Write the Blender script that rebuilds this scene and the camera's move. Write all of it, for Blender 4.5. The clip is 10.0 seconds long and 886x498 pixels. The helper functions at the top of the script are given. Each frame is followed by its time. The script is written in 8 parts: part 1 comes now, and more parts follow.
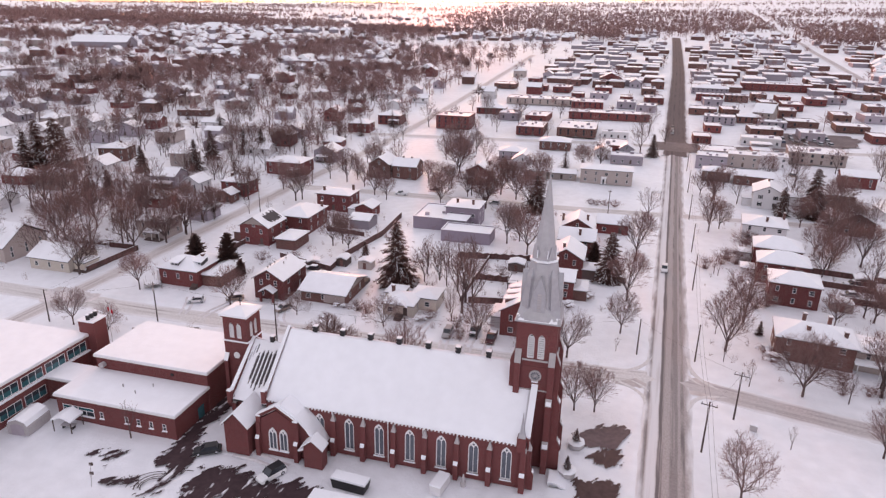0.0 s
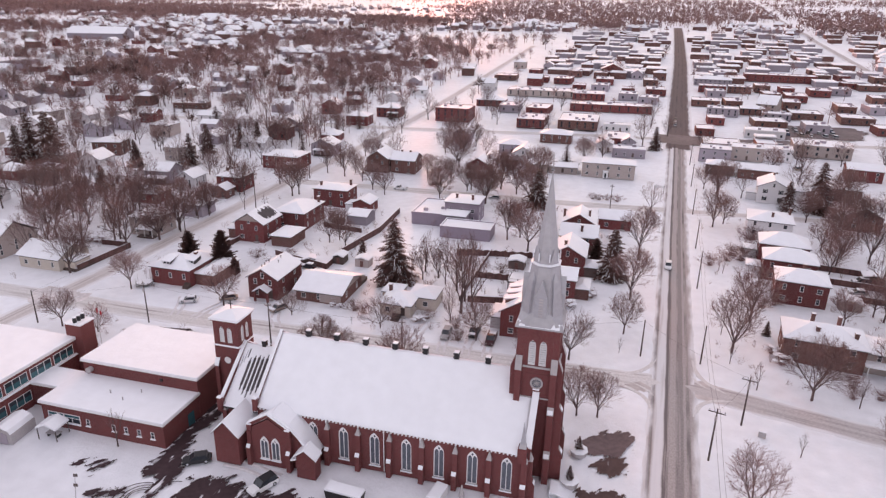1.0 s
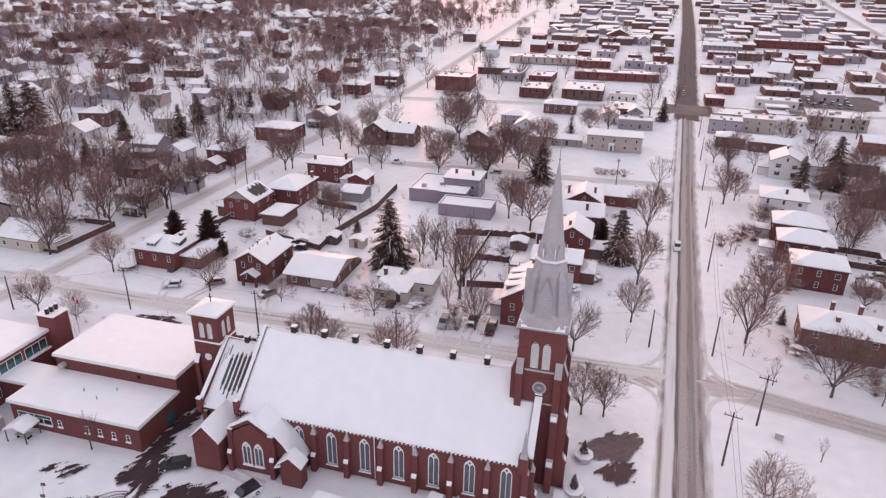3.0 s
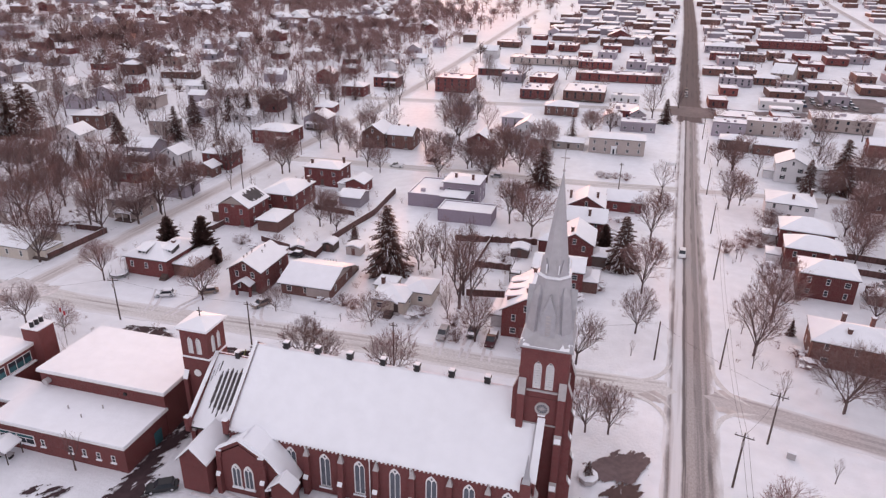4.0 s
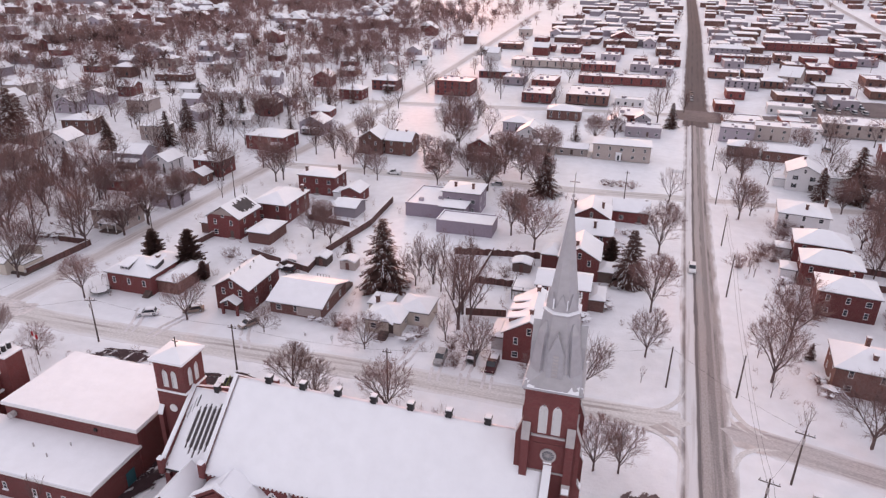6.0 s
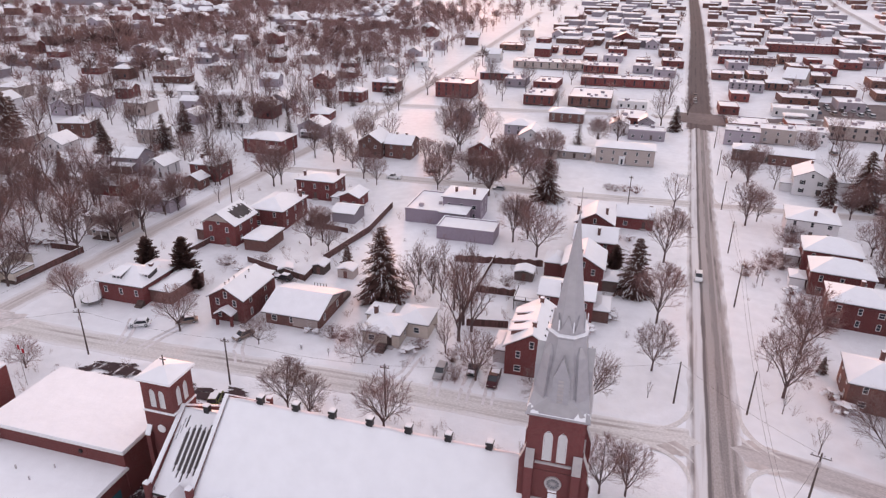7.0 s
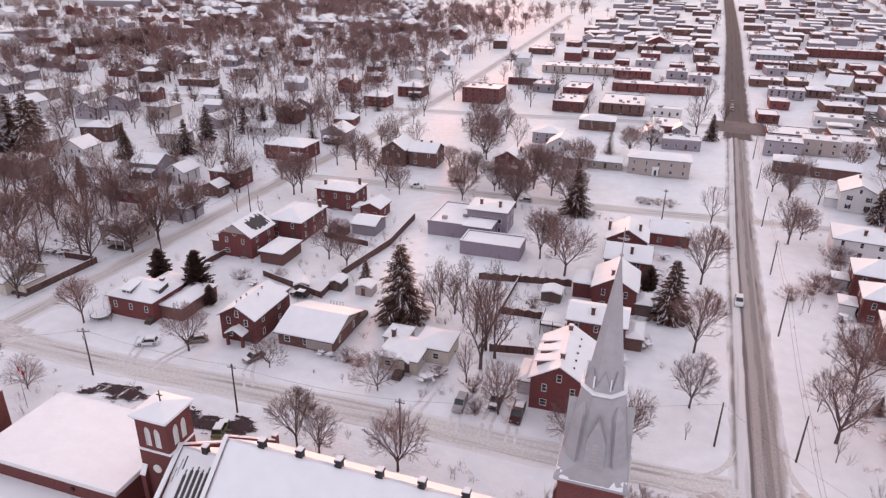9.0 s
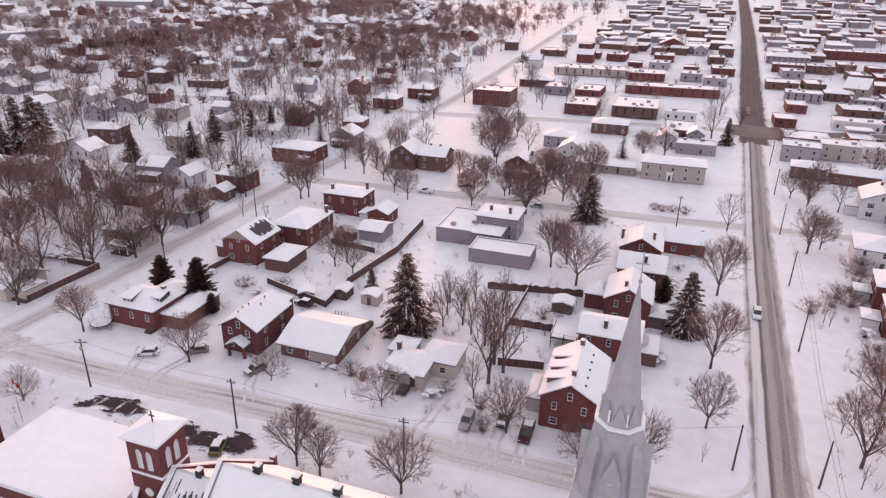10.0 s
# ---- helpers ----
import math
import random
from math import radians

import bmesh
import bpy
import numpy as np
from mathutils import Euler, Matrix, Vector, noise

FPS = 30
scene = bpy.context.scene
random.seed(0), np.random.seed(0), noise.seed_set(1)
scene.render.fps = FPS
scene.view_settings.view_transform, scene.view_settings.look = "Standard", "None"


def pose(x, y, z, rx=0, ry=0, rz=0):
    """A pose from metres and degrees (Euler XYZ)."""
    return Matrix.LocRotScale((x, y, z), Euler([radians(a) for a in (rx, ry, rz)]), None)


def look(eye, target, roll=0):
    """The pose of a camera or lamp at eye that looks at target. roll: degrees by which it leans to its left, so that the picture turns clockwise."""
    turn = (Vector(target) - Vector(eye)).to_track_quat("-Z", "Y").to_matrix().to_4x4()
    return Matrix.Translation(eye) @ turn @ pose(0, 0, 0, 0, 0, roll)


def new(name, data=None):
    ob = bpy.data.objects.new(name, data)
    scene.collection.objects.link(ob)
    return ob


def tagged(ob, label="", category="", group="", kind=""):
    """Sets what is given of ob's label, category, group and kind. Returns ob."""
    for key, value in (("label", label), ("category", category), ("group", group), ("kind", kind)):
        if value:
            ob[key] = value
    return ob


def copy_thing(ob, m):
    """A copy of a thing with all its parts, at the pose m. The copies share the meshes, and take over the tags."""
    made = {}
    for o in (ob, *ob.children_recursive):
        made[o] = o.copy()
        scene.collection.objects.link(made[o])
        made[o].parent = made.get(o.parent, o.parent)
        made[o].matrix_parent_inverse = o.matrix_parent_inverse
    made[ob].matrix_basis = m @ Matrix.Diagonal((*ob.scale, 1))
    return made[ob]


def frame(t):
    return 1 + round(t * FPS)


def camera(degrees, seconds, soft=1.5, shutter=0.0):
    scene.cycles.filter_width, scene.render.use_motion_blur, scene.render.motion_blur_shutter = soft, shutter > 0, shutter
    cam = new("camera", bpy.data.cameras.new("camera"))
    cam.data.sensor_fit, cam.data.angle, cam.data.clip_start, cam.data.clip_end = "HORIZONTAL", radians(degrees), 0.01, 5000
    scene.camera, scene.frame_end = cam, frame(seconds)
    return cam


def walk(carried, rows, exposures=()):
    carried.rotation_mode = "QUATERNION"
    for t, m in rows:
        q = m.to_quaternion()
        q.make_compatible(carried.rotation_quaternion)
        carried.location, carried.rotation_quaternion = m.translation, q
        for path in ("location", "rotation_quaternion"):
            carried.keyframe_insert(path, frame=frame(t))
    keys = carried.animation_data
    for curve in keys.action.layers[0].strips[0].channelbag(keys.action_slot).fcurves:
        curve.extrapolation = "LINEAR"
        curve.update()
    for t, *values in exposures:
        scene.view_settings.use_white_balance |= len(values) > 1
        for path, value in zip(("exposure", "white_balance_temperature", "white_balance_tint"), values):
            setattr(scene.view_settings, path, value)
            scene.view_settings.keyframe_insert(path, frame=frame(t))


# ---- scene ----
cam = camera(68.5, 10.0, 1.3)
PATH = [
    (0, (0.822, -3.974, 67.795), (0.21, -2.19, 67.131), 1.1),
    (0.5, (0.264, -1.812, 67.899), (-0.348, -0.03, 67.226), 1.1),
    (1, (-0.228, 0.366, 67.966), (-0.838, 2.142, 67.277), 1.0),
    (1.5, (-0.694, 2.578, 68.014), (-1.3, 4.339, 67.285), 1.1),
    (2, (-1.245, 4.846, 68.096), (-1.846, 6.591, 67.325), 1.0),
    (2.5, (-1.833, 7.136, 68.198), (-2.433, 8.876, 67.416), 1.0),
    (4, (-3.638, 13.603, 68.443), (-4.24, 15.343, 67.66), 1.0),
    (4.5, (-4.269, 15.751, 68.476), (-4.871, 17.49, 67.693), 1.0),
    (5, (-4.853, 17.801, 68.486), (-5.455, 19.54, 67.704), 0.9),
    (5.5, (-5.412, 19.866, 68.516), (-6.015, 21.605, 67.734), 1.0),
    (7, (-7.197, 26.042, 68.805), (-7.805, 27.78, 68.024), 1.0),
    (7.5, (-7.863, 28.141, 68.886), (-8.486, 29.874, 68.105), 1.0),
    (8, (-8.496, 30.187, 68.967), (-9.141, 31.912, 68.187), 1.0),
    (8.5, (-9.116, 32.26, 69.077), (-9.781, 33.978, 68.298), 1.0),
    (9, (-9.72, 34.397, 69.196), (-10.401, 36.109, 68.418), 1.0),
    (9.5, (-10.315, 36.539, 69.306), (-11.01, 38.246, 68.529), 1.0),
    (10, (-10.918, 38.656, 69.377), (-11.628, 40.356, 68.6), 1.0),
]
walk(cam, [(t, look(eye, target, roll)) for t, eye, target, roll in PATH], [(0, 2.54, 7150, 23.0), (10, 2.54, 7150, 23.0)])

# ---- light: dull winter sky, low sun ahead behind thin cloud ----
SUN_AZ, SUN_EL = radians(19.0), radians(5.0)   # azimuth to the left of +y, height
world = bpy.data.worlds.new("winter_sky")
scene.world = world
world.use_nodes = True
_nt = world.node_tree
_sky = _nt.nodes.new("ShaderNodeTexSky")
_sky.sky_type, _sky.sun_disc = "NISHITA", False
_sky.sun_elevation, _sky.sun_rotation = SUN_EL, -SUN_AZ
_sky.altitude, _sky.air_density, _sky.dust_density, _sky.ozone_density = 100, 1.0, 2.5, 1.5
_veil = _nt.nodes.new("ShaderNodeVectorMath")   # thin even cloud in front of the sky
_veil.operation, _veil.inputs[1].default_value, _veil.inputs[2].default_value = "MULTIPLY_ADD", (0.42, 0.40, 0.42), (1.12, 1.12, 1.17)
_nt.links.new(_sky.outputs[0], _veil.inputs[0])
_nt.links.new(_veil.outputs[0], _nt.nodes["Background"].inputs[0])
_nt.nodes["Background"].inputs[1].default_value = 0.1
_sun = bpy.data.lights.new("sun", "SUN")
_sun.energy, _sun.angle, _sun.color = 0.42, radians(9), (1.0, 0.25, 0.15)
sun = new("sun", _sun)
_d = Vector((-math.sin(SUN_AZ) * math.cos(SUN_EL), math.cos(SUN_AZ) * math.cos(SUN_EL), math.sin(SUN_EL)))
sun.matrix_world = look(_d * 900, (0, 0, 0))

# ---- materials ----
def material(name, base, rough=0.7, var=0.2, scale=2.0, bump=0.15, metal=0.0, spec=0.4, tone=0.0):
    """Colour with coarse and fine variation and a fine relief; tone: spread from object to object."""
    m = bpy.data.materials.new(name)
    m.use_nodes = True
    n, k = m.node_tree.nodes, m.node_tree.links
    b = n["Principled BSDF"]
    b.inputs["Roughness"].default_value, b.inputs["Metallic"].default_value = rough, metal
    b.inputs["Specular IOR Level"].default_value = spec
    co = n.new("ShaderNodeTexCoord")
    big, fine = n.new("ShaderNodeTexNoise"), n.new("ShaderNodeTexNoise")
    big.inputs["Scale"].default_value, big.inputs["Detail"].default_value = scale * 0.12, 4
    fine.inputs["Scale"].default_value, fine.inputs["Detail"].default_value = scale, 5
    for x in (big, fine):
        k.new(co.outputs["Object"], x.inputs["Vector"])
    add = n.new("ShaderNodeMath")
    add.operation = "ADD"
    k.new(big.outputs[0], add.inputs[0]), k.new(fine.outputs[0], add.inputs[1])
    ramp = n.new("ShaderNodeMapRange")
    ramp.inputs[1].default_value, ramp.inputs[2].default_value = 0.6, 1.4
    ramp.inputs[3].default_value, ramp.inputs[4].default_value = 1 - var, 1 + var
    k.new(add.outputs[0], ramp.inputs[0])
    out = ramp.outputs[0]
    if tone:
        info, tr = n.new("ShaderNodeObjectInfo"), n.new("ShaderNodeMapRange")
        tr.inputs[3].default_value, tr.inputs[4].default_value = 1 - tone, 1 + tone
        mul = n.new("ShaderNodeMath")
        mul.operation = "MULTIPLY"
        k.new(info.outputs["Random"], tr.inputs[0]), k.new(tr.outputs[0], mul.inputs[0]), k.new(out, mul.inputs[1])
        out = mul.outputs[0]
    col = n.new("ShaderNodeVectorMath")
    col.operation = "SCALE"
    col.inputs[0].default_value = base
    k.new(out, col.inputs["Scale"])
    k.new(col.outputs[0], b.inputs["Base Color"])
    if bump:
        bp = n.new("ShaderNodeBump")
        bp.inputs["Strength"].default_value, bp.inputs["Distance"].default_value = bump, 0.1
        k.new(fine.outputs[0], bp.inputs["Height"]), k.new(bp.outputs[0], b.inputs["Normal"])
    return m


def masonry(name, brick, mortar, tone=0.25):
    """Coursed brick on upright walls, with soot and damp stains."""
    m = material(name, brick, 0.85, 0.2, 1.5, 0.0, tone=tone)
    n, k = m.node_tree.nodes, m.node_tree.links
    b = n["Principled BSDF"]
    src = b.inputs["Base Color"].links[0].from_socket
    co, sep, add, com = n.new("ShaderNodeTexCoord"), n.new("ShaderNodeSeparateXYZ"), n.new("ShaderNodeMath"), n.new("ShaderNodeCombineXYZ")
    k.new(co.outputs["Object"], sep.inputs[0])
    k.new(sep.outputs[0], add.inputs[0]), k.new(sep.outputs[1], add.inputs[1])
    k.new(add.outputs[0], com.inputs[0]), k.new(sep.outputs[2], com.inputs[1])
    t = n.new("ShaderNodeTexBrick")
    t.inputs["Scale"].default_value = 1.0
    t.inputs["Brick Width"].default_value, t.inputs["Row Height"].default_value, t.inputs["Mortar Size"].default_value = 0.23, 0.075, 0.008
    t.inputs["Mortar"].default_value = (*mortar, 1)
    k.new(com.outputs[0], t.inputs["Vector"]), k.new(src, t.inputs["Color1"])
    dk = n.new("ShaderNodeVectorMath")
    dk.operation = "SCALE"
    dk.inputs["Scale"].default_value = 0.72
    k.new(src, dk.inputs[0]), k.new(dk.outputs[0], t.inputs["Color2"])
    k.new(t.outputs[0], b.inputs["Base Color"])
    bp = n.new("ShaderNodeBump")
    bp.inputs["Strength"].default_value, bp.inputs["Distance"].default_value = 0.3, 0.02
    k.new(t.outputs["Fac"], bp.inputs["Height"]), k.new(bp.outputs[0], b.inputs["Normal"])
    return m


def streaked_road(name, packed, bare, half, wear=0.5, split=False):
    """Packed brown snow over asphalt: wheel tracks along the road, slush, white edges. UV in metres: across, along."""
    m = bpy.data.materials.new(name)
    m.use_nodes = True
    n, k = m.node_tree.nodes, m.node_tree.links
    b = n["Principled BSDF"]
    b.inputs["Roughness"].default_value = 0.85
    b.inputs["Specular IOR Level"].default_value = 0.08
    uv = n.new("ShaderNodeUVMap")
    sep = n.new("ShaderNodeSeparateXYZ")
    k.new(uv.outputs[0], sep.inputs[0])

    def noise_at(sx, sy, scale, detail=4):
        v, t = n.new("ShaderNodeVectorMath"), n.new("ShaderNodeTexNoise")
        v.operation, v.inputs[1].default_value = "MULTIPLY", (sx, sy, 1)
        k.new(uv.outputs[0], v.inputs[0])
        t.inputs["Scale"].default_value, t.inputs["Detail"].default_value = scale, detail
        k.new(v.outputs[0], t.inputs["Vector"])
        return t.outputs[0]

    def curve(src, a, c, lo=0.0, hi=1.0):
        r = n.new("ShaderNodeMapRange")
        r.interpolation_type = "SMOOTHSTEP"
        for i, x in enumerate((a, c, lo, hi)):
            r.inputs[i + 1].default_value = x
        k.new(src, r.inputs[0])
        return r.outputs[0]

    def two(op, a, c):
        x = n.new("ShaderNodeMath")
        x.operation = op
        for i, s in enumerate((a, c)):
            if isinstance(s, float):
                x.inputs[i].default_value = s
            else:
                k.new(s, x.inputs[i])
        return x.outputs[0]

    long = noise_at(1.0, 0.03, 1.3)
    blot = noise_at(1.0, 0.25, 0.5)
    fine = noise_at(1.0, 0.5, 4.0, 6)
    w = n.new("ShaderNodeTexWave")
    w.wave_type, w.bands_direction = "BANDS", "X"
    w.inputs["Scale"].default_value, w.inputs["Distortion"].default_value = 0.19 * 4.25 / half, 0.6
    w.inputs["Detail Scale"].default_value = 0.4
    vv = n.new("ShaderNodeVectorMath")
    vv.operation, vv.inputs[1].default_value = "MULTIPLY", (1, 0.05, 1)
    k.new(uv.outputs[0], vv.inputs[0]), k.new(vv.outputs[0], w.inputs["Vector"])
    track = two("MULTIPLY", curve(w.outputs[1], 0.45, 0.95), curve(long, 0.35, 0.6))
    track = two("MULTIPLY", track, curve(blot, 0.3, 0.65, 0.3, 1.0))
    gaps = curve(noise_at(0.5, 0.09, 0.55), 0.42, 0.60, 0.12, 1.0) if not split else None
    wob = two("ADD", sep.outputs[0], two("MULTIPLY", two("SUBTRACT", blot, 0.5), 0.5))
    for at, half_w, deep in ((-0.24 * half, 0.26 if split else 0.34, 1.0), (-0.78 * half if split else -0.62 * half, 0.28, 0.6), (0.30 * half, 0.5, 0.45)):
        off = n.new("ShaderNodeMath")
        off.operation = "ABSOLUTE"
        k.new(two("SUBTRACT", wob, at), off.inputs[0])
        band = two("MULTIPLY", curve(off.outputs[0], half_w * 0.7, half_w * 1.3, deep, 0.0), curve(long, 0.28, 0.42, 0.35, 1.0))
        track = two("MAXIMUM", two("MULTIPLY", track, 0.92), band)
    if gaps is not None:
        track = two("MULTIPLY", track, gaps)
    edge = n.new("ShaderNodeMath")
    edge.operation = "ABSOLUTE"
    k.new(sep.outputs[0], edge.inputs[0])
    rag = two("ADD", edge.outputs[0], two("MULTIPLY", two("SUBTRACT", blot, 0.5), 3.0))
    white = curve(rag, half - 1.6, half - 0.1)
    mix1, mix2, mix3 = (n.new("ShaderNodeMix") for _ in range(3))
    for x in (mix1, mix2, mix3):
        x.data_type = "RGBA"
    mix1.inputs[6].default_value, mix1.inputs[7].default_value = (*packed, 1), (*(p * 0.78 for p in packed), 1)
    k.new(curve(fine, 0.3, 0.7), mix1.inputs[0])
    mix2.inputs[7].default_value = (*bare, 1)
    k.new(two("MULTIPLY", track, wear), mix2.inputs[0]), k.new(mix1.outputs[2], mix2.inputs[6])
    mix3.inputs[7].default_value = (0.74, 0.73, 0.76, 1)
    if split:   # whiter strip between the two deepest tracks, where few wheels go
        a = two("MULTIPLY", curve(wob, -0.74 * half, -0.62 * half), curve(wob, -0.36 * half, -0.28 * half, 1.0, 0.0))
        white = two("MAXIMUM", white, two("MULTIPLY", a, curve(long, 0.3, 0.5, 0.5, 0.85)))
    k.new(white, mix3.inputs[0]), k.new(mix2.outputs[2], mix3.inputs[6])
    k.new(mix3.outputs[2], b.inputs["Base Color"])
    bp = n.new("ShaderNodeBump")
    bp.inputs["Strength"].default_value, bp.inputs["Distance"].default_value = 0.5, 0.06
    k.new(two("SUBTRACT", fine, track), bp.inputs["Height"]), k.new(bp.outputs[0], b.inputs["Normal"])
    return m


SNOW = material("snow_ground", (0.78, 0.79, 0.84), 0.60, 0.10, 0.35, 0.5, spec=0.8)
SNOW_ROOF = material("snow_roof", (0.82, 0.83, 0.88), 0.60, 0.05, 0.5, 0.25, spec=0.7)
for _m, _size, _deep in ((SNOW, 1.6, 0.22), (SNOW_ROOF, 1.1, 0.08)):   # wind ripples, lumps and footprints
    _n, _k = _m.node_tree.nodes, _m.node_tree.links
    _b = _n["Principled BSDF"]
    _t, _bp, _co = _n.new("ShaderNodeTexNoise"), _n.new("ShaderNodeBump"), _n.new("ShaderNodeTexCoord")
    _t.inputs["Scale"].default_value, _t.inputs["Detail"].default_value, _t.inputs["Roughness"].default_value = _size, 7, 0.62
    _bp.inputs["Strength"].default_value, _bp.inputs["Distance"].default_value = 0.65, _deep
    _k.new(_co.outputs["Object"], _t.inputs["Vector"]), _k.new(_t.outputs[0], _bp.inputs["Height"])
    _k.new(_b.inputs["Normal"].links[0].from_socket, _bp.inputs["Normal"]), _k.new(_bp.outputs[0], _b.inputs["Normal"])
BRICK = masonry("red_brick", (0.168, 0.036, 0.037), (0.18, 0.09, 0.088))
CHURCH_BRICK = masonry("church_brick", (0.178, 0.042, 0.044), (0.17, 0.082, 0.08), 0.05)
BRICK_DARK = masonry("brown_brick", (0.15, 0.06, 0.052), (0.18, 0.13, 0.12))
CREAM = material("cream_stucco", (0.56, 0.49, 0.44), 0.85, 0.12, 2, 0.1, tone=0.15)
WHITE_SIDING = material("white_siding", (0.62, 0.60, 0.62), 0.7, 0.08, 2, 0.1, tone=0.15)
GREY_SIDING = material("grey_siding", (0.30, 0.26, 0.30), 0.7, 0.1, 2, 0.1, tone=0.2)
MAUVE = material("mauve_block", (0.27, 0.22, 0.27), 0.8, 0.1, 2, 0.1)
TAN = material("tan_render", (0.37, 0.31, 0.295), 0.85, 0.1, 2, 0.1, tone=0.2)
SHINGLE = material("dark_shingle", (0.075, 0.065, 0.07), 0.9, 0.3, 6, 0.4)
STONE = material("grey_stone", (0.40, 0.37, 0.38), 0.8, 0.15, 3, 0.2)
WHITE_TRIM = material("white_trim", (0.75, 0.74, 0.76), 0.6, 0.06, 3, 0.05)
ZINC = material("spire_zinc", (0.40, 0.39, 0.42), 0.42, 0.14, 1.2, 0.08, metal=0.45)
GLASS = material("window_glass", (0.035, 0.04, 0.05), 0.12, 0.3, 1.5, 0.0, spec=0.6)
LEADED = material("leaded_glass", (0.10, 0.11, 0.14), 0.25, 0.35, 5, 0.1, spec=0.6)
TEAL = material("teal_panel", (0.035, 0.11, 0.13), 0.25, 0.2, 1, 0.0, spec=0.5)
BLACK = material("black_metal", (0.025, 0.022, 0.025), 0.6, 0.3, 4, 0.1)
WOOD_DARK = material("weathered_wood", (0.10, 0.07, 0.065), 0.85, 0.3, 5, 0.3, tone=0.3)
POLE_WOOD = material("pole_wood", (0.09, 0.065, 0.06), 0.85, 0.3, 5, 0.3)
BARK = material("bark", (0.10, 0.062, 0.060), 0.7, 0.35, 6, 0.5, tone=0.2)
TWIG = material("twigs", (0.18, 0.090, 0.086), 0.5, 0.3, 6, 0.0, tone=0.25, spec=0.7)
FENCE_WOOD = material("fence_wood", (0.115, 0.056, 0.052), 0.85, 0.3, 5, 0.3, tone=0.3)
NEEDLE = material("needles", (0.105, 0.053, 0.047), 0.85, 0.4, 3, 0.0, tone=0.25)
ASPHALT = material("wet_asphalt", (0.042, 0.032, 0.034), 0.75, 0.35, 1.2, 0.3, spec=0.15)
ROAD = streaked_road("packed_road", (0.45, 0.40, 0.395), (0.115, 0.10, 0.105), 4.6, 0.95, True)
ROAD_FAR = streaked_road("slushy_road", (0.17, 0.132, 0.132), (0.09, 0.07, 0.072), 6.6, 0.9)
STREET = streaked_road("snowy_street", (0.72, 0.69, 0.69), (0.25, 0.20, 0.19), 3.6, 0.72)
LANE = streaked_road("snowy_lane", (0.68, 0.63, 0.63), (0.30, 0.25, 0.24), 3.0, 0.6)
EAST = streaked_road("brown_street", (0.58, 0.535, 0.54), (0.22, 0.185, 0.19), 3.6, 0.75)
SLUSH = material("slush_rut", (0.66, 0.63, 0.655), 0.7, 0.22, 1.5, 0.5)


def patchy(name, base=(0.042, 0.032, 0.034), lo=0.62):
    """Wet asphalt with snow left in smears and crumbs."""
    m = material(name, base, 0.75, 0.35, 1.2, 0.3, spec=0.15)
    n, k = m.node_tree.nodes, m.node_tree.links
    b = n["Principled BSDF"]
    src = b.inputs["Base Color"].links[0].from_socket
    co, sc, t = n.new("ShaderNodeTexCoord"), n.new("ShaderNodeVectorMath"), n.new("ShaderNodeTexNoise")
    sc.operation, sc.inputs[1].default_value = "MULTIPLY", (1.0, 0.3, 1.0)
    t.inputs["Scale"].default_value, t.inputs["Detail"].default_value, t.inputs["Distortion"].default_value = 0.9, 8, 0.3
    r, mix = n.new("ShaderNodeMapRange"), n.new("ShaderNodeMix")
    r.inputs[1].default_value, r.inputs[2].default_value = lo, lo + 0.07
    mix.data_type, mix.inputs[7].default_value = "RGBA", (0.72, 0.72, 0.76, 1)
    k.new(co.outputs["Object"], sc.inputs[0]), k.new(sc.outputs[0], t.inputs["Vector"]), k.new(t.outputs[0], r.inputs[0])
    k.new(r.outputs[0], mix.inputs[0]), k.new(src, mix.inputs[6]), k.new(mix.outputs[2], b.inputs["Base Color"])
    return m


PATCHY = patchy("patchy_asphalt", (0.056, 0.034, 0.039), 0.61)
THAW_WET = patchy("thawed_wet_asphalt", (0.100, 0.062, 0.060), 0.70)
THAW = patchy("thawed_asphalt", (0.150, 0.108, 0.112), 0.70)
BROWN_SNOW = patchy("churned_snow", (0.60, 0.555, 0.56), 0.60)
JUNCTION = material("junction_snow", (0.53, 0.475, 0.47), 0.8, 0.3, 0.6, 0.4, spec=0.1)
SLUSH_DARK = material("dark_slush", (0.17, 0.132, 0.135), 0.7, 0.35, 0.8, 0.4, spec=0.2)
RUBBER = material("rubber", (0.02, 0.02, 0.02), 0.8, 0.2, 5, 0.1)
CHROME = material("chrome", (0.6, 0.6, 0.62), 0.25, 0.1, 5, 0.0, metal=1.0)
LAMP_RED = material("tail_lamp", (0.30, 0.02, 0.02), 0.2, 0.1, 5, 0.0)
LAMP_WHITE = material("head_lamp", (0.7, 0.7, 0.7), 0.15, 0.1, 5, 0.0)
PAINT = {c: material("paint_" + c, v, 0.42, 0.1, 2, 0.0, spec=0.35) for c, v in dict(
    white=(0.72, 0.72, 0.74), silver=(0.34, 0.33, 0.34), red=(0.055, 0.008, 0.014), black=(0.02, 0.02, 0.024), blue=(0.04, 0.06, 0.12), tan=(0.26, 0.2, 0.17), olive=(0.16, 0.17, 0.06), flag=(0.45, 0.02, 0.03)).items()}

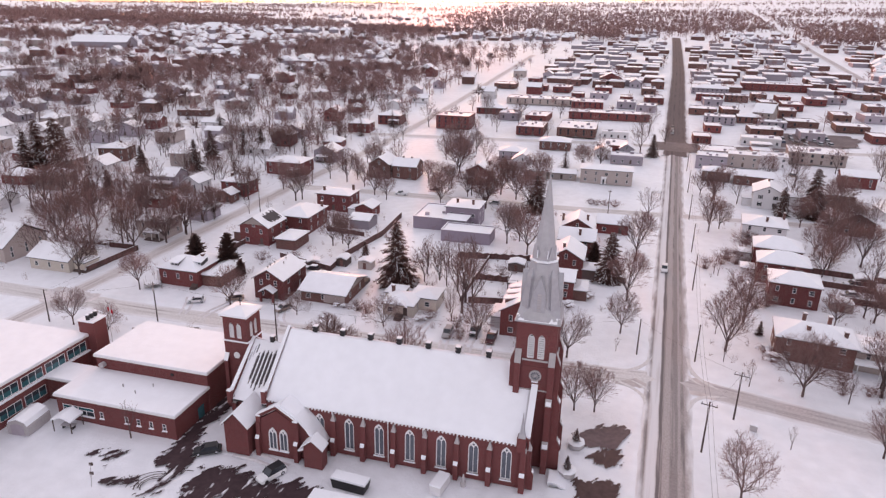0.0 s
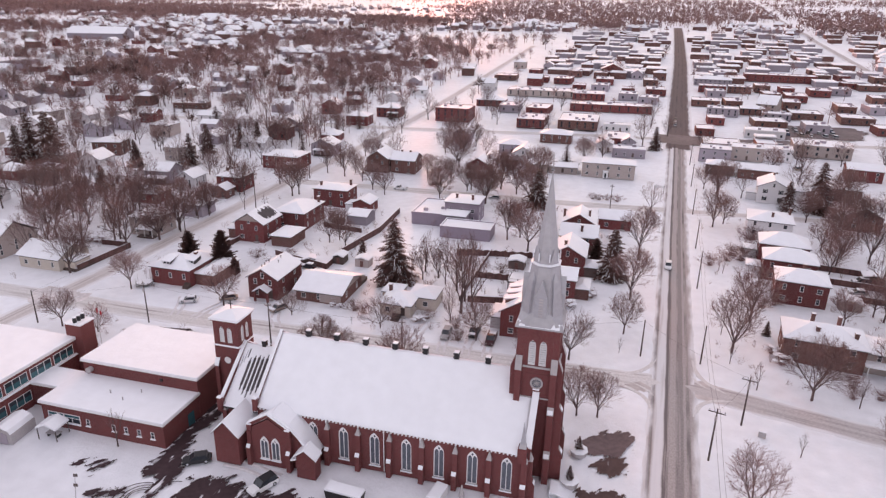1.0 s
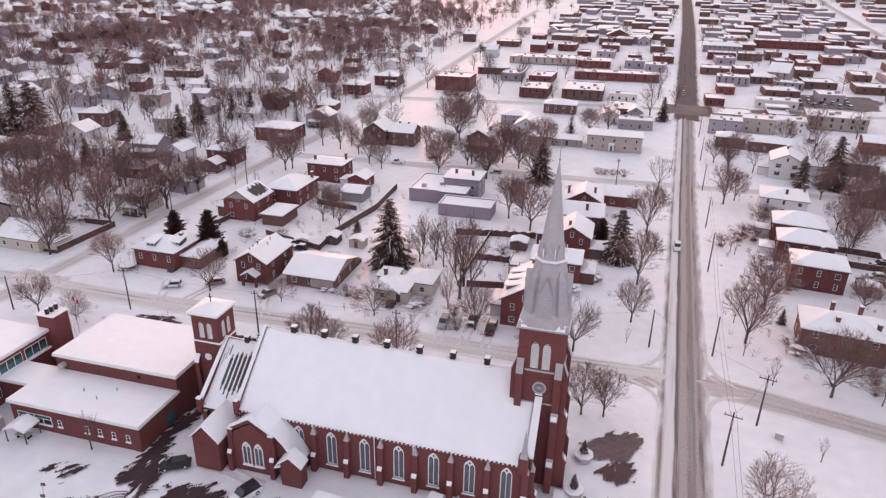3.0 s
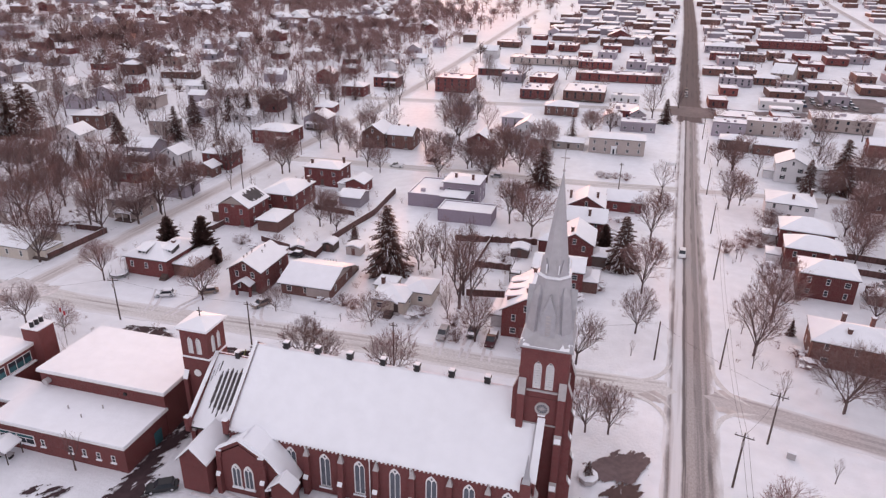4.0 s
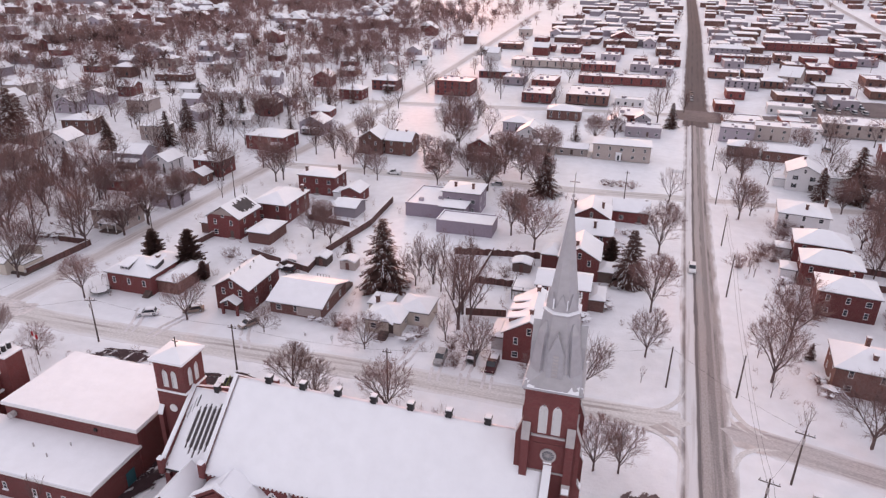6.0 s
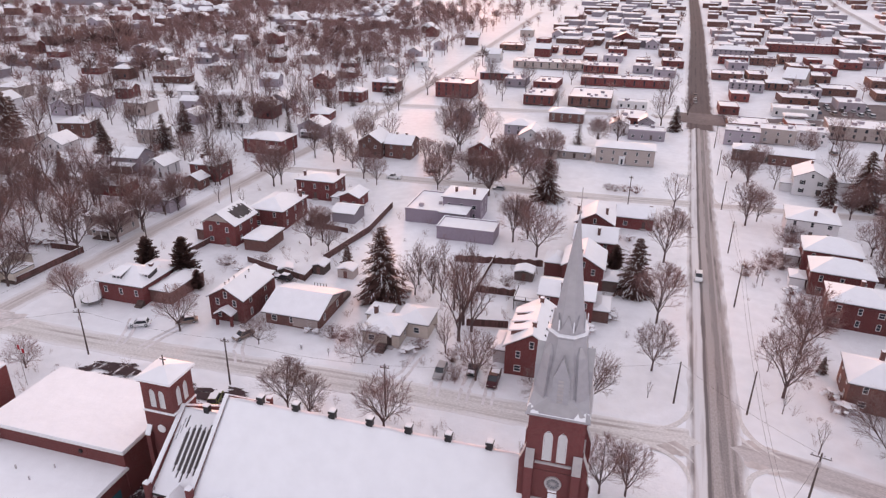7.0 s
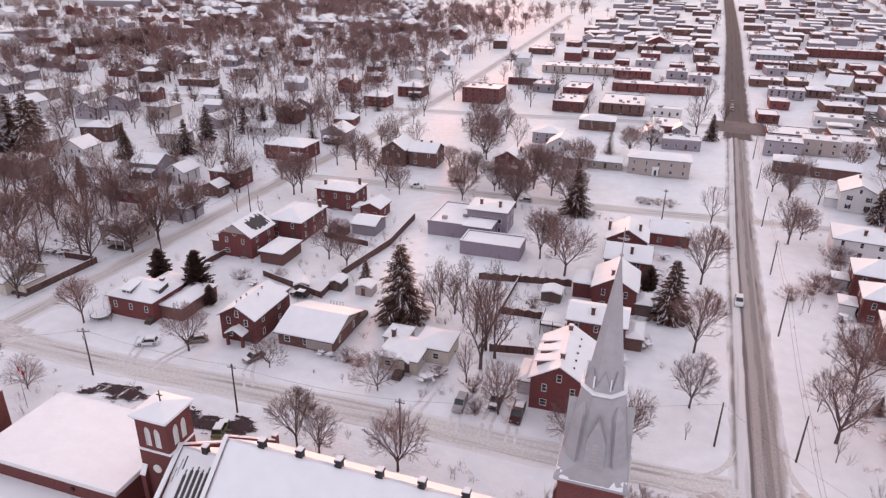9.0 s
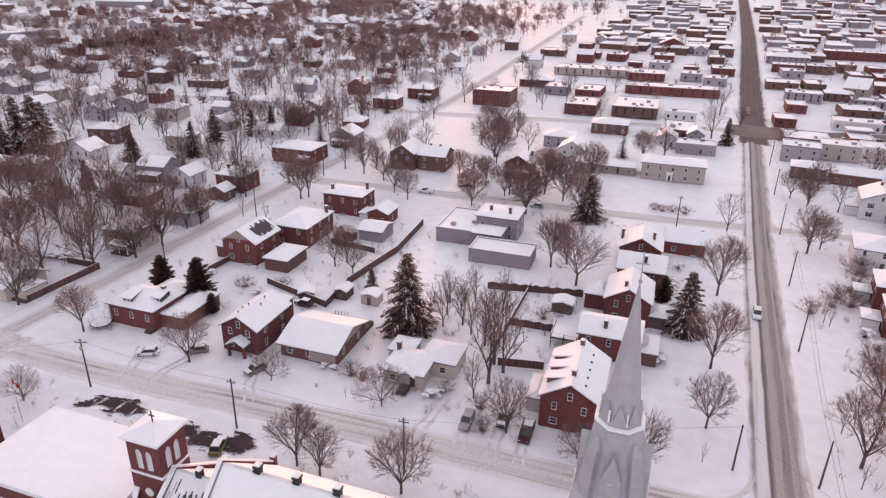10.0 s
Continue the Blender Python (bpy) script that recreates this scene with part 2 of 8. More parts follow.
# ---- lie of the land ----
def far_rise(x, y):
    """The plain, the slope on which the town climbs beyond the second street, and the low hills that close it far off."""
    r = np.hypot(x, y)
    up = np.clip(np.minimum(r, 1000.0) - 215.0, 0, None)
    east = np.clip((x + 1.1 * y) / (1.3 * np.maximum(r, 1.0)), 0, 1)
    return 0.062 * up * up / (up + 60.0) + (73.0 + 85.0 * east) * np.clip((r - 1000.0) / 2900.0, 0, 1) ** 1.15


def raised(x, y):
    """A place of the flat town plan carried onto the slope: x, y and how much smaller the plan gets there."""
    k = 1.0
    for _ in range(40):
        k = 0.5 * k + 0.5 * (1 - float(far_rise(-4.9 + k * (x + 4.9), 17.8 + k * (y - 17.8))) / 68.5)
    return -4.9 + k * (x + 4.9), 17.8 + k * (y - 17.8), k


# ---- shapes ----
def mesh_of(name, bm, mat):
    bmesh.ops.recalc_face_normals(bm, faces=bm.faces[:])
    me = bpy.data.meshes.new(name)
    bm.to_mesh(me)
    bm.free()
    me.materials.append(mat)
    return me


def part(name, bm, mat, parent=None, label=""):
    """One mesh object from a bmesh (or a shared mesh) under its thing or part."""
    ob = new(name, bm if isinstance(bm, bpy.types.Mesh) else mesh_of(name, bm, mat))
    ob.parent = parent
    return tagged(ob, label)


def placed(name, me, parent, m):
    ob = new(name, me)
    ob.parent = parent
    ob.matrix_basis = m
    return ob


def thing(name, label, category, x, y, z=0.0, rot=0.0, group="", kind="", plan=True):
    """A thing's empty at its base; places far off are carried from the plan onto the slope."""
    ob = new(name)
    ob.empty_display_size = 0.2
    k = 1.0
    if plan and y > 150:
        x, y, k = raised(x, y)
        z += float(far_rise(x, y))
    if category in ("car", "pickup", "utility pole"):
        k = 1.0
    ob.matrix_basis = pose(x, y, z, 0, 0, rot) @ Matrix.Diagonal((k, k, k, 1))
    return tagged(ob, label, category, group, kind)


def box(x0, x1, y0, y1, z0, z1, bm=None, bevel=0.0):
    bm = bm or bmesh.new()
    v = [bm.verts.new((x, y, z)) for z in (z0, z1) for x, y in ((x0, y0), (x1, y0), (x1, y1), (x0, y1))]
    fs = [bm.faces.new([v[i] for i in f]) for f in ((3, 2, 1, 0), (4, 5, 6, 7), (0, 1, 5, 4), (1, 2, 6, 5), (2, 3, 7, 6), (3, 0, 4, 7))]
    if bevel:
        bmesh.ops.bevel(bm, geom=list({e for f in fs for e in f.edges}), offset=bevel, segments=2, affect="EDGES", profile=0.5)
    return bm


def prism(pts, a, b, axis="y", bm=None):
    """A polygon drawn out from a to b. axis y: points are (x, z); axis x: (y, z); axis z: (x, y)."""
    bm = bm or bmesh.new()
    at = {"y": lambda p, s: (p[0], s, p[1]), "x": lambda p, s: (s, p[0], p[1]), "z": lambda p, s: (p[0], p[1], s)}[axis]
    lo, hi = [bm.verts.new(at(p, a)) for p in pts], [bm.verts.new(at(p, b)) for p in pts]
    bm.faces.new(lo), bm.faces.new(hi[::-1])
    for i in range(len(pts)):
        j = (i + 1) % len(pts)
        bm.faces.new((lo[i], lo[j], hi[j], hi[i]))
    return bm


def ring(n, r, z, cx=0.0, cy=0.0, turn=0.0):
    return [(cx + r * math.cos(turn + 2 * math.pi * i / n), cy + r * math.sin(turn + 2 * math.pi * i / n), z) for i in range(n)]


def loft(rings, bm=None, close=True):
    """Skin over rings of equal count."""
    bm = bm or bmesh.new()
    rows = [[bm.verts.new(p) for p in r] for r in rings]
    for a, b in zip(rows, rows[1:]):
        for i in range(len(a)):
            j = (i + 1) % len(a)
            bm.faces.new((a[i], a[j], b[j], b[i]))
    if close:
        bm.faces.new(rows[0][::-1]), bm.faces.new(rows[-1])
    return bm


def holed(outer, holes, depth, bm=None):
    """An upright slab in x and z with openings right through it, from y = 0 to depth."""
    bm = bm or bmesh.new()
    edges = []
    for loop in (outer, *holes):
        v = [bm.verts.new((p[0], 0, p[1])) for p in loop]
        edges += [bm.edges.new((v[i], v[(i + 1) % len(v)])) for i in range(len(v))]
    faces = [f for f in bmesh.ops.triangle_fill(bm, use_beauty=True, use_dissolve=False, edges=edges)["geom"] if isinstance(f, bmesh.types.BMFace)]
    out = bmesh.ops.extrude_face_region(bm, geom=faces)["geom"]
    bmesh.ops.translate(bm, verts=[g for g in out if isinstance(g, bmesh.types.BMVert)], vec=(0, depth, 0))
    return bm


def arch(cx, z0, z1, w, n=5):
    """Outline of a pointed window: foot z0, tip z1."""
    r, h = w, w * 0.866
    zs = z1 - h
    right = [(cx - w / 2 + r * math.cos(a), zs + r * math.sin(a)) for a in (i * math.pi / 3 / n for i in range(n))]
    left = [(cx + w / 2 - r * math.cos(a), zs + r * math.sin(a)) for a in ((n - 1 - i) * math.pi / 3 / n for i in range(n))]
    return [(cx - w / 2, z0), (cx + w / 2, z0), *right, (cx, z1), *left]


def turn_to(bm, m):
    bmesh.ops.transform(bm, matrix=m, verts=bm.verts[:])
    return bm


def segs(name, starts, ends, r0, r1, sides, mat):
    """Many tapered sticks in one mesh."""
    a, b = np.asarray(starts, float), np.asarray(ends, float)
    r0, r1 = np.asarray(r0, float)[:, None], np.asarray(r1, float)[:, None]
    d = b - a
    d /= np.linalg.norm(d, axis=1, keepdims=True) + 1e-9
    side = np.cross(d, np.where(np.abs(d[:, 2:]) > 0.9, (1.0, 0, 0), (0, 0, 1.0)))
    side /= np.linalg.norm(side, axis=1, keepdims=True)
    up = np.cross(side, d)
    n, c = len(a), 2 * sides
    co = np.empty((n, c, 3))
    for i in range(sides):
        t = 2 * math.pi * i / sides
        o = side * math.cos(t) + up * math.sin(t)
        co[:, i], co[:, sides + i] = a + o * r0, b + o * r1
    faces = []
    for s in range(n):
        o = s * c
        faces += [(o + i, o + (i + 1) % sides, o + sides + (i + 1) % sides, o + sides + i) for i in range(sides)]
    me = bpy.data.meshes.new(name)
    me.from_pydata(co.reshape(-1, 3).tolist(), [], faces)
    me.materials.append(mat)
    return me

# ---- ground, one sheet to the horizon ----
MAIN = [(7.4, -90), (7.1, 84), (6.8, 117), (6.2, 176), (5.9, 202), (5.5, 288), (5.2, 370)]
MAIN_FAR = [(5.0, 340), (4.4, 380), (3.4, 462), (1.6, 665), (-3.0, 875), (-8.0, 1090)]
CROSS = [(-330, 96), (-180, 105), (-133, 107.5), (-106, 109), (-80, 112), (-50, 115), (-23, 116.6), (-6, 117.8), (5.0, 119.4)]
CROSS_EAST = [(7.6, 120.2), (13, 119.2), (19, 118.0), (29, 116.3), (44, 114), (90, 108), (220, 92)]
WEST = [(-131, -40), (-138, 105), (-139, 126), (-142, 160), (-144.5, 217), (-142.5, 281), (-141.5, 305), (-142, 357), (-144, 432), (-148, 532), (-153, 663), (-157, 760)]
SECOND = [(-148, 229), (-117, 233.5), (-67, 238), (-19, 242), (2.2, 245.5)]
SECOND_EAST = [(9.2, 246.5), (39, 250), (120, 262), (260, 280)]
THIRD = [(-420, 330), (-210, 356), (-148, 366), (-51, 388), (0, 396), (60, 408), (260, 450)]
EAST_DIAG = [(152, 640), (151, 700), (150, 798), (148, 917), (160, 1284), (176, 1856), (188, 2540)]
MAIN = MAIN[:-3] + [raised(*p)[:2] for p in MAIN[-3:]]
SECOND = [raised(*p)[:2] for p in SECOND]
SECOND_EAST = [raised(*p)[:2] for p in SECOND_EAST]
THIRD = [raised(*p)[:2] for p in THIRD]
STREETS = ((MAIN, 4.3), (MAIN_FAR, 7.0), (CROSS, 3.4), (CROSS_EAST, 3.4), (WEST, 3.4), (SECOND, 3.4), (SECOND_EAST, 3.2), (THIRD, 4.0))


def off_line(x, y, line):
    """Distance of arrays of points from a polyline."""
    best = np.full(x.shape, 1e9)
    for (ax, ay), (bx, by) in zip(line, line[1:]):
        dx, dy = bx - ax, by - ay
        t = np.clip(((x - ax) * dx + (y - ay) * dy) / (dx * dx + dy * dy), 0, 1)
        best = np.minimum(best, np.hypot(x - ax - t * dx, y - ay - t * dy))
    return best


def steps(lo, hi, fine0, fine1, d, grow):
    a = list(np.arange(fine0, fine1 + d / 2, d))
    s = d
    while a[-1] < hi:
        s *= grow
        a.append(min(hi, a[-1] + s))
    s = d
    while a[0] > lo:
        s *= grow
        a.insert(0, max(lo, a[0] - s))
    return np.array(a)


gx = steps(-3600, 3200, -150, 62, 1.0, 1.07)
gy = steps(-260, 4700, 48, 232, 1.0, 1.05)
GX, GY = np.meshgrid(gx, gy)
GZ = far_rise(GX, GY)
wob = sum(a * np.sin(GX * f + p) * np.sin(GY * f * 0.9 + p * 1.7) for a, f, p in ((0.10, 0.13, 0.4), (0.06, 0.31, 2.1), (0.035, 0.77, 4.4)))
rng = np.random.RandomState(4)
wob = wob + rng.normal(0, 0.012, GX.shape)
near_road = np.full(GX.shape, 1e9)
for line, half in STREETS:
    near_road = np.minimum(near_road, off_line(GX, GY, line) - half)
bank = 0.2 * np.exp(-((near_road - 1.0) / 0.8) ** 2) * (0.7 + 0.5 * np.sin(GX * 0.9 + GY * 0.7))
bank = bank * np.clip((np.hypot(GX - 6.8, GY - 118.5) - 8) / 8, 0, 1)
GZ = GZ + np.where(near_road < 0.1, -0.05, wob * np.clip(near_road / 3, 0, 1) + bank) - 0.03
nx, ny = len(gx), len(gy)
verts = np.stack([GX, GY, GZ], -1).reshape(-1, 3)
ii = np.arange(ny - 1)[:, None] * nx + np.arange(nx - 1)[None]
quads = np.stack([ii, ii + 1, ii + nx + 1, ii + nx], -1).reshape(-1, 4)
gm = bpy.data.meshes.new("ground")
gm.from_pydata(verts.tolist(), [], quads.tolist())
gm.polygons.foreach_set("use_smooth", [True] * len(gm.polygons))
gm.materials.append(SNOW)
tagged(new("ground", gm), "snow-covered flat ground of the town", "ground", kind="structure")


def road(name, line, half, mat, label, z=0.03, step=6.0, dome=0.05):
    """A strip of roadway with its surface in metres across and along, following the ground."""
    pts = []
    for (ax, ay), (bx, by) in zip(line, line[1:]):
        n = max(1, int(math.hypot(bx - ax, by - ay) / step))
        pts += [(ax + (bx - ax) * i / n, ay + (by - ay) * i / n) for i in range(n)]
    pts.append(line[-1])
    p = np.array(pts, float)
    for _ in range(3):
        p[1:-1] = (p[:-2] + 2 * p[1:-1] + p[2:]) / 4
    d = np.gradient(p, axis=0)
    d /= np.linalg.norm(d, axis=1, keepdims=True)
    side = np.stack([d[:, 1], -d[:, 0]], -1)
    run = np.concatenate([[0], np.cumsum(np.linalg.norm(np.diff(p, axis=0), axis=1))])
    lanes = np.array([-1, -0.86, 0, 0.86, 1]) * half
    co, uvs = [], []
    for i in range(len(p)):
        for j, o in enumerate(lanes):
            wig = 0.25 * math.sin(run[i] * 0.41) * (1 if abs(o) == half else 0)
            q = p[i] + side[i] * (o + wig)
            co.append((q[0], q[1], float(far_rise(q[0], q[1])) + z + 0.0007 * max(0.0, math.hypot(q[0], q[1]) - 215) + dome * (1 - (o / half) ** 2) - (0.13 if abs(o) == half else 0.0)))
            uvs.append((o, run[i]))
    faces = [(i * 5 + j, i * 5 + j + 1, i * 5 + j + 6, i * 5 + j + 5) for i in range(len(p) - 1) for j in range(4)]
    me = bpy.data.meshes.new(name)
    me.from_pydata(co, [], faces)
    uvl = me.uv_layers.new(name="UVMap")
    for lp in me.loops:
        uvl.data[lp.index].uv = uvs[lp.vertex_index]
    me.materials.append(mat)
    return tagged(new(name, me), label, "road", kind="structure")


road("road_main", MAIN, 4.6, ROAD, "straight main road of packed brown snow and wheel tracks", 0.05)
road("road_main_far", MAIN_FAR, 7.2, ROAD_FAR, "wide downtown stretch of the straight main road", 0.045, 12)
road("road_cross", CROSS, 3.6, STREET, "side street of packed snow beside the church", 0.03)
road("road_cross_east", CROSS_EAST, 3.6, EAST, "side street of packed snow with brown wheel tracks", 0.03)
road("road_west", WEST, 3.6, LANE, "long residential street under packed snow", 0.02, 12)
road("road_second", SECOND, 3.4, STREET, "second cross street under packed snow", 0.025)
road("road_second_east", SECOND_EAST, 3.4, LANE, "second cross street under packed snow", 0.025)
road("road_third", THIRD, 4.2, STREET, "busy cross street with slushy dark snow", 0.02, 12)
road("road_diagonal", EAST_DIAG, 4.0, EAST, "distant road out of town", 0.02, 20)


def corner(a, b, bend, half=0.55):
    """Tracks of wheels that turned from one street into the other."""
    pts = [tuple((1 - t) ** 2 * p + 2 * t * (1 - t) * q + t * t * r for p, q, r in zip(a, bend, b)) for t in (i / 10 for i in range(11))]
    road("road_turn", pts, half, STREET, "curved wheel tracks in packed snow at the street corner", 0.05, 1.0, 0.02)


corner((3.6, 131.0), (-11.0, 118.0), (3.4, 119.4), 0.5)
corner((3.4, 108.0), (-9.0, 117.2), (3.4, 116.8), 0.45)
corner((4.8, 109.0), (-6.0, 118.6), (4.9, 118.4), 0.35)
corner((10.4, 109.5), (20.0, 117.6), (10.5, 117.6), 0.45)
corner((10.4, 131.0), (22.0, 117.8), (10.6, 119.2), 0.5)
corner((9.4, 128.0), (18.0, 118.5), (9.5, 119.6), 0.35)
corner((3.0, 252.0), (-10.0, 239.0), (3.0, 240.6), 0.5)
corner((9.2, 252.0), (20.0, 243.2), (9.4, 243.2), 0.5)


def bare_patch(name, cx, cy, rx, ry, rot, label, seed, mat=ASPHALT, rag=0.25, z=0.035):
    """Wet asphalt where the snow was cleared or melted, with a ragged rim, lying on the slope of the ground."""
    r = random.Random(seed)
    ph = [r.uniform(0, 6.3) for _ in range(5)]
    n, rim = 72, []
    cx, cy, k = raised(cx, cy)
    far = 0.0007 * max(0.0, math.hypot(cx, cy) - 215)
    for i in range(n):
        t = 2 * math.pi * i / n
        s = 1 + rag * sum(math.sin(t * f + p) / f ** 0.7 for f, p in zip((2, 3, 5, 11, 19), ph)) * 0.5 + r.uniform(-0.06, 0.06)
        c = max(abs(math.cos(t)), abs(math.sin(t))) ** 0.6
        q = pose(cx, cy, 0, 0, 0, rot) @ Vector((k * rx * s * math.cos(t) / c, k * ry * s * math.sin(t) / c, 0))
        rim.append((q.x, q.y))
    bm = bmesh.new()
    at = lambda x, y, up: bm.verts.new((x, y, float(far_rise(x, y)) + z + far + up))
    rows = [[at(cx + (x - cx) * f, cy + (y - cy) * f, 0.03 * (1 - f)) for x, y in rim] for f in (1.0, 0.66, 0.33)]
    mid = at(cx, cy, 0.03)
    for a, b in zip(rows, rows[1:]):
        for i in range(n):
            bm.faces.new((a[i], a[(i + 1) % n], b[(i + 1) % n], b[i]))
    for i in range(n):
        bm.faces.new((rows[-1][i], rows[-1][(i + 1) % n], mid))
    return tagged(part(name, bm, mat), label, "pavement", kind="structure")


bare_patch("road_junction", 0.6, 118.4, 4.0, 3.3, 3, "churned pale brown snow at the street corner", 31, mat=JUNCTION, rag=0.2, z=0.045)
bare_patch("road_junction", 12.6, 119.2, 4.0, 3.3, -6, "churned pale brown snow at the street corner", 33, mat=JUNCTION, rag=0.2, z=0.045)
bare_patch("road_junction", -137.5, 107.5, 7.0, 5.0, 0, "churned snow at the western corner", 36, mat=BROWN_SNOW, rag=0.3, z=0.11)
bare_patch("road_junction", 6.5, 396, 13.0, 12.0, 0, "slushy dark downtown crossing", 35, mat=SLUSH_DARK, rag=0.12, z=0.15)


def bare_area(name, pts, label, seed, mat, z=0.165, rag=0.35, run=60.0, cell=0.17):
    """Bare wet ground inside a rough outline, with scraped, streaky edges and crumbs of snow left in it. run: bearing of the streaks."""
    p = np.array(pts, float)
    gx_ = np.arange(p[:, 0].min() - 2.5, p[:, 0].max() + 2.5, cell)
    gy_ = np.arange(p[:, 1].min() - 2.5, p[:, 1].max() + 2.5, cell)
    X, Y = np.meshgrid(gx_, gy_)
    edge = off_line(X, Y, [*pts, pts[0]])
    inside = np.zeros(X.shape, bool)
    for (ax, ay), (bx, by) in zip(pts, pts[1:] + pts[:1]):
        if ay != by:
            inside ^= ((ay > Y) != (by > Y)) & (X < (bx - ax) * (Y - ay) / (by - ay) + ax)
    c, sn = math.cos(radians(run)), math.sin(radians(run))
    A, B = X * c + Y * sn, -X * sn + Y * c
    wild = np.array([noise.noise((a * 0.28, b * 1.5, seed)) * 1.5 + noise.noise((a * 1.2, b * 5.0, seed + 3.0)) * 0.8 + noise.noise((a * 0.35, b * 0.35, seed + 7.0)) for a, b in zip(A.ravel().tolist(), B.ravel().tolist())]).reshape(X.shape)
    keep = np.where(inside, edge, -edge) + rag * 2.0 * wild > 0
    ny_, nx_ = X.shape
    jit = np.random.RandomState(seed).uniform(-0.3, 0.3, (2, ny_, nx_)) * cell
    co = np.stack([X + jit[0], Y + jit[1], np.full(X.shape, z)], -1).reshape(-1, 3)
    k = np.argwhere(keep[:-1, :-1])
    q = k[:, 0] * nx_ + k[:, 1]
    quads = np.stack([q, q + 1, q + nx_ + 1, q + nx_], -1)
    used_v, quads = np.unique(quads, return_inverse=True)
    me = bpy.data.meshes.new(name)
    me.from_pydata(co[used_v].tolist(), [], quads.reshape(-1, 4).tolist())
    me.materials.append(mat)
    return tagged(new(name, me), label, "pavement", kind="structure")


bare_area("pavement_bare", [(-8.8, 94.4), (-4.9, 98.2), (-0.3, 100.8), (1.0, 98.5), (-0.2, 94.4), (-0.3, 92.9), (-3.4, 92.4), (-6.3, 92.1)], "grey thawed asphalt in the church forecourt", 3, THAW)
bare_area("pavement_bare", [(-3.4, 92.2), (-0.4, 92.8), (-0.2, 88.9), (-2.1, 87.5), (-5.1, 89.1)], "wet brown asphalt in the church forecourt", 5, THAW_WET, 0.169)
bare_area("pavement_bare", [(-6.2, 82.5), (-3.3, 84.2), (-0.2, 84.8), (0.1, 81.1), (-0.4, 77.0), (-5.0, 76.0)], "wet brown asphalt in the church forecourt", 8, THAW_WET)
bare_area("pavement_bare", [(-73.0, 92.0), (-70.6, 92.0), (-68.9, 81.6), (-68.6, 76.5), (-68.8, 74.0), (-66.8, 68.8), (-64.5, 64.4), (-65.0, 61.0), (-66.3, 56.0), (-67.4, 56.0), (-66.8, 60.2), (-67.6, 62.6), (-70.6, 63.2), (-70.9, 68.4), (-72.0, 73.7), (-71.7, 79.3)], "wet cleared driveway between church and school", 11, PATCHY, 0.165, 0.5)
bare_area("pavement_bare", [(-61.7, 58.0), (-62.2, 62.0), (-61.7, 64.9), (-59.6, 66.7), (-55.8, 66.1), (-51.0, 66.0), (-46.9, 67.3), (-43.6, 66.8), (-42.0, 64.5), (-46.0, 62.0), (-54.0, 60.6), (-58.0, 57.0)], "wet cleared parking strip beside the church", 13, PATCHY, 0.165, 0.5)
bare_area("pavement_bare", [(-80.9, 61.3), (-77.4, 63.3), (-77.0, 62.4), (-78.2, 60.6)], "wet streaks of bare asphalt in the school yard", 15, PATCHY, 0.165, 0.7)
bare_area("pavement_bare", [(-74.4, 57.0), (-70.4, 59.4), (-69.8, 58.6), (-71.6, 56.8)], "wet streaks of bare asphalt in the school yard", 16, PATCHY, 0.165, 0.7)
# arcs that turning wheels left in the thin snow
for k, (cx, cy, rad, a0, a1) in enumerate(((-66.0, 58.6, 3.3, 95, 215), (-66.0, 58.6, 2.7, 90, 210), (-66.2, 58.2, 4.2, 100, 200), (-66.4, 58.6, 2.0, 80, 230), (-62.6, 61.0, 3.0, 100, 200))):
    bm = bmesh.new()
    row = []
    for i in range(25):
        a = math.radians(a0 + (a1 - a0) * i / 24)
        row.append([bm.verts.new((cx + (rad + s) * math.cos(a), cy + (rad + s) * math.sin(a) * 0.9, 0.172 + 0.002 * k)) for s in (-0.09, 0.09)])
    for p, q in zip(row, row[1:]):
        bm.faces.new((p[0], q[0], q[1], p[1]))
    tagged(part("pavement_tyre_mark", bm, PATCHY), "dark curved tyre mark in thin snow", "tyre mark", kind="structure")
bare_area("pavement_bare", [(-104.6, 99.4), (-103.0, 102.6), (-100.0, 104.2), (-96.6, 104.4), (-92.6, 103.2), (-94.0, 101.2), (-97.6, 100.4), (-99.8, 101.6)], "dark bare ground where snow was scraped off", 17, PATCHY, 0.165, 0.55, 10.0)
bare_area("pavement_bare", [(-86.4, 100.4), (-84.0, 103.0), (-78.0, 103.6), (-72.0, 105.0), (-69.6, 103.4), (-71.4, 101.0), (-78.0, 100.2)], "dark bare ground where snow was scraped off", 18, PATCHY, 0.165, 0.55, 10.0)
bare_patch("pavement_bare", 42.0, 398, 28, 11, 10, "slushy dark parking lot of the filling station", 21, rag=0.12, z=0.12, mat=SLUSH_DARK)
bare_patch("pavement_bare", 80.0, 452, 34, 20, 8, "slushy dark parking lot behind the shops", 22, rag=0.15, z=0.1, mat=SLUSH_DARK)

# ---- church ----
CX, CY, CROT = -22.1, 86.6, 3.95
church = thing("church", "red brick gothic church with snow-covered roof and metal spire", "church", CX, CY, 0.1, CROT)
WALL_V, EAVE, RIDGE, U0, U1 = 9.3, 8.4, 16.55, -35.4, 8.2


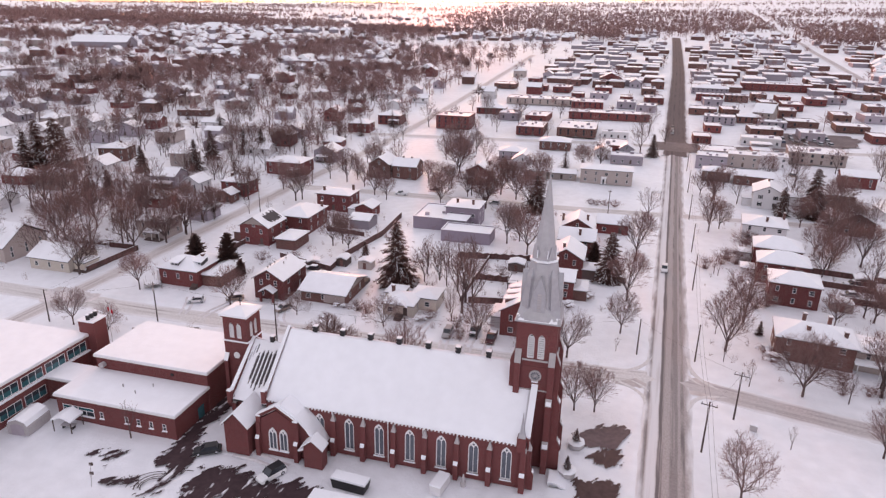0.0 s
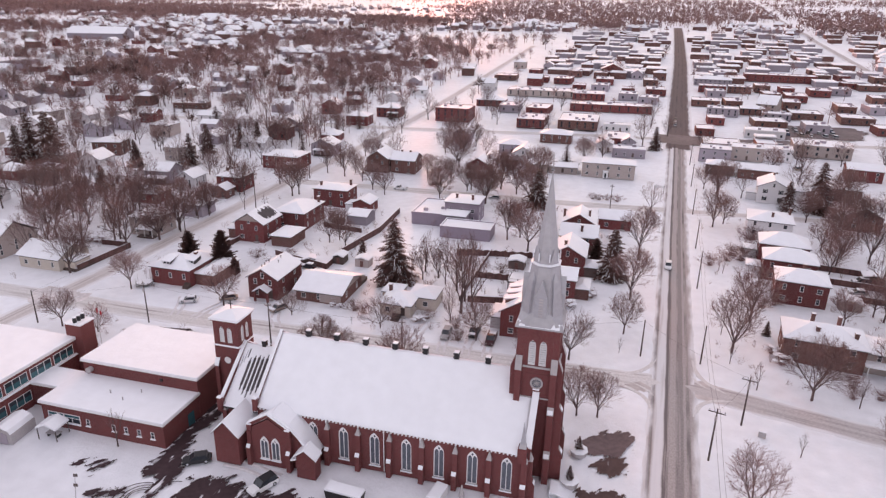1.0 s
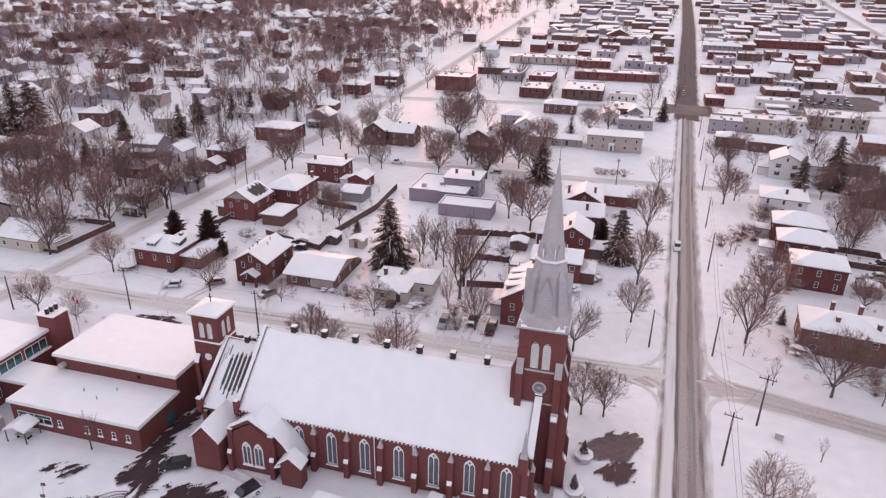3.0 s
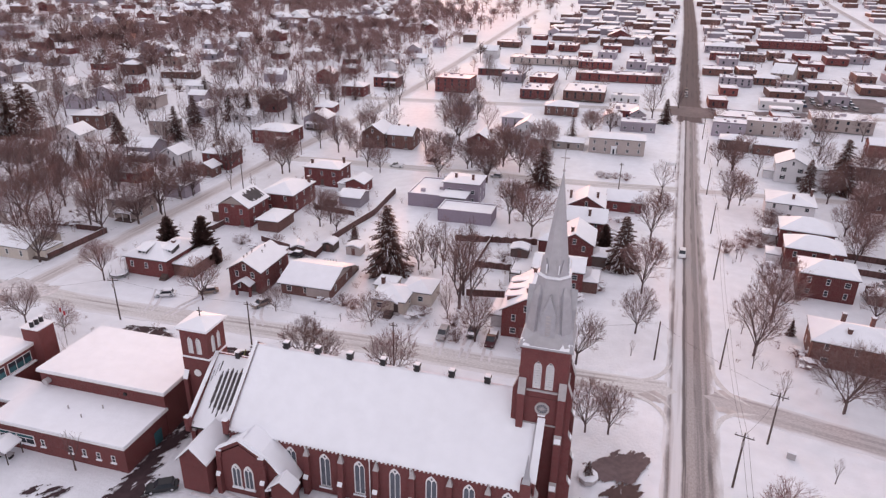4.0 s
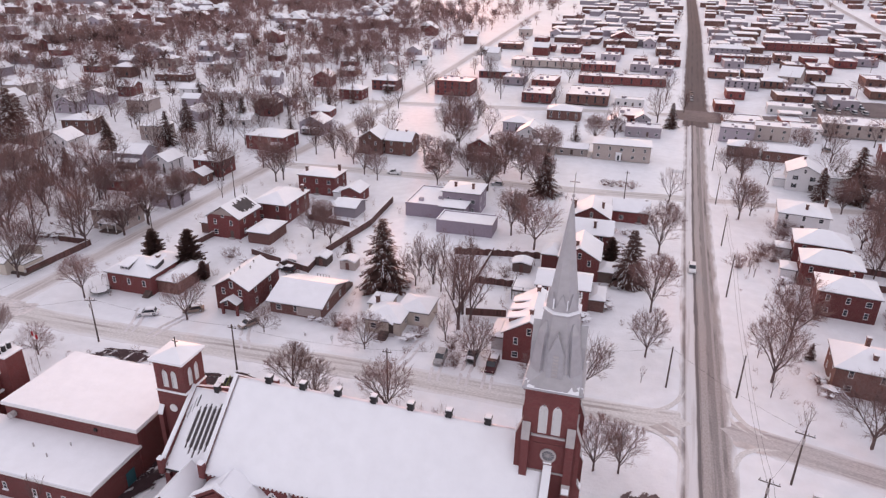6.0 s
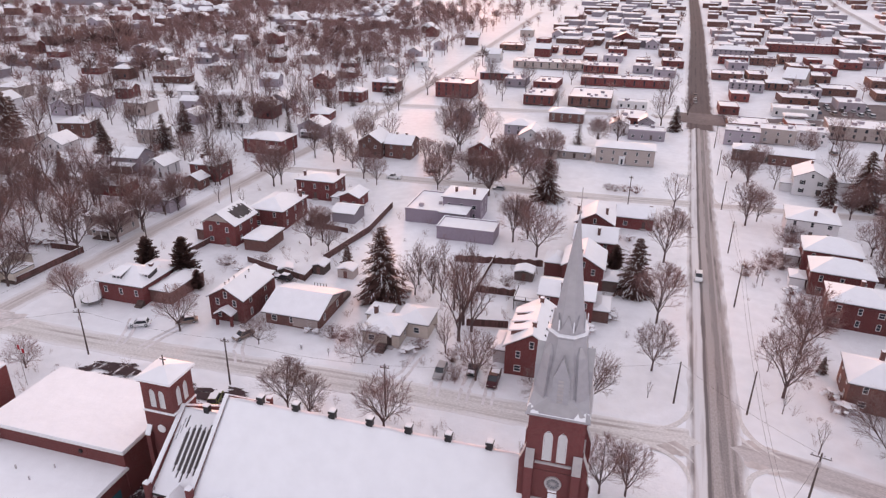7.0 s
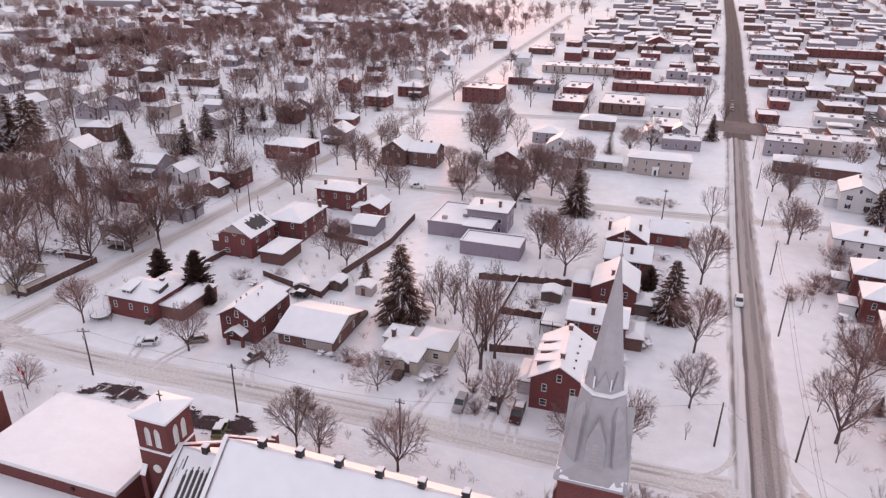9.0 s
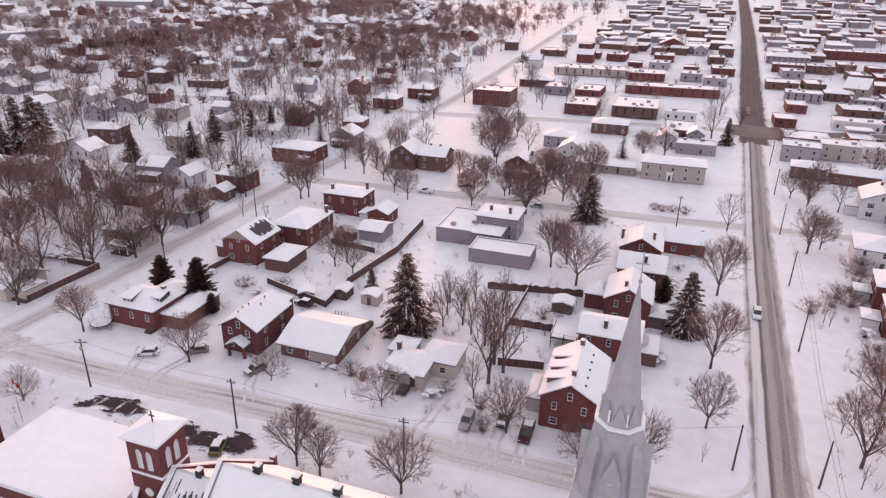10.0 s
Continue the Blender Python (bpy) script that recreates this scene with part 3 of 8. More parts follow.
def gothic_meshes(h, w):
    """Shared meshes of a tall pointed window: white frame with a mullion and forked tracery, and leaded glass."""
    inner = arch(0, 0.12, h - 0.16, w - 0.3)
    lw = (w - 0.3 - 0.09) / 2
    zs = h - 0.16 - (w - 0.3) * 0.866
    left = arch(-(lw + 0.09) / 2, 0.12, zs + lw * 0.75, lw, 4)
    right = arch((lw + 0.09) / 2, 0.12, zs + lw * 0.75, lw, 4)
    eye = [(0.0, zs + lw * 0.55), (lw * 0.34, zs + lw * 0.98), (0.0, h - 0.42), (-lw * 0.34, zs + lw * 0.98)]
    fr = mesh_of("window", holed(arch(0, 0, h, w), [left, right, eye], 0.16), WHITE_TRIM)
    pn = bmesh.new()
    holed(arch(0, 0.04, h - 0.08, w - 0.12), [], 0.05, pn)
    return fr, mesh_of("pane", turn_to(pn, pose(0, 0.10, 0)), LEADED)


def gothic(parent, meshes, x, y, z, rz=0.0, label=""):
    f = placed("window", meshes[0], parent, pose(x, y, z, 0, 0, rz))
    placed("pane", meshes[1], f, Matrix())
    return tagged(f, label)


# nave walls: the near wall has its openings cut through
WIN_U = [-25.8 + 5.15 * i for i in range(7)]
bm = holed([(U0, 0), (U1, 0), (U1, EAVE), (U0, EAVE)], [arch(u, 1.1, 7.0, 1.66) for u in WIN_U], 0.7)
part("wall", turn_to(bm, pose(0, -WALL_V, 0)), CHURCH_BRICK, church)
part("wall", box(U0, U1, WALL_V - 0.7, WALL_V, 0, EAVE), CHURCH_BRICK, church)
gable = [(-WALL_V + 0.7, 0), (WALL_V - 0.7, 0), (WALL_V - 0.7, EAVE - 0.1), (0, RIDGE - 0.5), (-WALL_V + 0.7, EAVE - 0.1)]
part("wall", prism(gable, U0, U0 + 0.6, "x"), CHURCH_BRICK, church)
part("wall", prism(gable, U1 - 0.6, U1, "x"), CHURCH_BRICK, church)
NAVE_WIN = gothic_meshes(5.9, 1.66)
for u in WIN_U:
    w = gothic(church, NAVE_WIN, u, -WALL_V + 0.12, 1.1)
    part("sill", box(u - 0.95, u + 0.95, -WALL_V - 0.18, -WALL_V + 0.12, 0.92, 1.1), SNOW_ROOF, church)
# roof: dark deck and a thick sheet of snow
SL = (RIDGE - EAVE) / (WALL_V + 0.1)


def slope(v, dz):
    return RIDGE - abs(v) * SL + dz


part("roof", prism([(-9.6, slope(9.6, -0.25)), (0, RIDGE - 0.25), (9.6, slope(9.6, -0.25)), (9.6, slope(9.6, 0)), (0, RIDGE), (-9.6, slope(9.6, 0))], U0 + 0.1, U1 - 0.2, "x"), SHINGLE, church)


def snow_sheet(u0, u1, va, vb, zf, thick, nu, nv, seed, holes=()):
    """A soft, slightly lumpy layer of snow on a slope, with melted-out streaks left open."""
    r = random.Random(seed)
    bm = bmesh.new()
    at = {}
    for i in range(nu + 1):
        for j in range(nv + 1):
            u, v = u0 + (u1 - u0) * i / nu, va + (vb - va) * j / nv
            edge = min(i, nu - i, j, nv - j)
            if j == 0:
                v += r.uniform(-0.04, 0.02)
            z = zf(v) + (thick if edge else thick * 0.55) + 0.05 * noise.noise((u * 0.35, v * 0.35, seed)) + r.uniform(-0.01, 0.01)
            at[i, j] = bm.verts.new((u, v, z)), bm.verts.new((u, v, zf(v) - 0.02))
    gone = lambda i, j: any(a <= i < b and c <= j < d for a, b, c, d in holes)
    for i in range(nu):
        for j in range(nv):
            if gone(i, j):
                continue
            q = [(i, j), (i + 1, j), (i + 1, j + 1), (i, j + 1)]
            bm.faces.new([at[p][0] for p in q])
            for (a, b), n in (((q[0], q[1]), (i, j - 1)), ((q[1], q[2]), (i + 1, j)), ((q[2], q[3]), (i, j + 1)), ((q[3], q[0]), (i - 1, j))):
                if not (0 <= n[0] < nu and 0 <= n[1] < nv) or gone(*n):
                    bm.faces.new((at[a][0], at[b][0], at[b][1], at[a][1]))
    for f in bm.faces:
        f.smooth = True
    return bm


part("roof_snow", snow_sheet(U0 + 0.18, U1 - 0.6, -9.76, 0, lambda v: slope(v, 0), 0.32, 86, 20, 1), SNOW_ROOF, church, "smooth thick snow on the nave roof")
part("roof_snow", snow_sheet(U0 + 0.18, U1 - 0.6, 9.95, 0, lambda v: slope(v, 0), 0.32, 40, 10, 2), SNOW_ROOF, church, "smooth thick snow on the nave roof")
bm = bmesh.new()
for i in range(72):
    u = U0 + 0.6 + i * 0.595
    box(u, u + 0.24, -9.66, -9.3, EAVE - 0.72, EAVE - 0.42, bm)
tagged(part("corbel_table", bm, WHITE_TRIM, church, "row of small pale corbels under the eaves"), kind="stuff")
part("cornice", box(U0 + 0.2, U1 - 0.3, -9.5, -9.3, EAVE - 0.32, EAVE - 0.1), CHURCH_BRICK, church)


def buttress(u, v, w, rz=0.0, h=(2.7, 6.3), out=(1.05, 0.5), cap=True):
    """A stepped buttress with snow on its set-off and a gabled stone head."""
    prof = [(0.0, 0), (-out[0], 0), (-out[0], h[0]), (-out[1], h[0] + 0.8), (-out[1], h[1]), (0.0, h[1] + 0.1)]
    b = part("buttress", prism(prof, -w / 2, w / 2, "x"), CHURCH_BRICK, church)
    b.matrix_basis = pose(u, v, 0, 0, 0, rz)
    part("snow_cap", prism([(-out[0] - 0.04, h[0]), (-out[0] - 0.05, h[0] + 0.16), (-(out[0] + out[1]) / 2, h[0] + 0.6), (-(out[0] + out[1]) / 2, h[0] + 0.38)], -w / 2 + 0.02, w / 2 - 0.02, "x"), SNOW_ROOF, b)
    if cap:
        bm = loft([[(-w / 2 - 0.05, -out[1] - 0.05, h[1]), (w / 2 + 0.05, -out[1] - 0.05, h[1]), (w / 2 + 0.05, 0, h[1]), (-w / 2 - 0.05, 0, h[1])],
                   [(-0.03, -out[1] * 0.4, h[1] + 1.35), (0.03, -out[1] * 0.4, h[1] + 1.35), (0.03, 0, h[1] + 1.35), (-0.03, 0, h[1] + 1.35)]])
        part("gablet", bm, STONE, b, "grey stone gablet")
    return b


for i in range(6):
    buttress(WIN_U[i] + 2.57, -WALL_V, 0.75)
for u in (-23.4, -13.9, -8.1):
    bm = bmesh.new()
    box(u - 0.06, u + 0.06, -9.5, -9.36, 0.3, 7.6, bm)
    box(u - 0.09, u + 0.09, -9.56, -9.3, 7.4, 7.75, bm)
    part("downpipe", bm, WHITE_TRIM, church, "pale metal downpipe")
# ridge vents
for i in range(7):
    u = -30.4 + 5.07 * i
    bm = box(-0.36, 0.36, -0.36, 0.36, -0.5, 0.75)
    box(-0.46, 0.46, -0.46, 0.46, 0.55, 0.85, bm)
    box(-0.44, -0.1, -0.5, -0.36, 0.0, 0.3, bm)
    v = part("ridge_vent", bm, BLACK, church, "squat black roof vent")
    v.matrix_basis = pose(u, 0.1, RIDGE + 0.25)
    part("snow_cap", box(-0.42, 0.42, -0.42, 0.42, 0.85, 1.02, bevel=0.08), SNOW_ROOF, v)
# raised gable at the chancel end of the nave
cop = [(-10.1, EAVE - 0.6), (-10.1, EAVE + 0.4), (-9.3, EAVE + 0.75), (0, RIDGE + 0.4), (9.3, EAVE + 0.75), (10.1, EAVE + 0.4), (10.1, EAVE - 0.6), (9.2, EAVE - 0.6), (0, RIDGE - 0.3), (-9.2, EAVE - 0.6)]
part("gable_parapet", prism(cop, U0 - 0.2, U0 + 0.2, "x"), CHURCH_BRICK, church)
part("coping", prism([(-9.6, EAVE + 0.5), (0, RIDGE + 0.37), (0, RIDGE + 0.6), (-9.6, EAVE + 0.73)], U0 - 0.26, U0 + 0.26, "x"), SNOW_ROOF, church)
part("coping", prism([(9.6, EAVE + 0.5), (0, RIDGE + 0.37), (0, RIDGE + 0.6), (9.6, EAVE + 0.73)], U0 - 0.26, U0 + 0.26, "x"), SNOW_ROOF, church)
for s in (-1, 1):
    part("kneeler", box(U0 - 0.38, U0 + 0.38, s * 9.8 - 0.36, s * 9.8 + 0.36, EAVE - 0.9, EAVE + 1.3, bevel=0.06), CHURCH_BRICK, church)
    part("snow_cap", box(U0 - 0.42, U0 + 0.42, s * 9.8 - 0.4, s * 9.8 + 0.4, EAVE + 1.3, EAVE + 1.55, bevel=0.1), SNOW_ROOF, church)

# chancel, lower, with its own parapet; snow has slid off in streaks
A0, AV, AE, AR = -42.4, 8.2, 6.7, 13.4
AS = (AR - AE) / AV
chan = [(-AV, 0), (AV, 0), (AV, AE), (0, AR - 0.3), (-AV, AE)]
part("chancel_wall", prism(chan, A0, U0 - 0.25, "x"), CHURCH_BRICK, church)
part("chancel_roof", prism([(-8.6, AR - 8.6 * AS - 0.2), (0, AR - 0.2), (8.6, AR - 8.6 * AS - 0.2), (8.6, AR - 8.6 * AS), (0, AR), (-8.6, AR - 8.6 * AS)], A0, U0 - 0.25, "x"), SHINGLE, church)
streaks = [(13, 17, 18, 38), (14, 16, 14, 41), (19, 23, 15, 41), (20, 22, 11, 43), (25, 29, 14, 42), (26, 28, 9, 44), (31, 35, 15, 41), (32, 34, 12, 43), (37, 41, 18, 42), (38, 40, 14, 45), (6, 7, 36, 46), (9, 11, 40, 48), (3, 4, 32, 41), (0, 1, 8, 34)]
part("roof_snow", snow_sheet(A0 + 0.1, U0 - 0.18, -8.75, 0, lambda v: AR - abs(v) * AS, 0.13, 54, 52, 7, streaks), SNOW_ROOF, church, "slipping snow with dark bare streaks")
part("roof_snow", snow_sheet(A0 + 0.1, U0 - 0.18, 8.75, 0, lambda v: AR - abs(v) * AS, 0.25, 10, 10, 8), SNOW_ROOF, church)
for s in (-1, 1):
    part("gable_parapet", prism([(s * 8.9, AE - 0.8), (s * 8.9, AE + 0.55), (0, AR + 0.4), (0, AR - 0.4)], A0 - 0.3, A0 + 0.12, "x"), CHURCH_BRICK, church)
    part("coping", prism([(s * 8.9, AE + 0.5), (0, AR + 0.36), (0, AR + 0.6), (s * 8.9, AE + 0.76)], A0 - 0.4, A0 + 0.2, "x"), SNOW_ROOF, church)
    part("kneeler", box(A0 - 0.45, A0 + 0.3, s * 8.9 - 0.36, s * 8.9 + 0.36, AE - 1.0, AE + 1.3, bevel=0.06), CHURCH_BRICK, church)
    part("snow_cap", box(A0 - 0.5, A0 + 0.34, s * 8.9 - 0.4, s * 8.9 + 0.4, AE + 1.3, AE + 1.55, bevel=0.1), SNOW_ROOF, church)
part("gutter", box(A0 + 0.3, U0 - 0.4, -8.85, -8.65, AR - 8.6 * AS - 0.22, AR - 8.6 * AS - 0.02), BLACK, church)
buttress(A0 + 0.4, -AV, 0.8, h=(3.0, 5.6))
v = part("ridge_vent", box(-0.36, 0.36, -0.36, 0.36, -0.6, 0.8), BLACK, church, "squat black roof vent")
v.matrix_basis = pose(-38.9, 0.1, AR + 0.2)
part("snow_cap", box(-0.42, 0.42, -0.42, 0.42, 0.8, 0.97, bevel=0.08), SNOW_ROOF, v)


def square_tower(cx, cy, half, z0, z1, cuts, t=0.5):
    """Four walls of a square tower; cuts: outlines opened on every side, about the middle of the side."""
    for k in range(4):
        w = half if k % 2 == 0 else half - t
        bm = holed([(-w, z0), (w, z0), (w, z1), (-w, z1)], cuts, t)
        part("tower_wall", turn_to(bm, pose(cx, cy, 0, 0, 0, 90 * k) @ pose(0, -half, 0)), CHURCH_BRICK, church)


def louvres(cx, cy, half, k, x, z0, z1, w, n=9):
    """A pointed belfry opening with a white frame and sloped boards."""
    m = pose(cx, cy, 0, 0, 0, 90 * k) @ pose(x, -half + 0.1, 0)
    f = part("window", holed(arch(0, z0, z1, w), [arch(0, z0 + 0.1, z1 - 0.14, w - 0.22)], 0.15), WHITE_TRIM, church, "white louvred belfry window")
    f.matrix_basis = m
    part("backing", prism(arch(0, z0, z1 - 0.05, w - 0.1), 0.3, 0.34, "y"), BLACK, f)
    for i in range(n):
        z = z0 + 0.25 + (z1 - z0 - w * 0.5 - 0.25) * i / (n - 1)
        s = part("slat", prism([(0.02, z - 0.16), (0.05, z - 0.18), (0.27, z + 0.02), (0.24, z + 0.04)], -w / 2 + 0.12, w / 2 - 0.12, "x"), WHITE_TRIM, f)


# small bell tower at the chancel end
BX, BY, BH = -45.15, 0.55, 2.3
square_tower(BX, BY, BH, 13.4, 17.9, [arch(-0.72, 13.9, 16.9, 0.98), arch(0.72, 13.9, 16.9, 0.98)])
part("tower_wall", box(BX - BH - 0.05, BX + BH + 0.05, BY - BH - 0.05, BY + BH + 0.05, 0, 13.2), CHURCH_BRICK, church)
part("string_course", box(BX - BH - 0.2, BX + BH + 0.2, BY - BH - 0.2, BY + BH + 0.2, 13.2, 13.45, bevel=0.05), SNOW_ROOF, church)
for k in range(4):
    for x in (-0.72, 0.72):
        louvres(BX, BY, BH, k, x, 13.9, 16.9, 0.98, 8)
part("round_window", turn_to(loft([ring(16, 0.62, 0), ring(16, 0.62, 0.12)]), pose(BX, BY - BH - 0.04, 10.6, 90)), WHITE_TRIM, church, "small white round blind window")
part("cornice", box(BX - BH - 0.25, BX + BH + 0.25, BY - BH - 0.25, BY + BH + 0.25, 17.9, 18.15), CHURCH_BRICK, church)
bm = loft([[(BX + sx * 2.75, BY + sy * 2.75, 18.15) for sx, sy in ((-1, -1), (1, -1), (1, 1), (-1, 1))], [(BX + sx * 2.75, BY + sy * 2.75, 18.5) for sx, sy in ((-1, -1), (1, -1), (1, 1), (-1, 1))],
           [(BX + sx * 0.4, BY + sy * 0.4, 19.35) for sx, sy in ((-1, -1), (1, -1), (1, 1), (-1, 1))]])
part("tower_roof", bm, SNOW_ROOF, church, "low snow-covered cap")
bm = box(BX - 0.06, BX + 0.06, BY - 0.06, BY + 0.06, 19.2, 20.9)
box(BX - 0.45, BX + 0.45, BY - 0.05, BY + 0.05, 20.2, 20.32, bm)
part("cross", bm, BLACK, church, "dark iron cross")
for sx in (-1, 1):
    b = part("buttress", prism([(0, 0), (-0.7, 0), (-0.7, 9.5), (-0.1, 10.6), (0, 10.6)], -0.35, 0.35, "x"), CHURCH_BRICK, church)
    b.matrix_basis = pose(BX + sx * (BH - 0.35), BY - BH, 0)
    part("snow_cap", prism([(-0.75, 9.5), (-0.75, 9.7), (-0.05, 10.85), (-0.05, 10.6)], -0.4, 0.4, "x"), SNOW_ROOF, b)


def gable_wing(u0, u1, vf, vb, eave, apex, roof_over=0.35, parapet=False):
    """A small gabled wing in front of the nave: walls, roof, snow and, if wanted, a coped front gable."""
    mid = (u0 + u1) / 2
    pts = [(u0, 0), (u1, 0), (u1, eave), (mid, apex), (u0, eave)]
    part("wing_wall", prism(pts, vf, vb, "y"), CHURCH_BRICK, church)
    k = (apex - eave) / (mid - u0)
    o = 0.3
    for s in (-1, 1):
        e = mid + s * (mid - u0 + o)
        sl = lambda u, d: apex - abs(u - mid) * k + d
        f0 = vf + 0.45 if parapet else vf - roof_over
        part("wing_roof", prism([(mid, apex + 0.02), (e, sl(e, 0.02)), (e, sl(e, 0.12)), (mid, apex + 0.12)], f0, vb, "y"), SHINGLE, church)
        part("roof_snow", prism([(mid, apex + 0.10), (e + s * 0.06, sl(e, 0.10)), (e + s * 0.02, sl(e, 0.36)), (mid, apex + 0.42)], f0 - 0.05, vb, "y"), SNOW_ROOF, church)
        if parapet:
            part("coping", prism([(mid, apex + 0.35), (e, sl(e, 0.35)), (e, sl(e, 0.95)), (mid, apex + 0.95)], vf - 0.1, vf + 0.45, "y"), CHURCH_BRICK, church)
            part("coping_snow", prism([(mid, apex + 0.9), (e + s * 0.1, sl(e, 0.9)), (e + s * 0.1, sl(e, 1.12)), (mid, apex + 1.2)], vf - 0.2, vf + 0.55, "y"), SNOW_ROOF, church)


gable_wing(-40.4, -36.2, -14.2, -8.0, 5.5, 7.7)
gable_wing(-34.6, -28.4, -12.9, -9.2, 6.6, 8.6, parapet=True)
WING_WIN = gothic_meshes(4.1, 1.45)
for u in (-32.35, -30.45):
    gothic(church, WING_WIN, u, -13.02, 1.3)
    part("sill", box(u - 0.85, u + 0.85, -13.15, -12.9, 1.1, 1.3), SNOW_ROOF, church)
for u in (-34.9, -28.1):
    buttress(u, -12.6, 0.7, h=(3.2, 6.0), cap=False)
# catslide roof beside the wing and the small side porch
bend = [(-31.0, 9.35), (-28.4, 7.75), (-26.7, 5.95), (-25.4, 4.1), (-24.3, 2.3)]   # the roof curves down steeply to the porch
part("wing_wall", prism([(-28.4, 0), (-24.5, 0), (-24.5, 2.4), (-25.5, 4.05), (-26.8, 5.9), (-28.4, 7.6)], -12.3, -9.2, "y"), CHURCH_BRICK, church)
part("roof_snow", prism(bend + [(x + 0.22, z + 0.34) for x, z in bend[::-1]], -12.75, -9.25, "y"), SNOW_ROOF, church, "snow on the steep catslide roof")
for u in (-34.75, -28.25):
    part("kneeler", box(u - 0.4, u + 0.4, -13.15, -12.35, 6.1, 7.15, bevel=0.05), CHURCH_BRICK, church)
    part("snow_cap", box(u - 0.45, u + 0.45, -13.2, -12.3, 7.15, 7.4, bevel=0.08), SNOW_ROOF, church)
gable_wing(-26.4, -23.3, -14.1, -12.2, 3.9, 5.2)
part("porch_door", box(-26.46, -26.4, -13.7, -12.7, 0.2, 2.3), WOOD_DARK, church, "dark timber side door")
part("porch_hood", prism([(-27.4, 2.6), (-26.3, 3.1), (-26.3, 3.35), (-27.5, 2.85)], -14.0, -12.4, "y"), SNOW_ROOF, church)

# main tower
TX, TY, TH = 7.75, -0.25, 3.05
part("tower_wall", box(TX - TH - 0.1, TX + TH + 0.1, TY - TH - 0.1, TY + TH + 0.1, 0, 18.0), CHURCH_BRICK, church)
square_tower(TX, TY, TH, 18.0, 25.4, [arch(-0.78, 19.3, 23.4, 1.05), arch(0.78, 19.3, 23.4, 1.05)], 0.6)
part("tower_floor", box(TX - TH + 0.6, TX + TH - 0.6, TY - TH + 0.6, TY + TH - 0.6, 17.9, 18.2), BLACK, church)
for k in range(4):
    for x in (-0.78, 0.78):
        louvres(TX, TY, TH, k, x, 19.3, 23.4, 1.05, 10)
    m = pose(TX, TY, 0, 0, 0, 90 * k)
    part("string_course", turn_to(box(-2.0, 2.0, -TH - 0.2, -TH, 18.95, 19.2), m), STONE, church)
    part("string_course", turn_to(box(-2.6, 2.6, -TH - 0.22, -TH - 0.08, 13.9, 14.1), m), STONE, church)
    part("cornice", turn_to(box(-TH - 0.2, TH + 0.2, -TH - 0.2, -TH + 0.1, 25.1, 25.4), m), CHURCH_BRICK, church)
    # clasping buttresses with sloped stone tops
    for sx in (-1, 1):
        b = part("buttress", turn_to(prism([(0, 0), (-1.7, 0), (-1.7, 4.6), (-1.2, 5.6), (-1.2, 12.0), (-0.75, 13.0), (-0.75, 18.6), (-0.1, 20.6), (0, 20.6)], -0.46, 0.46, "x"), m @ pose(sx * (TH - 0.46), -TH, 0)), CHURCH_BRICK, church)
        for z, o0, o1, sn in ((4.6, 1.75, 1.2, STONE), (12.0, 1.25, 0.75, STONE), (18.6, 0.8, 0.1, STONE)):
            h = 2.0 if z > 18 else 1.0
            so = part("set_off", turn_to(prism([(-o0, z), (-o0, z + 0.14), (-o1, z + h + 0.14), (-o1, z + h)], -0.49, 0.49, "x"), m @ pose(sx * (TH - 0.46), -TH, 0)), sn, b)
            if z < 18:
                part("snow_cap", turn_to(prism([(-o0, z + 0.14), (-o0 - 0.03, z + 0.3), (-(o0 + o1) / 2, z + h / 2 + 0.28), (-(o0 + o1) / 2, z + h / 2 + 0.14)], -0.4, 0.4, "x"), m @ pose(sx * (TH - 0.46), -TH, 0)), SNOW_ROOF, so)
# wheel window
m = pose(TX + 0.2, TY - TH - 0.1, 16.5, 90)
bm = loft([ring(20, 0.95, 0), ring(20, 0.95, 0.2), ring(20, 0.72, 0.2), ring(20, 0.72, 0)], close=False)
rose = part("rose_window", turn_to(bm, m), STONE, church, "round stone wheel window")
part("pane", turn_to(loft([ring(20, 0.75, -0.02), ring(20, 0.75, 0.05)]), m), LEADED, rose)
for i in range(6):
    part("spoke", turn_to(box(-0.7, 0.7, -0.035, 0.035, 0.05, 0.14), m @ pose(0, 0, 0, 0, 0, 30 * i)), STONE, rose)
part("snow_cap", turn_to(box(-0.5, 0.5, -1.1, -0.9, 0, 0.3, bevel=0.05), m), SNOW_ROOF, rose)
# front gable parapet that climbs to the tower, corner turret
part("gable_parapet", prism([(-9.3, 7.2), (-9.3, 9.2), (-3.2, 14.9), (-3.2, 12.0)], U1 - 0.55, U1 + 0.15, "x"), CHURCH_BRICK, church)
part("coping", prism([(-9.3, 9.15), (-3.2, 14.85), (-3.2, 15.2), (-9.3, 9.5)], U1 - 0.7, U1 + 0.3, "x"), SNOW_ROOF, church)
part("gable_parapet", prism([(9.3, 7.2), (9.3, 9.2), (2.8, 14.9), (2.8, 12.0)], U1 - 0.55, U1 + 0.15, "x"), CHURCH_BRICK, church)
part("turret", loft([ring(4, 0.95, 7.0, U1 - 0.9, -9.4, 0.785), ring(4, 0.95, 9.4, U1 - 0.9, -9.4, 0.785)]), CHURCH_BRICK, church)
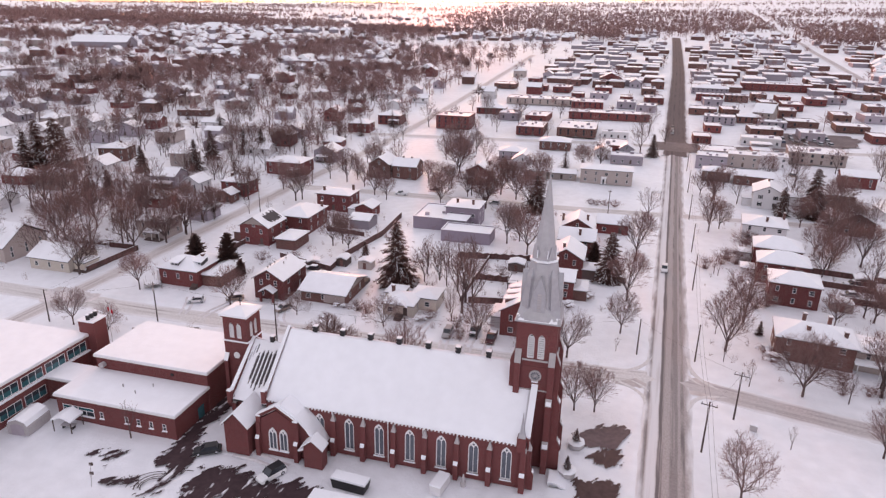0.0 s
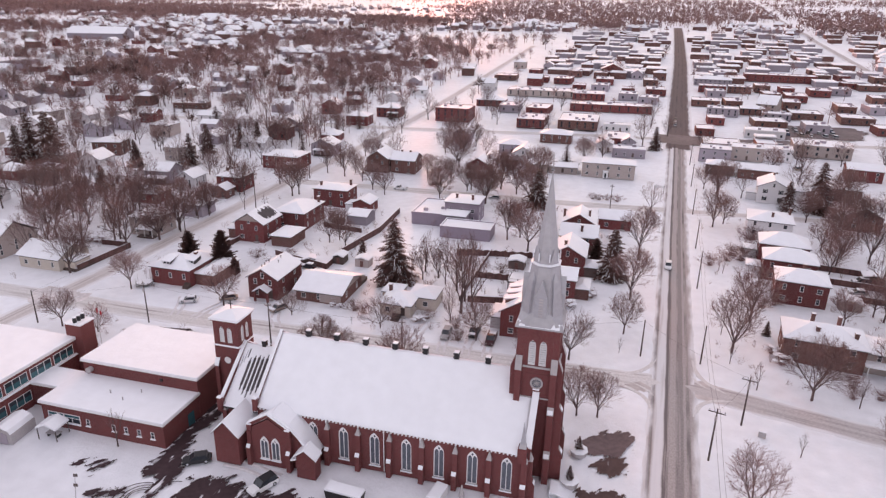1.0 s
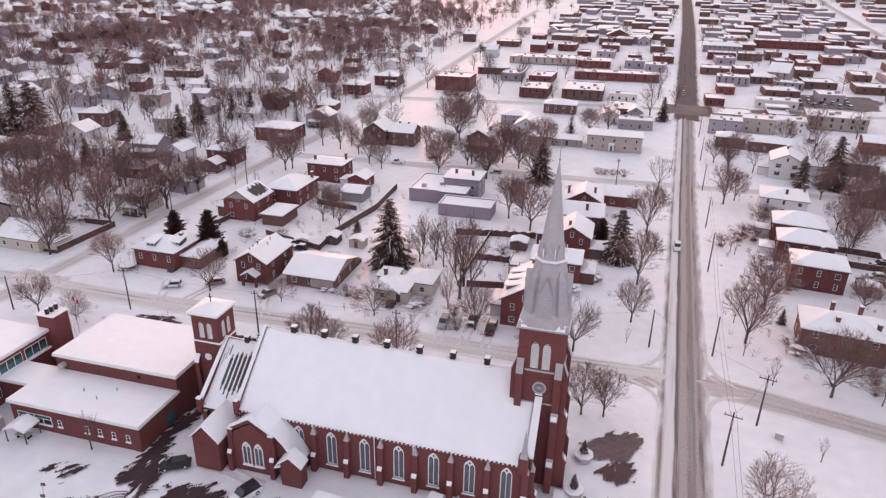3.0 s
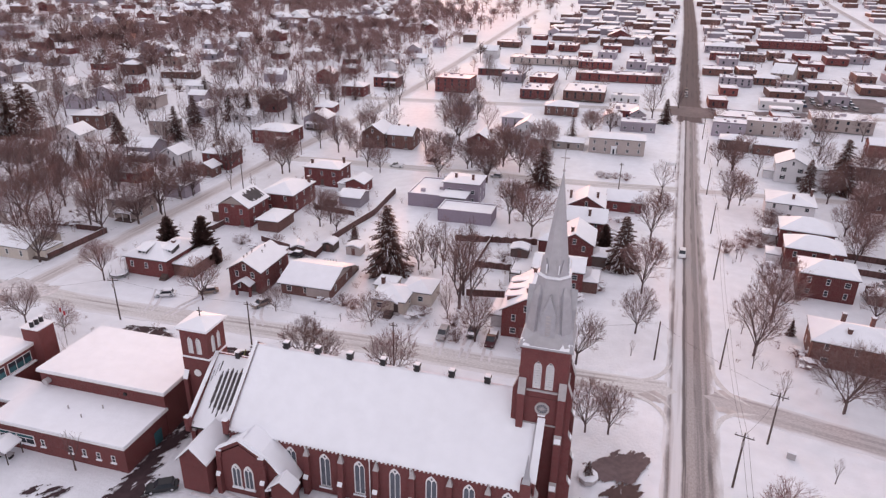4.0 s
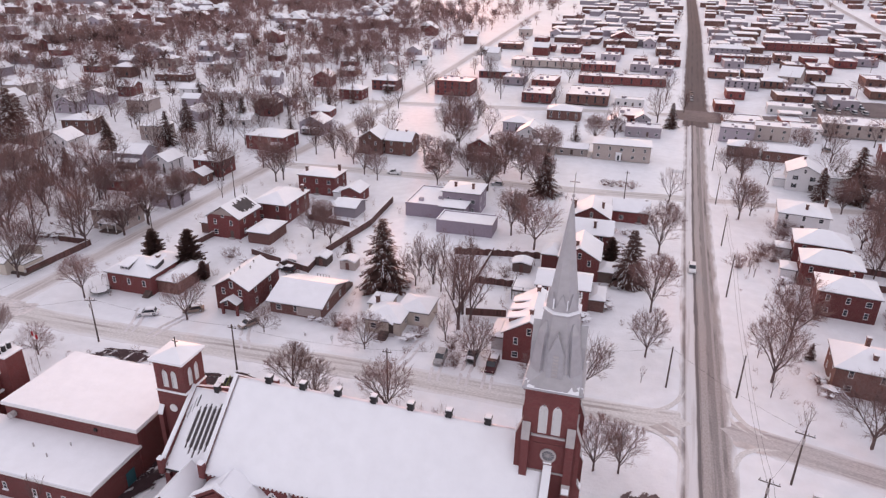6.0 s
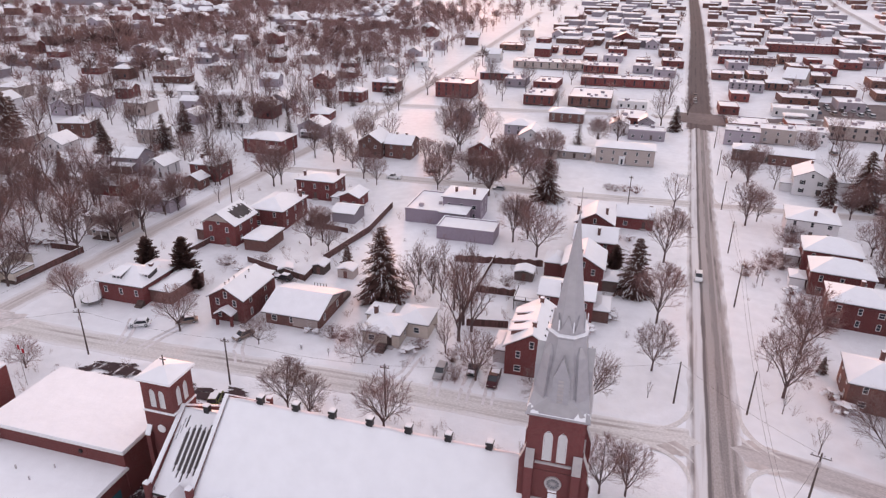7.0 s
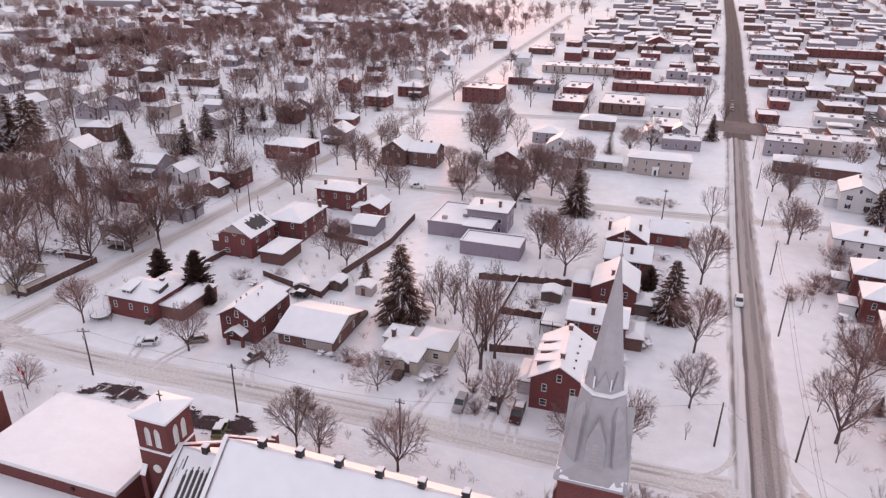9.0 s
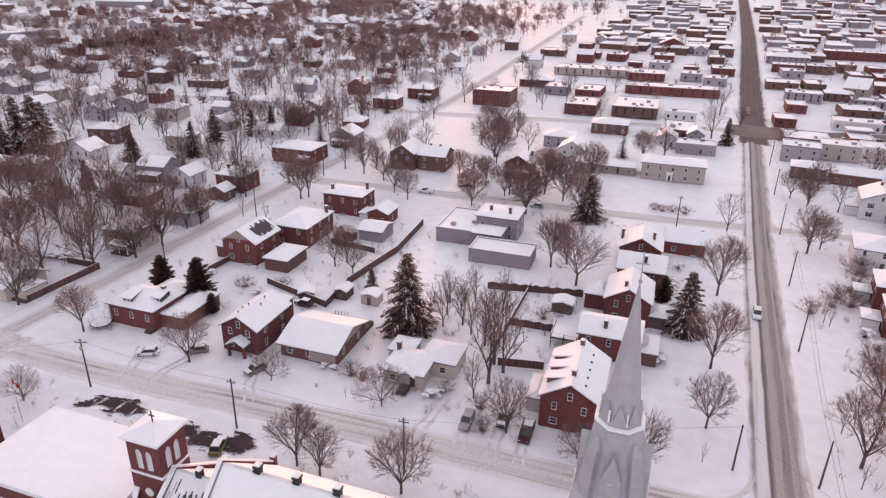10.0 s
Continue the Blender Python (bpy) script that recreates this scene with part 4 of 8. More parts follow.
part("pinnacle", loft([ring(4, 0.85, 9.3, U1 - 0.9, -9.4, 0.785), ring(4, 0.5, 10.0, U1 - 0.9, -9.4, 0.785), ring(4, 0.42, 10.6, U1 - 0.9, -9.4, 0.785), ring(4, 0.04, 13.6, U1 - 0.9, -9.4, 0.785)]), ZINC, church, "slender grey metal pinnacle")
buttress(U1 - 0.5, -WALL_V, 0.85, h=(2.9, 7.0), out=(1.2, 0.7))
buttress(U1 - 0.05, -WALL_V + 0.5, 0.85, 90, h=(2.9, 7.0), out=(1.1, 0.65))
# spire: flared foot, broached lower stage with tall gabled lights, collar, needle and cross
O8 = math.pi / 8
bm = loft([[(TX + sx * 3.45, TY + sy * 3.45, z) for sx, sy in ((-1, -1), (1, -1), (1, 1), (-1, 1))] for z in (25.35, 25.6)])
spire = part("spire", bm, ZINC, church, "tall grey sheet-metal spire")
oct8 = lambda r, z: ring(8, r, z, TX, TY, O8)
lower = bmesh.new()
base4 = [(TX + sx * 3.4, TY + sy * 3.4, 25.6) for sx, sy in ((1, 1), (-1, 1), (-1, -1), (1, -1))]
o26 = oct8(3.15, 27.6)
v4, v8, v8b = [lower.verts.new(p) for p in base4], [lower.verts.new(p) for p in o26], [lower.verts.new(p) for p in oct8(2.1, 34.3)]
for k in range(4):   # corner k lies between octagon corners 2k and 2k+1
    lower.faces.new((v4[k], v8[(2 * k + 1) % 8], v8[2 * k]))
    lower.faces.new((v4[k], v4[(k + 1) % 4], v8[(2 * k + 2) % 8], v8[2 * k + 1]))
for i in range(8):
    lower.faces.new((v8[i], v8[(i + 1) % 8], v8b[(i + 1) % 8], v8b[i]))
lower.faces.new(v8b)
part("spire_stage", lower, ZINC, spire)
part("spire_needle", loft([oct8(1.75, 35.2), oct8(0.06, 47.3)]), ZINC, spire)
part("collar", loft([oct8(2.1, 34.2), oct8(2.2, 34.4), oct8(2.2, 34.62), oct8(1.9, 34.75), oct8(1.85, 35.2)]), ZINC, spire)
bm = loft([oct8(2.24, 34.5), oct8(2.26, 34.68), oct8(1.95, 34.74)])
part("collar_snow", bm, SNOW_ROOF, spire, "line of snow on the collar")
for i in range(8):
    a = 45 * i
    m = pose(TX, TY, 0, 0, 0, a)
    part("gablet", turn_to(loft([[(-0.62, -1.78, 35.15), (0.62, -1.78, 35.15), (0.62, -1.45, 35.15), (-0.62, -1.45, 35.15)], [(-0.03, -1.6, 36.75), (0.03, -1.6, 36.75), (0.03, -1.3, 36.75), (-0.03, -1.3, 36.75)]]), m), ZINC, spire)
    part("gablet_snow", turn_to(box(-0.05, 0.05, -1.92, -1.8, 35.1, 36.3), m @ pose(0.62, 0, 0)), SNOW_ROOF, spire)
for k in range(4):   # tall gabled lights on the four sides, narrow shafts on the corners
    m = pose(TX, TY, 0, 0, 0, 90 * k)
    bm = prism([(-1.0, 26.0), (1.0, 26.0), (0.85, 30.2), (0.0, 32.6), (-0.85, 30.2)], -3.05, -1.6, "y")
    lu = part("lucarne", turn_to(bm, m), ZINC, spire)
    for i in range(7):
        part("slat", turn_to(prism([(-3.14, 27.2 + i * 0.42), (-3.14, 27.3 + i * 0.42), (-3.02, 27.5 + i * 0.42), (-3.02, 27.4 + i * 0.42)], -0.3, 0.3, "x"), m), STONE, spire)
    m2 = pose(TX, TY, 0, 0, 0, 90 * k + 45)
    part("shaft", turn_to(loft([[(-0.75, -3.25, 27.0), (0.75, -3.25, 27.0), (0.9, -2.2, 27.0), (-0.9, -2.2, 27.0)], [(-0.5, -2.62, 32.2), (0.5, -2.62, 32.2), (0.7, -1.6, 32.2), (-0.7, -1.6, 32.2)], [(-0.12, -2.2, 33.3), (0.12, -2.2, 33.3), (0.3, -1.6, 33.3), (-0.3, -1.6, 33.3)]]), m2), ZINC, spire)
    heap = random.Random(k + 3)
    rows = []
    for i in range(15):
        x, up = -2.9 + 5.8 * i / 14, heap.uniform(0.12, 0.34) + (0.45 if abs(i - 7) > 4 else 0.0)
        rows.append([(x, -3.42, 25.58), (x, -3.40, 25.66), (x, -3.2, 25.66 + up), (x, -2.7, 25.7 + up), (x, -2.6, 25.6)])
    part("ledge_snow", turn_to(loft(rows), m), SNOW_ROOF, spire, "uneven snow on the spire's foot")
bm = box(TX - 0.045, TX + 0.045, TY - 0.045, TY + 0.045, 47.1, 50.0)
box(TX - 0.5, TX + 0.5, TY - 0.04, TY + 0.04, 48.95, 49.05, bm)
bmesh.ops.create_uvsphere(bm, u_segments=10, v_segments=6, radius=0.17, matrix=pose(TX, TY, 47.5))
part("cross", bm, STONE, spire, "pale metal cross")
# front steps and forecourt planters stand to the street side
for i in range(5):
    part("step", box(11.4, 12.6 + i * 0.4, -7.6, -4.6, 0.0, 0.85 - i * 0.17), SNOW_ROOF, church)

# ---- houses ----
def window_meshes(w, h):
    fr = mesh_of("window", holed([(-w / 2 - 0.04, -0.08), (w / 2 + 0.04, -0.08), (w / 2 + 0.04, h + 0.04), (-w / 2 - 0.04, h + 0.04)],
                                 [[(-w / 2 + 0.03, 0.03), (w / 2 - 0.03, 0.03), (w / 2 - 0.03, h / 2 - 0.02), (-w / 2 + 0.03, h / 2 - 0.02)], [(-w / 2 + 0.03, h / 2 + 0.02), (w / 2 - 0.03, h / 2 + 0.02), (w / 2 - 0.03, h - 0.03), (-w / 2 + 0.03, h - 0.03)]], 0.12), WHITE_TRIM)
    return fr, mesh_of("pane", box(-w / 2 - 0.02, w / 2 + 0.02, 0.05, 0.08, -0.02, h + 0.02), GLASS)


WIN_TALL, WIN_WIDE = window_meshes(0.78, 1.4), window_meshes(1.15, 1.2)
WIN_SMALL = window_meshes(0.6, 1.15)
STEP_MESH = mesh_of("step", box(-0.9, 0.9, -0.9, 0, 0, 0.35), STONE)
DOOR_MESH = mesh_of("door", box(-0.5, 0.5, -0.06, 0.03, 0, 2.05), WOOD_DARK)


WIN_FAR = mesh_of("window", box(-0.55, 0.55, -0.03, 0.1, 0, 1.6), GLASS)


def add_window(parent, meshes, x, y, z, rz):
    if parent.location.y > 350:
        placed("window", WIN_FAR, parent, pose(x, y, z, 0, 0, rz))
        return
    w = placed("window", meshes[0], parent, pose(x, y, z, 0, 0, rz) @ pose(0, -0.06, 0))
    placed("pane", meshes[1], w, Matrix())


def chimney(parent, x, y, z0, z1, mat=BRICK_DARK, w=0.72):
    bm = box(x - w / 2, x + w / 2, y - w / 2, y + w / 2, z0, z1)
    box(x - w / 2 - 0.08, x + w / 2 + 0.08, y - w / 2 - 0.08, y + w / 2 + 0.08, z1 - 0.25, z1, bm)
    box(x - w / 2 + 0.1, x + w / 2 - 0.1, y - w / 2 + 0.1, y + w / 2 - 0.1, z1, z1 + 0.12, bm)
    c = part("chimney", bm, mat, parent)
    part("snow_cap", box(x - w / 2 - 0.04, x + w / 2 + 0.04, y - w / 2 - 0.04, y + w / 2 + 0.04, z1, z1 + 0.14), SNOW_ROOF, c)


def chevron(h, z, rise, th, a, b, axis, eave_drop=0.0):
    """Two roof slopes of even thickness, drawn along the ridge from a to b."""
    return prism([(-h, z), (0, z + rise), (h, z), (h, z + th), (0, z + rise + th), (-h, z + th)], a, b, axis)


def hip(w, d, z, rise, th, lift=0.0):
    """A hipped roof over a w x d rectangle; its foot is a slab th thick."""
    hx, hy = w / 2, d / 2
    r = max(0.0, (w - d) / 2) if w > d else 0.0
    s = max(0.0, (d - w) / 2) if d > w else 0.0
    e = 0.05
    rect = lambda a, b, q: [(-a, -b, q), (a, -b, q), (a, b, q), (-a, b, q)]
    return loft([rect(hx, hy, z + lift), rect(hx, hy, z + th + lift), rect(r + e, s + e, z + th + rise + lift)])


HOUSE_SPOTS = []


def house(x, y, rot, w, d, eave, roof, rise, wall, label, chim=(), see=1, porch=None, over=0.45, windows=True, door=True, bare=None, name="house"):
    """A house on a w x d plan, front to its -y side. see: the side (+1 or -1) whose windows show besides the front.
    chim: places and heights above the eaves. porch: x from, x to, depth, height."""
    h = thing(name, label, "house", x, y, 0.0, rot)
    HOUSE_SPOTS.append((h.location.x, h.location.y, math.hypot(w, d) / 2 * h.scale.x + 1.5))
    hx, hy = w / 2, d / 2
    if roof == "gable_y":
        bm = prism([(-hx, -0.2), (hx, -0.2), (hx, eave), (0, eave + rise * hx / (hx + over)), (-hx, eave)], -hy, hy, "y")
    elif roof == "gable_x":
        bm = prism([(-hy, -0.2), (hy, -0.2), (hy, eave), (0, eave + rise * hy / (hy + over)), (-hy, eave)], -hx, hx, "x")
    else:
        bm = box(-hx, hx, -hy, hy, -0.2, eave)
    part("wall", bm, wall, h)
    if roof == "flat":
        bm = holed([(-hx - 0.1, -hy - 0.1), (hx + 0.1, -hy - 0.1), (hx + 0.1, hy + 0.1), (-hx - 0.1, hy + 0.1)], [[(-hx + 0.3, -hy + 0.3), (hx - 0.3, -hy + 0.3), (hx - 0.3, hy - 0.3), (-hx + 0.3, hy - 0.3)]], 0.55)
        r = part("roof", turn_to(bm, pose(0, 0, eave + 0.55, -90) @ Matrix.Scale(-1, 4, (0, 0, 1))), wall, h, "flat roof with a low parapet")
        part("snow_cover", box(-hx + 0.25, hx - 0.25, -hy + 0.25, hy - 0.25, eave - 0.05, eave + 0.3), SNOW_ROOF, r)
        part("parapet_snow", turn_to(holed([(-hx - 0.08, -hy - 0.08), (hx + 0.08, -hy - 0.08), (hx + 0.08, hy + 0.08), (-hx - 0.08, hy + 0.08)], [[(-hx + 0.28, -hy + 0.28), (hx - 0.28, -hy + 0.28), (hx - 0.28, hy - 0.28), (-hx + 0.28, hy - 0.28)]], 0.1), pose(0, 0, eave + 0.66, -90) @ Matrix.Scale(-1, 4, (0, 0, 1))), SNOW_ROOF, r)
        if w * d > 140:
            place = random.Random(int(w * 31 + d * 17 + eave * 7))
            for _ in range(2 + int(w * d / 180) if windows else 2):
                a, b, q = place.uniform(-hx * 0.75, hx * 0.75), place.uniform(-hy * 0.75, hy * 0.75), place.uniform(0.5, 1.1)
                u = part("roof_unit", box(a - q, a + q, b - q * 0.8, b + q * 0.8, eave + 0.2, eave + 0.5 + q, bevel=0.06), GREY_SIDING, r, "grey rooftop unit")
                if windows:
                    part("snow_cap", box(a - q, a + q, b - q * 0.8, b + q * 0.8, eave + 0.5 + q, eave + 0.68 + q, bevel=0.05), SNOW_ROOF, u)
    elif roof == "hip":
        r = part("roof", hip(w + 2 * over, d + 2 * over, eave - 0.12, rise, 0.14), SHINGLE, h)
        part("snow_cover", hip(w + 2 * over - 0.06, d + 2 * over - 0.06, eave + 0.03, rise, 0.2), SNOW_ROOF, r)
    else:
        ax, half, run = ("y", hx, hy) if roof == "gable_y" else ("x", hy, hx)
        r = part("roof", chevron(half + over, eave - over * rise / (half + over) * 0.2 - 0.1, rise, 0.14, -run - over, run + over, ax), SHINGLE, h)
        part("snow_cover", chevron(half + over - 0.03, eave - over * rise / (half + over) * 0.2 + 0.04, rise, 0.24, -run - over + 0.04, run + over - 0.04, ax), SNOW_ROOF, r)
        if bare:   # a strip of roof that has shed its snow
            a, b, c, e = bare
            k = rise / (half + over)
            zz = lambda q: eave - over * k * 0.2 + 0.30 + rise - q * k
            ragged = random.Random(5)
            for i in range(18):
                y0, y1 = a + (c - a) * i / 18, a + (c - a) * (i + 1) / 18
                p, q = b + ragged.uniform(-0.25, 0.7), e - ragged.uniform(0, 1.0) * (0.4 if i % 4 else 1.3)
                part("bare_shingles", prism([(p, zz(p)), (q, zz(q)), (q, zz(q) + 0.02), (p, zz(p) + 0.02)], y0, y1, "y"), SHINGLE, r, "dark shingles bare of snow")
    for cx, cy, up in chim:
        chimney(h, cx, cy, eave - 0.3, eave + up)
    if windows:
        for s in range(max(1, round(eave / 2.9))):
            z = 0.95 + s * 2.85
            if z + 1.7 > eave + 0.2:
                z = eave - 1.95
            n = min(9, max(2, round(w / 4.4)))
            for i in range(n):
                if s == 0 and door and i == n // 2:
                    continue
                add_window(h, WIN_TALL if (i + s) % 3 else WIN_WIDE, -hx + w * (i + 0.5) / n, -hy, z, 0)
            n = min(4, max(1, round(d / 5.5)))
            for i in range(n):
                add_window(h, WIN_TALL, see * hx, -hy + d * (i + 0.5) / n, z, 90 * see)
        if roof == "gable_y" and rise > 2:
            add_window(h, WIN_TALL, 0, -hy, eave + 0.1, 0)
    if door and windows:
        n = min(9, max(2, round(w / 4.4)))
        dx = -hx + w * (n // 2 + 0.5) / n
        placed("door", DOOR_MESH, h, pose(dx, -hy, 0.35))
        placed("step", STEP_MESH, h, pose(dx, -hy, -0.02))
    if porch:
        a, b, dep, ht = porch
        p = part("porch", prism([(-hy, ht + 0.5), (-hy - dep - 0.3, ht), (-hy - dep - 0.3, ht + 0.12), (-hy, ht + 0.62)], a, b, "x"), SHINGLE, h, "snow-covered open porch")
        part("porch_snow", prism([(-hy, ht + 0.62), (-hy - dep - 0.32, ht + 0.1), (-hy - dep - 0.3, ht + 0.32), (-hy, ht + 0.88)], a - 0.03, b + 0.03, "x"), SNOW_ROOF, p)
        part("porch_floor", box(a, b, -hy - dep, -hy, 0, 0.4), WOOD_DARK, p)
        for q in (a + 0.15, (a + b) / 2, b - 0.15):
            part("post", box(q - 0.08, q + 0.08, -hy - dep + 0.05, -hy - dep + 0.21, 0.4, ht + 0.1), WHITE_TRIM, p)
    return h


def wing(h, x0, x1, y0, y1, eave, wall, rise=0.8):
    """A lower extension of a house with a hipped, snowy roof."""
    part("wing_wall", box(x0, x1, y0, y1, -0.2, eave), wall, h)
    m = pose((x0 + x1) / 2, (y0 + y1) / 2, 0)
    r = part("wing_roof", turn_to(hip(x1 - x0 + 0.6, y1 - y0 + 0.6, eave - 0.1, rise, 0.14), m), SHINGLE, h)
    part("snow_cover", turn_to(hip(x1 - x0 + 0.54, y1 - y0 + 0.54, eave + 0.05, rise, 0.2), m), SNOW_ROOF, r)

# ---- school beside the church ----
school = thing("school", "low red brick school with flat snow-covered roofs", "school", -83.4, 73.3, 0.05, 4.2)


def flat_block(parent, x0, x1, y0, y1, h, wall, snow=0.3):
    part("wall", box(x0, x1, y0, y1, -0.2, h), wall, parent)
    part("fascia", box(x0 - 0.35, x1 + 0.35, y0 - 0.35, y1 + 0.35, h, h + 0.3), WHITE_TRIM, parent, "pale roof edge")
    bm = box(x0 - 0.3, x1 + 0.3, y0 - 0.3, y1 + 0.3, h + 0.3, h + 0.3 + snow, bevel=0.1)
    part("roof_snow", bm, SNOW_ROOF, parent)


flat_block(school, -12, 12, -4.9, 4.4, 4.4, BRICK)
flat_block(school, -11.3, 12.2, 4.4, 18.5, 7.4, BRICK)
for x in (-9.2, -5.95):
    w = part("window", holed([(-1.62, 0), (1.62, 0), (1.62, 1.7), (-1.62, 1.7)], [[(-1.52, 0.1), (-0.04, 0.1), (-0.04, 1.0), (-1.52, 1.0)], [(0.04, 0.1), (1.52, 0.1), (1.52, 1.0), (0.04, 1.0)], [(-1.52, 1.08), (1.52, 1.08), (1.52, 1.6), (-1.52, 1.6)]], 0.12), WHITE_TRIM, school, "wide classroom window with dark glass")
    w.matrix_basis = pose(x, -4.98, 1.3)
    part("pane", box(-1.55, 1.55, 0.05, 0.09, 0.08, 1.04), GLASS, w)
    part("panel", box(-1.55, 1.55, 0.05, 0.09, 1.05, 1.63), TEAL, w, "teal panel")
for x in (-2.8, 2.3, 4.7, 7.2, 9.8):
    add_window(school, WIN_SMALL, x, -4.9, 1.5, 0)
    part("sill", box(x - 0.5, x + 0.5, -5.1, -4.9, 1.28, 1.42), SNOW_ROOF, school)
part("sill", box(-10.9, -4.3, -5.12, -4.9, 1.14, 1.28), SNOW_ROOF, school)
part("door", box(11.96, 12.06, 1.2, 2.9, 0, 2.4), TEAL, school, "dark glazed side door")
for x, y, z, r in ((-2, 0, 4.9, 0.12), (1.5, -1.2, 4.9, 0.1), (3, 1.6, 4.9, 0.1)):
    part("roof_pipe", loft([ring(8, r, z, x, y), ring(8, r, z + 0.7, x, y)]), STONE, school)
bm = turn_to(loft([ring(12, 0.5, 0), ring(12, 0.55, 0.9), ring(12, 0.3, 1.0)]), pose(-9.6, 4.3, 6.1, 90))
part("extractor", bm, STONE, school, "round grey extractor cowl on the wall")
part("vent_box", box(4.8, 5.3, 4.15, 4.4, 6.0, 6.45), BLACK, school)
old = thing("school_wing", "two-storey brick school wing with teal window bands", "school", -101.2, 62.0, 0.05, 4.2)
flat_block(old, -21, 0, -34, 20.3, 7.6, BRICK, 0.28)
for z0, z1 in ((4.9, 6.9), (1.2, 3.2)):
    for i in range(9):
        y = 17.2 - i * 5.2
        if z0 < 2 and i < 2:
            continue
        w = part("window", turn_to(holed([(-2.3, z0), (2.3, z0), (2.3, z1), (-2.3, z1)], [[(-2.2, z0 + 0.1), (-0.8, z0 + 0.1), (-0.8, z1 - 0.1), (-2.2, z1 - 0.1)], [(-0.7, z0 + 0.1), (0.7, z0 + 0.1), (0.7, z1 - 0.1), (-0.7, z1 - 0.1)], [(0.8, z0 + 0.1), (2.2, z0 + 0.1), (2.2, z1 - 0.1), (0.8, z1 - 0.1)]], 0.12), pose(0.06, y, 0, 0, 0, 90)), WHITE_TRIM, old, "teal panelled window band")
        part("pane", box(0.0, 0.05, y - 2.25, y + 2.25, z0 + 0.05, z0 + (z1 - z0) * 0.55), TEAL, w)
        part("pane", box(0.0, 0.05, y - 2.25, y + 2.25, z0 + (z1 - z0) * 0.55, z1 - 0.05), GLASS, w)
part("ledge_snow", box(0, 0.5, -34, 20, 4.55, 4.8), SNOW_ROOF, old)
st = part("chimney", box(-1.7, 1.9, 20.3, 23.6, 0, 10.6), BRICK, old, "broad brick chimney stack")
part("coping", box(-1.85, 2.05, 20.15, 23.75, 10.6, 10.85), SNOW_ROOF, st)
for y in (20.9, 21.9, 22.9):
    part("flue", loft([ring(8, 0.36, 10.8, 0.2, y), ring(8, 0.36, 11.9, 0.2, y)]), BLACK, st)
    part("snow_cap", loft([ring(8, 0.4, 11.9, 0.2, y), ring(8, 0.3, 12.1, 0.2, y)]), SNOW_ROOF, st)
flat_block(old, 0.0, 8.2, 9.5, 14.5, 4.3, BRICK, 0.28)
part("roof_box", box(-14, -11.5, 7, 9, 7.9, 9.0), STONE, old)

# ---- houses across the side street ----
a = house(-117.3, 128.7, 4, 11.4, 9.3, 4.5, "hip", 2.4, BRICK, "red brick bungalow with hipped roof and dormer", [(4.0, 1.2, 2.9)], door=False, windows=False)
for x in (-4.0, 0.0, 4.0):
    add_window(a, WIN_TALL, x, -4.65, 2.0, 0)
for y in (-2.0, 2.4):
    add_window(a, WIN_TALL, 5.7, y, 2.0, 90)
part("bay", prism([(-7.6, 0.2), (-5.7, 0.2), (-5.7, 3.2), (-7.6, 2.9)], -3.4, -0.4, "y"), WHITE_SIDING, a, "small white side porch")
part("bay_snow", prism([(-7.8, 2.9), (-5.7, 3.2), (-5.7, 3.5), (-7.8, 3.15)], -3.6, -0.2, "y"), SNOW_ROOF, a)
wing(a, 5.7, 11.2, -2.5, 9.5, 3.0, BRICK_DARK, 1.0)
wing(a, -3, 4, 4.6, 11, 3.4, BRICK, 1.2)
for x, y in ((-1.2, -2.9), (4.2, -0.6)):
    d = part("dormer", prism([(y - 1.0, 4.9), (y - 1.0, 6.15), (y + 1.9, 6.75), (y + 1.9, 5.6)], x - 1.15, x + 1.15, "x"), SHINGLE, a, "low shed dormer with dark cheeks")
    for k in (-0.48, 0.48):
        part("window", holed([(-0.45, 0), (0.45, 0), (0.45, 0.75), (-0.45, 0.75)], [[(-0.36, 0.08), (0.36, 0.08), (0.36, 0.67), (-0.36, 0.67)]], 0.06), WHITE_TRIM, d).matrix_basis = pose(x + k, y - 1.07, 5.35)
        part("pane", box(x + k - 0.38, x + k + 0.38, y - 1.03, y - 1.01, 5.4, 6.05), GLASS, d)
    part("snow_cover", prism([(y - 1.35, 6.1), (y + 2.3, 6.86), (y + 2.3, 7.0), (y - 1.35, 6.34)], x - 1.4, x + 1.4, "x"), SNOW_ROOF, d)
for i in range(5):
    part("step", box(4.2, 5.8, -5.0 - 0.3 * i, -4.6, 0, 1.2 - 0.22 * i), WOOD_DARK, a)
a = house(-90.3, 131.2, 4, 8.0, 12.0, 5.4, "gable_y", 2.6, BRICK, "tall red brick house with steep snowy front gable", porch=None)
wing(a, -3.8, 2.0, 6.0, 10.5, 4.6, BRICK, 1.4)
for x, y in ((-0.7, -4.6), (-1.2, -2.4), (-0.5, -1.4), (0.6, 2.6), (1.2, 0.2)):
    z = 5.5 + 2.6 * (1 - abs(x) / 4.45)
    p = part("roof_pipe", loft([ring(8, 0.11, z, x, y), ring(8, 0.11, z + 0.62, x, y)]), STONE, a)
    part("cowl", loft([ring(8, 0.2, z + 0.6, x, y), ring(8, 0.06, z + 0.78, x, y)]), BLACK, p)
p = part("porch", prism([(-1.6, 2.5), (0.4, 3.6), (2.4, 2.5), (2.4, 2.65), (0.4, 3.78), (-1.6, 2.65)], -8.3, -6.0, "y"), SHINGLE, a, "small gabled porch on brick piers")
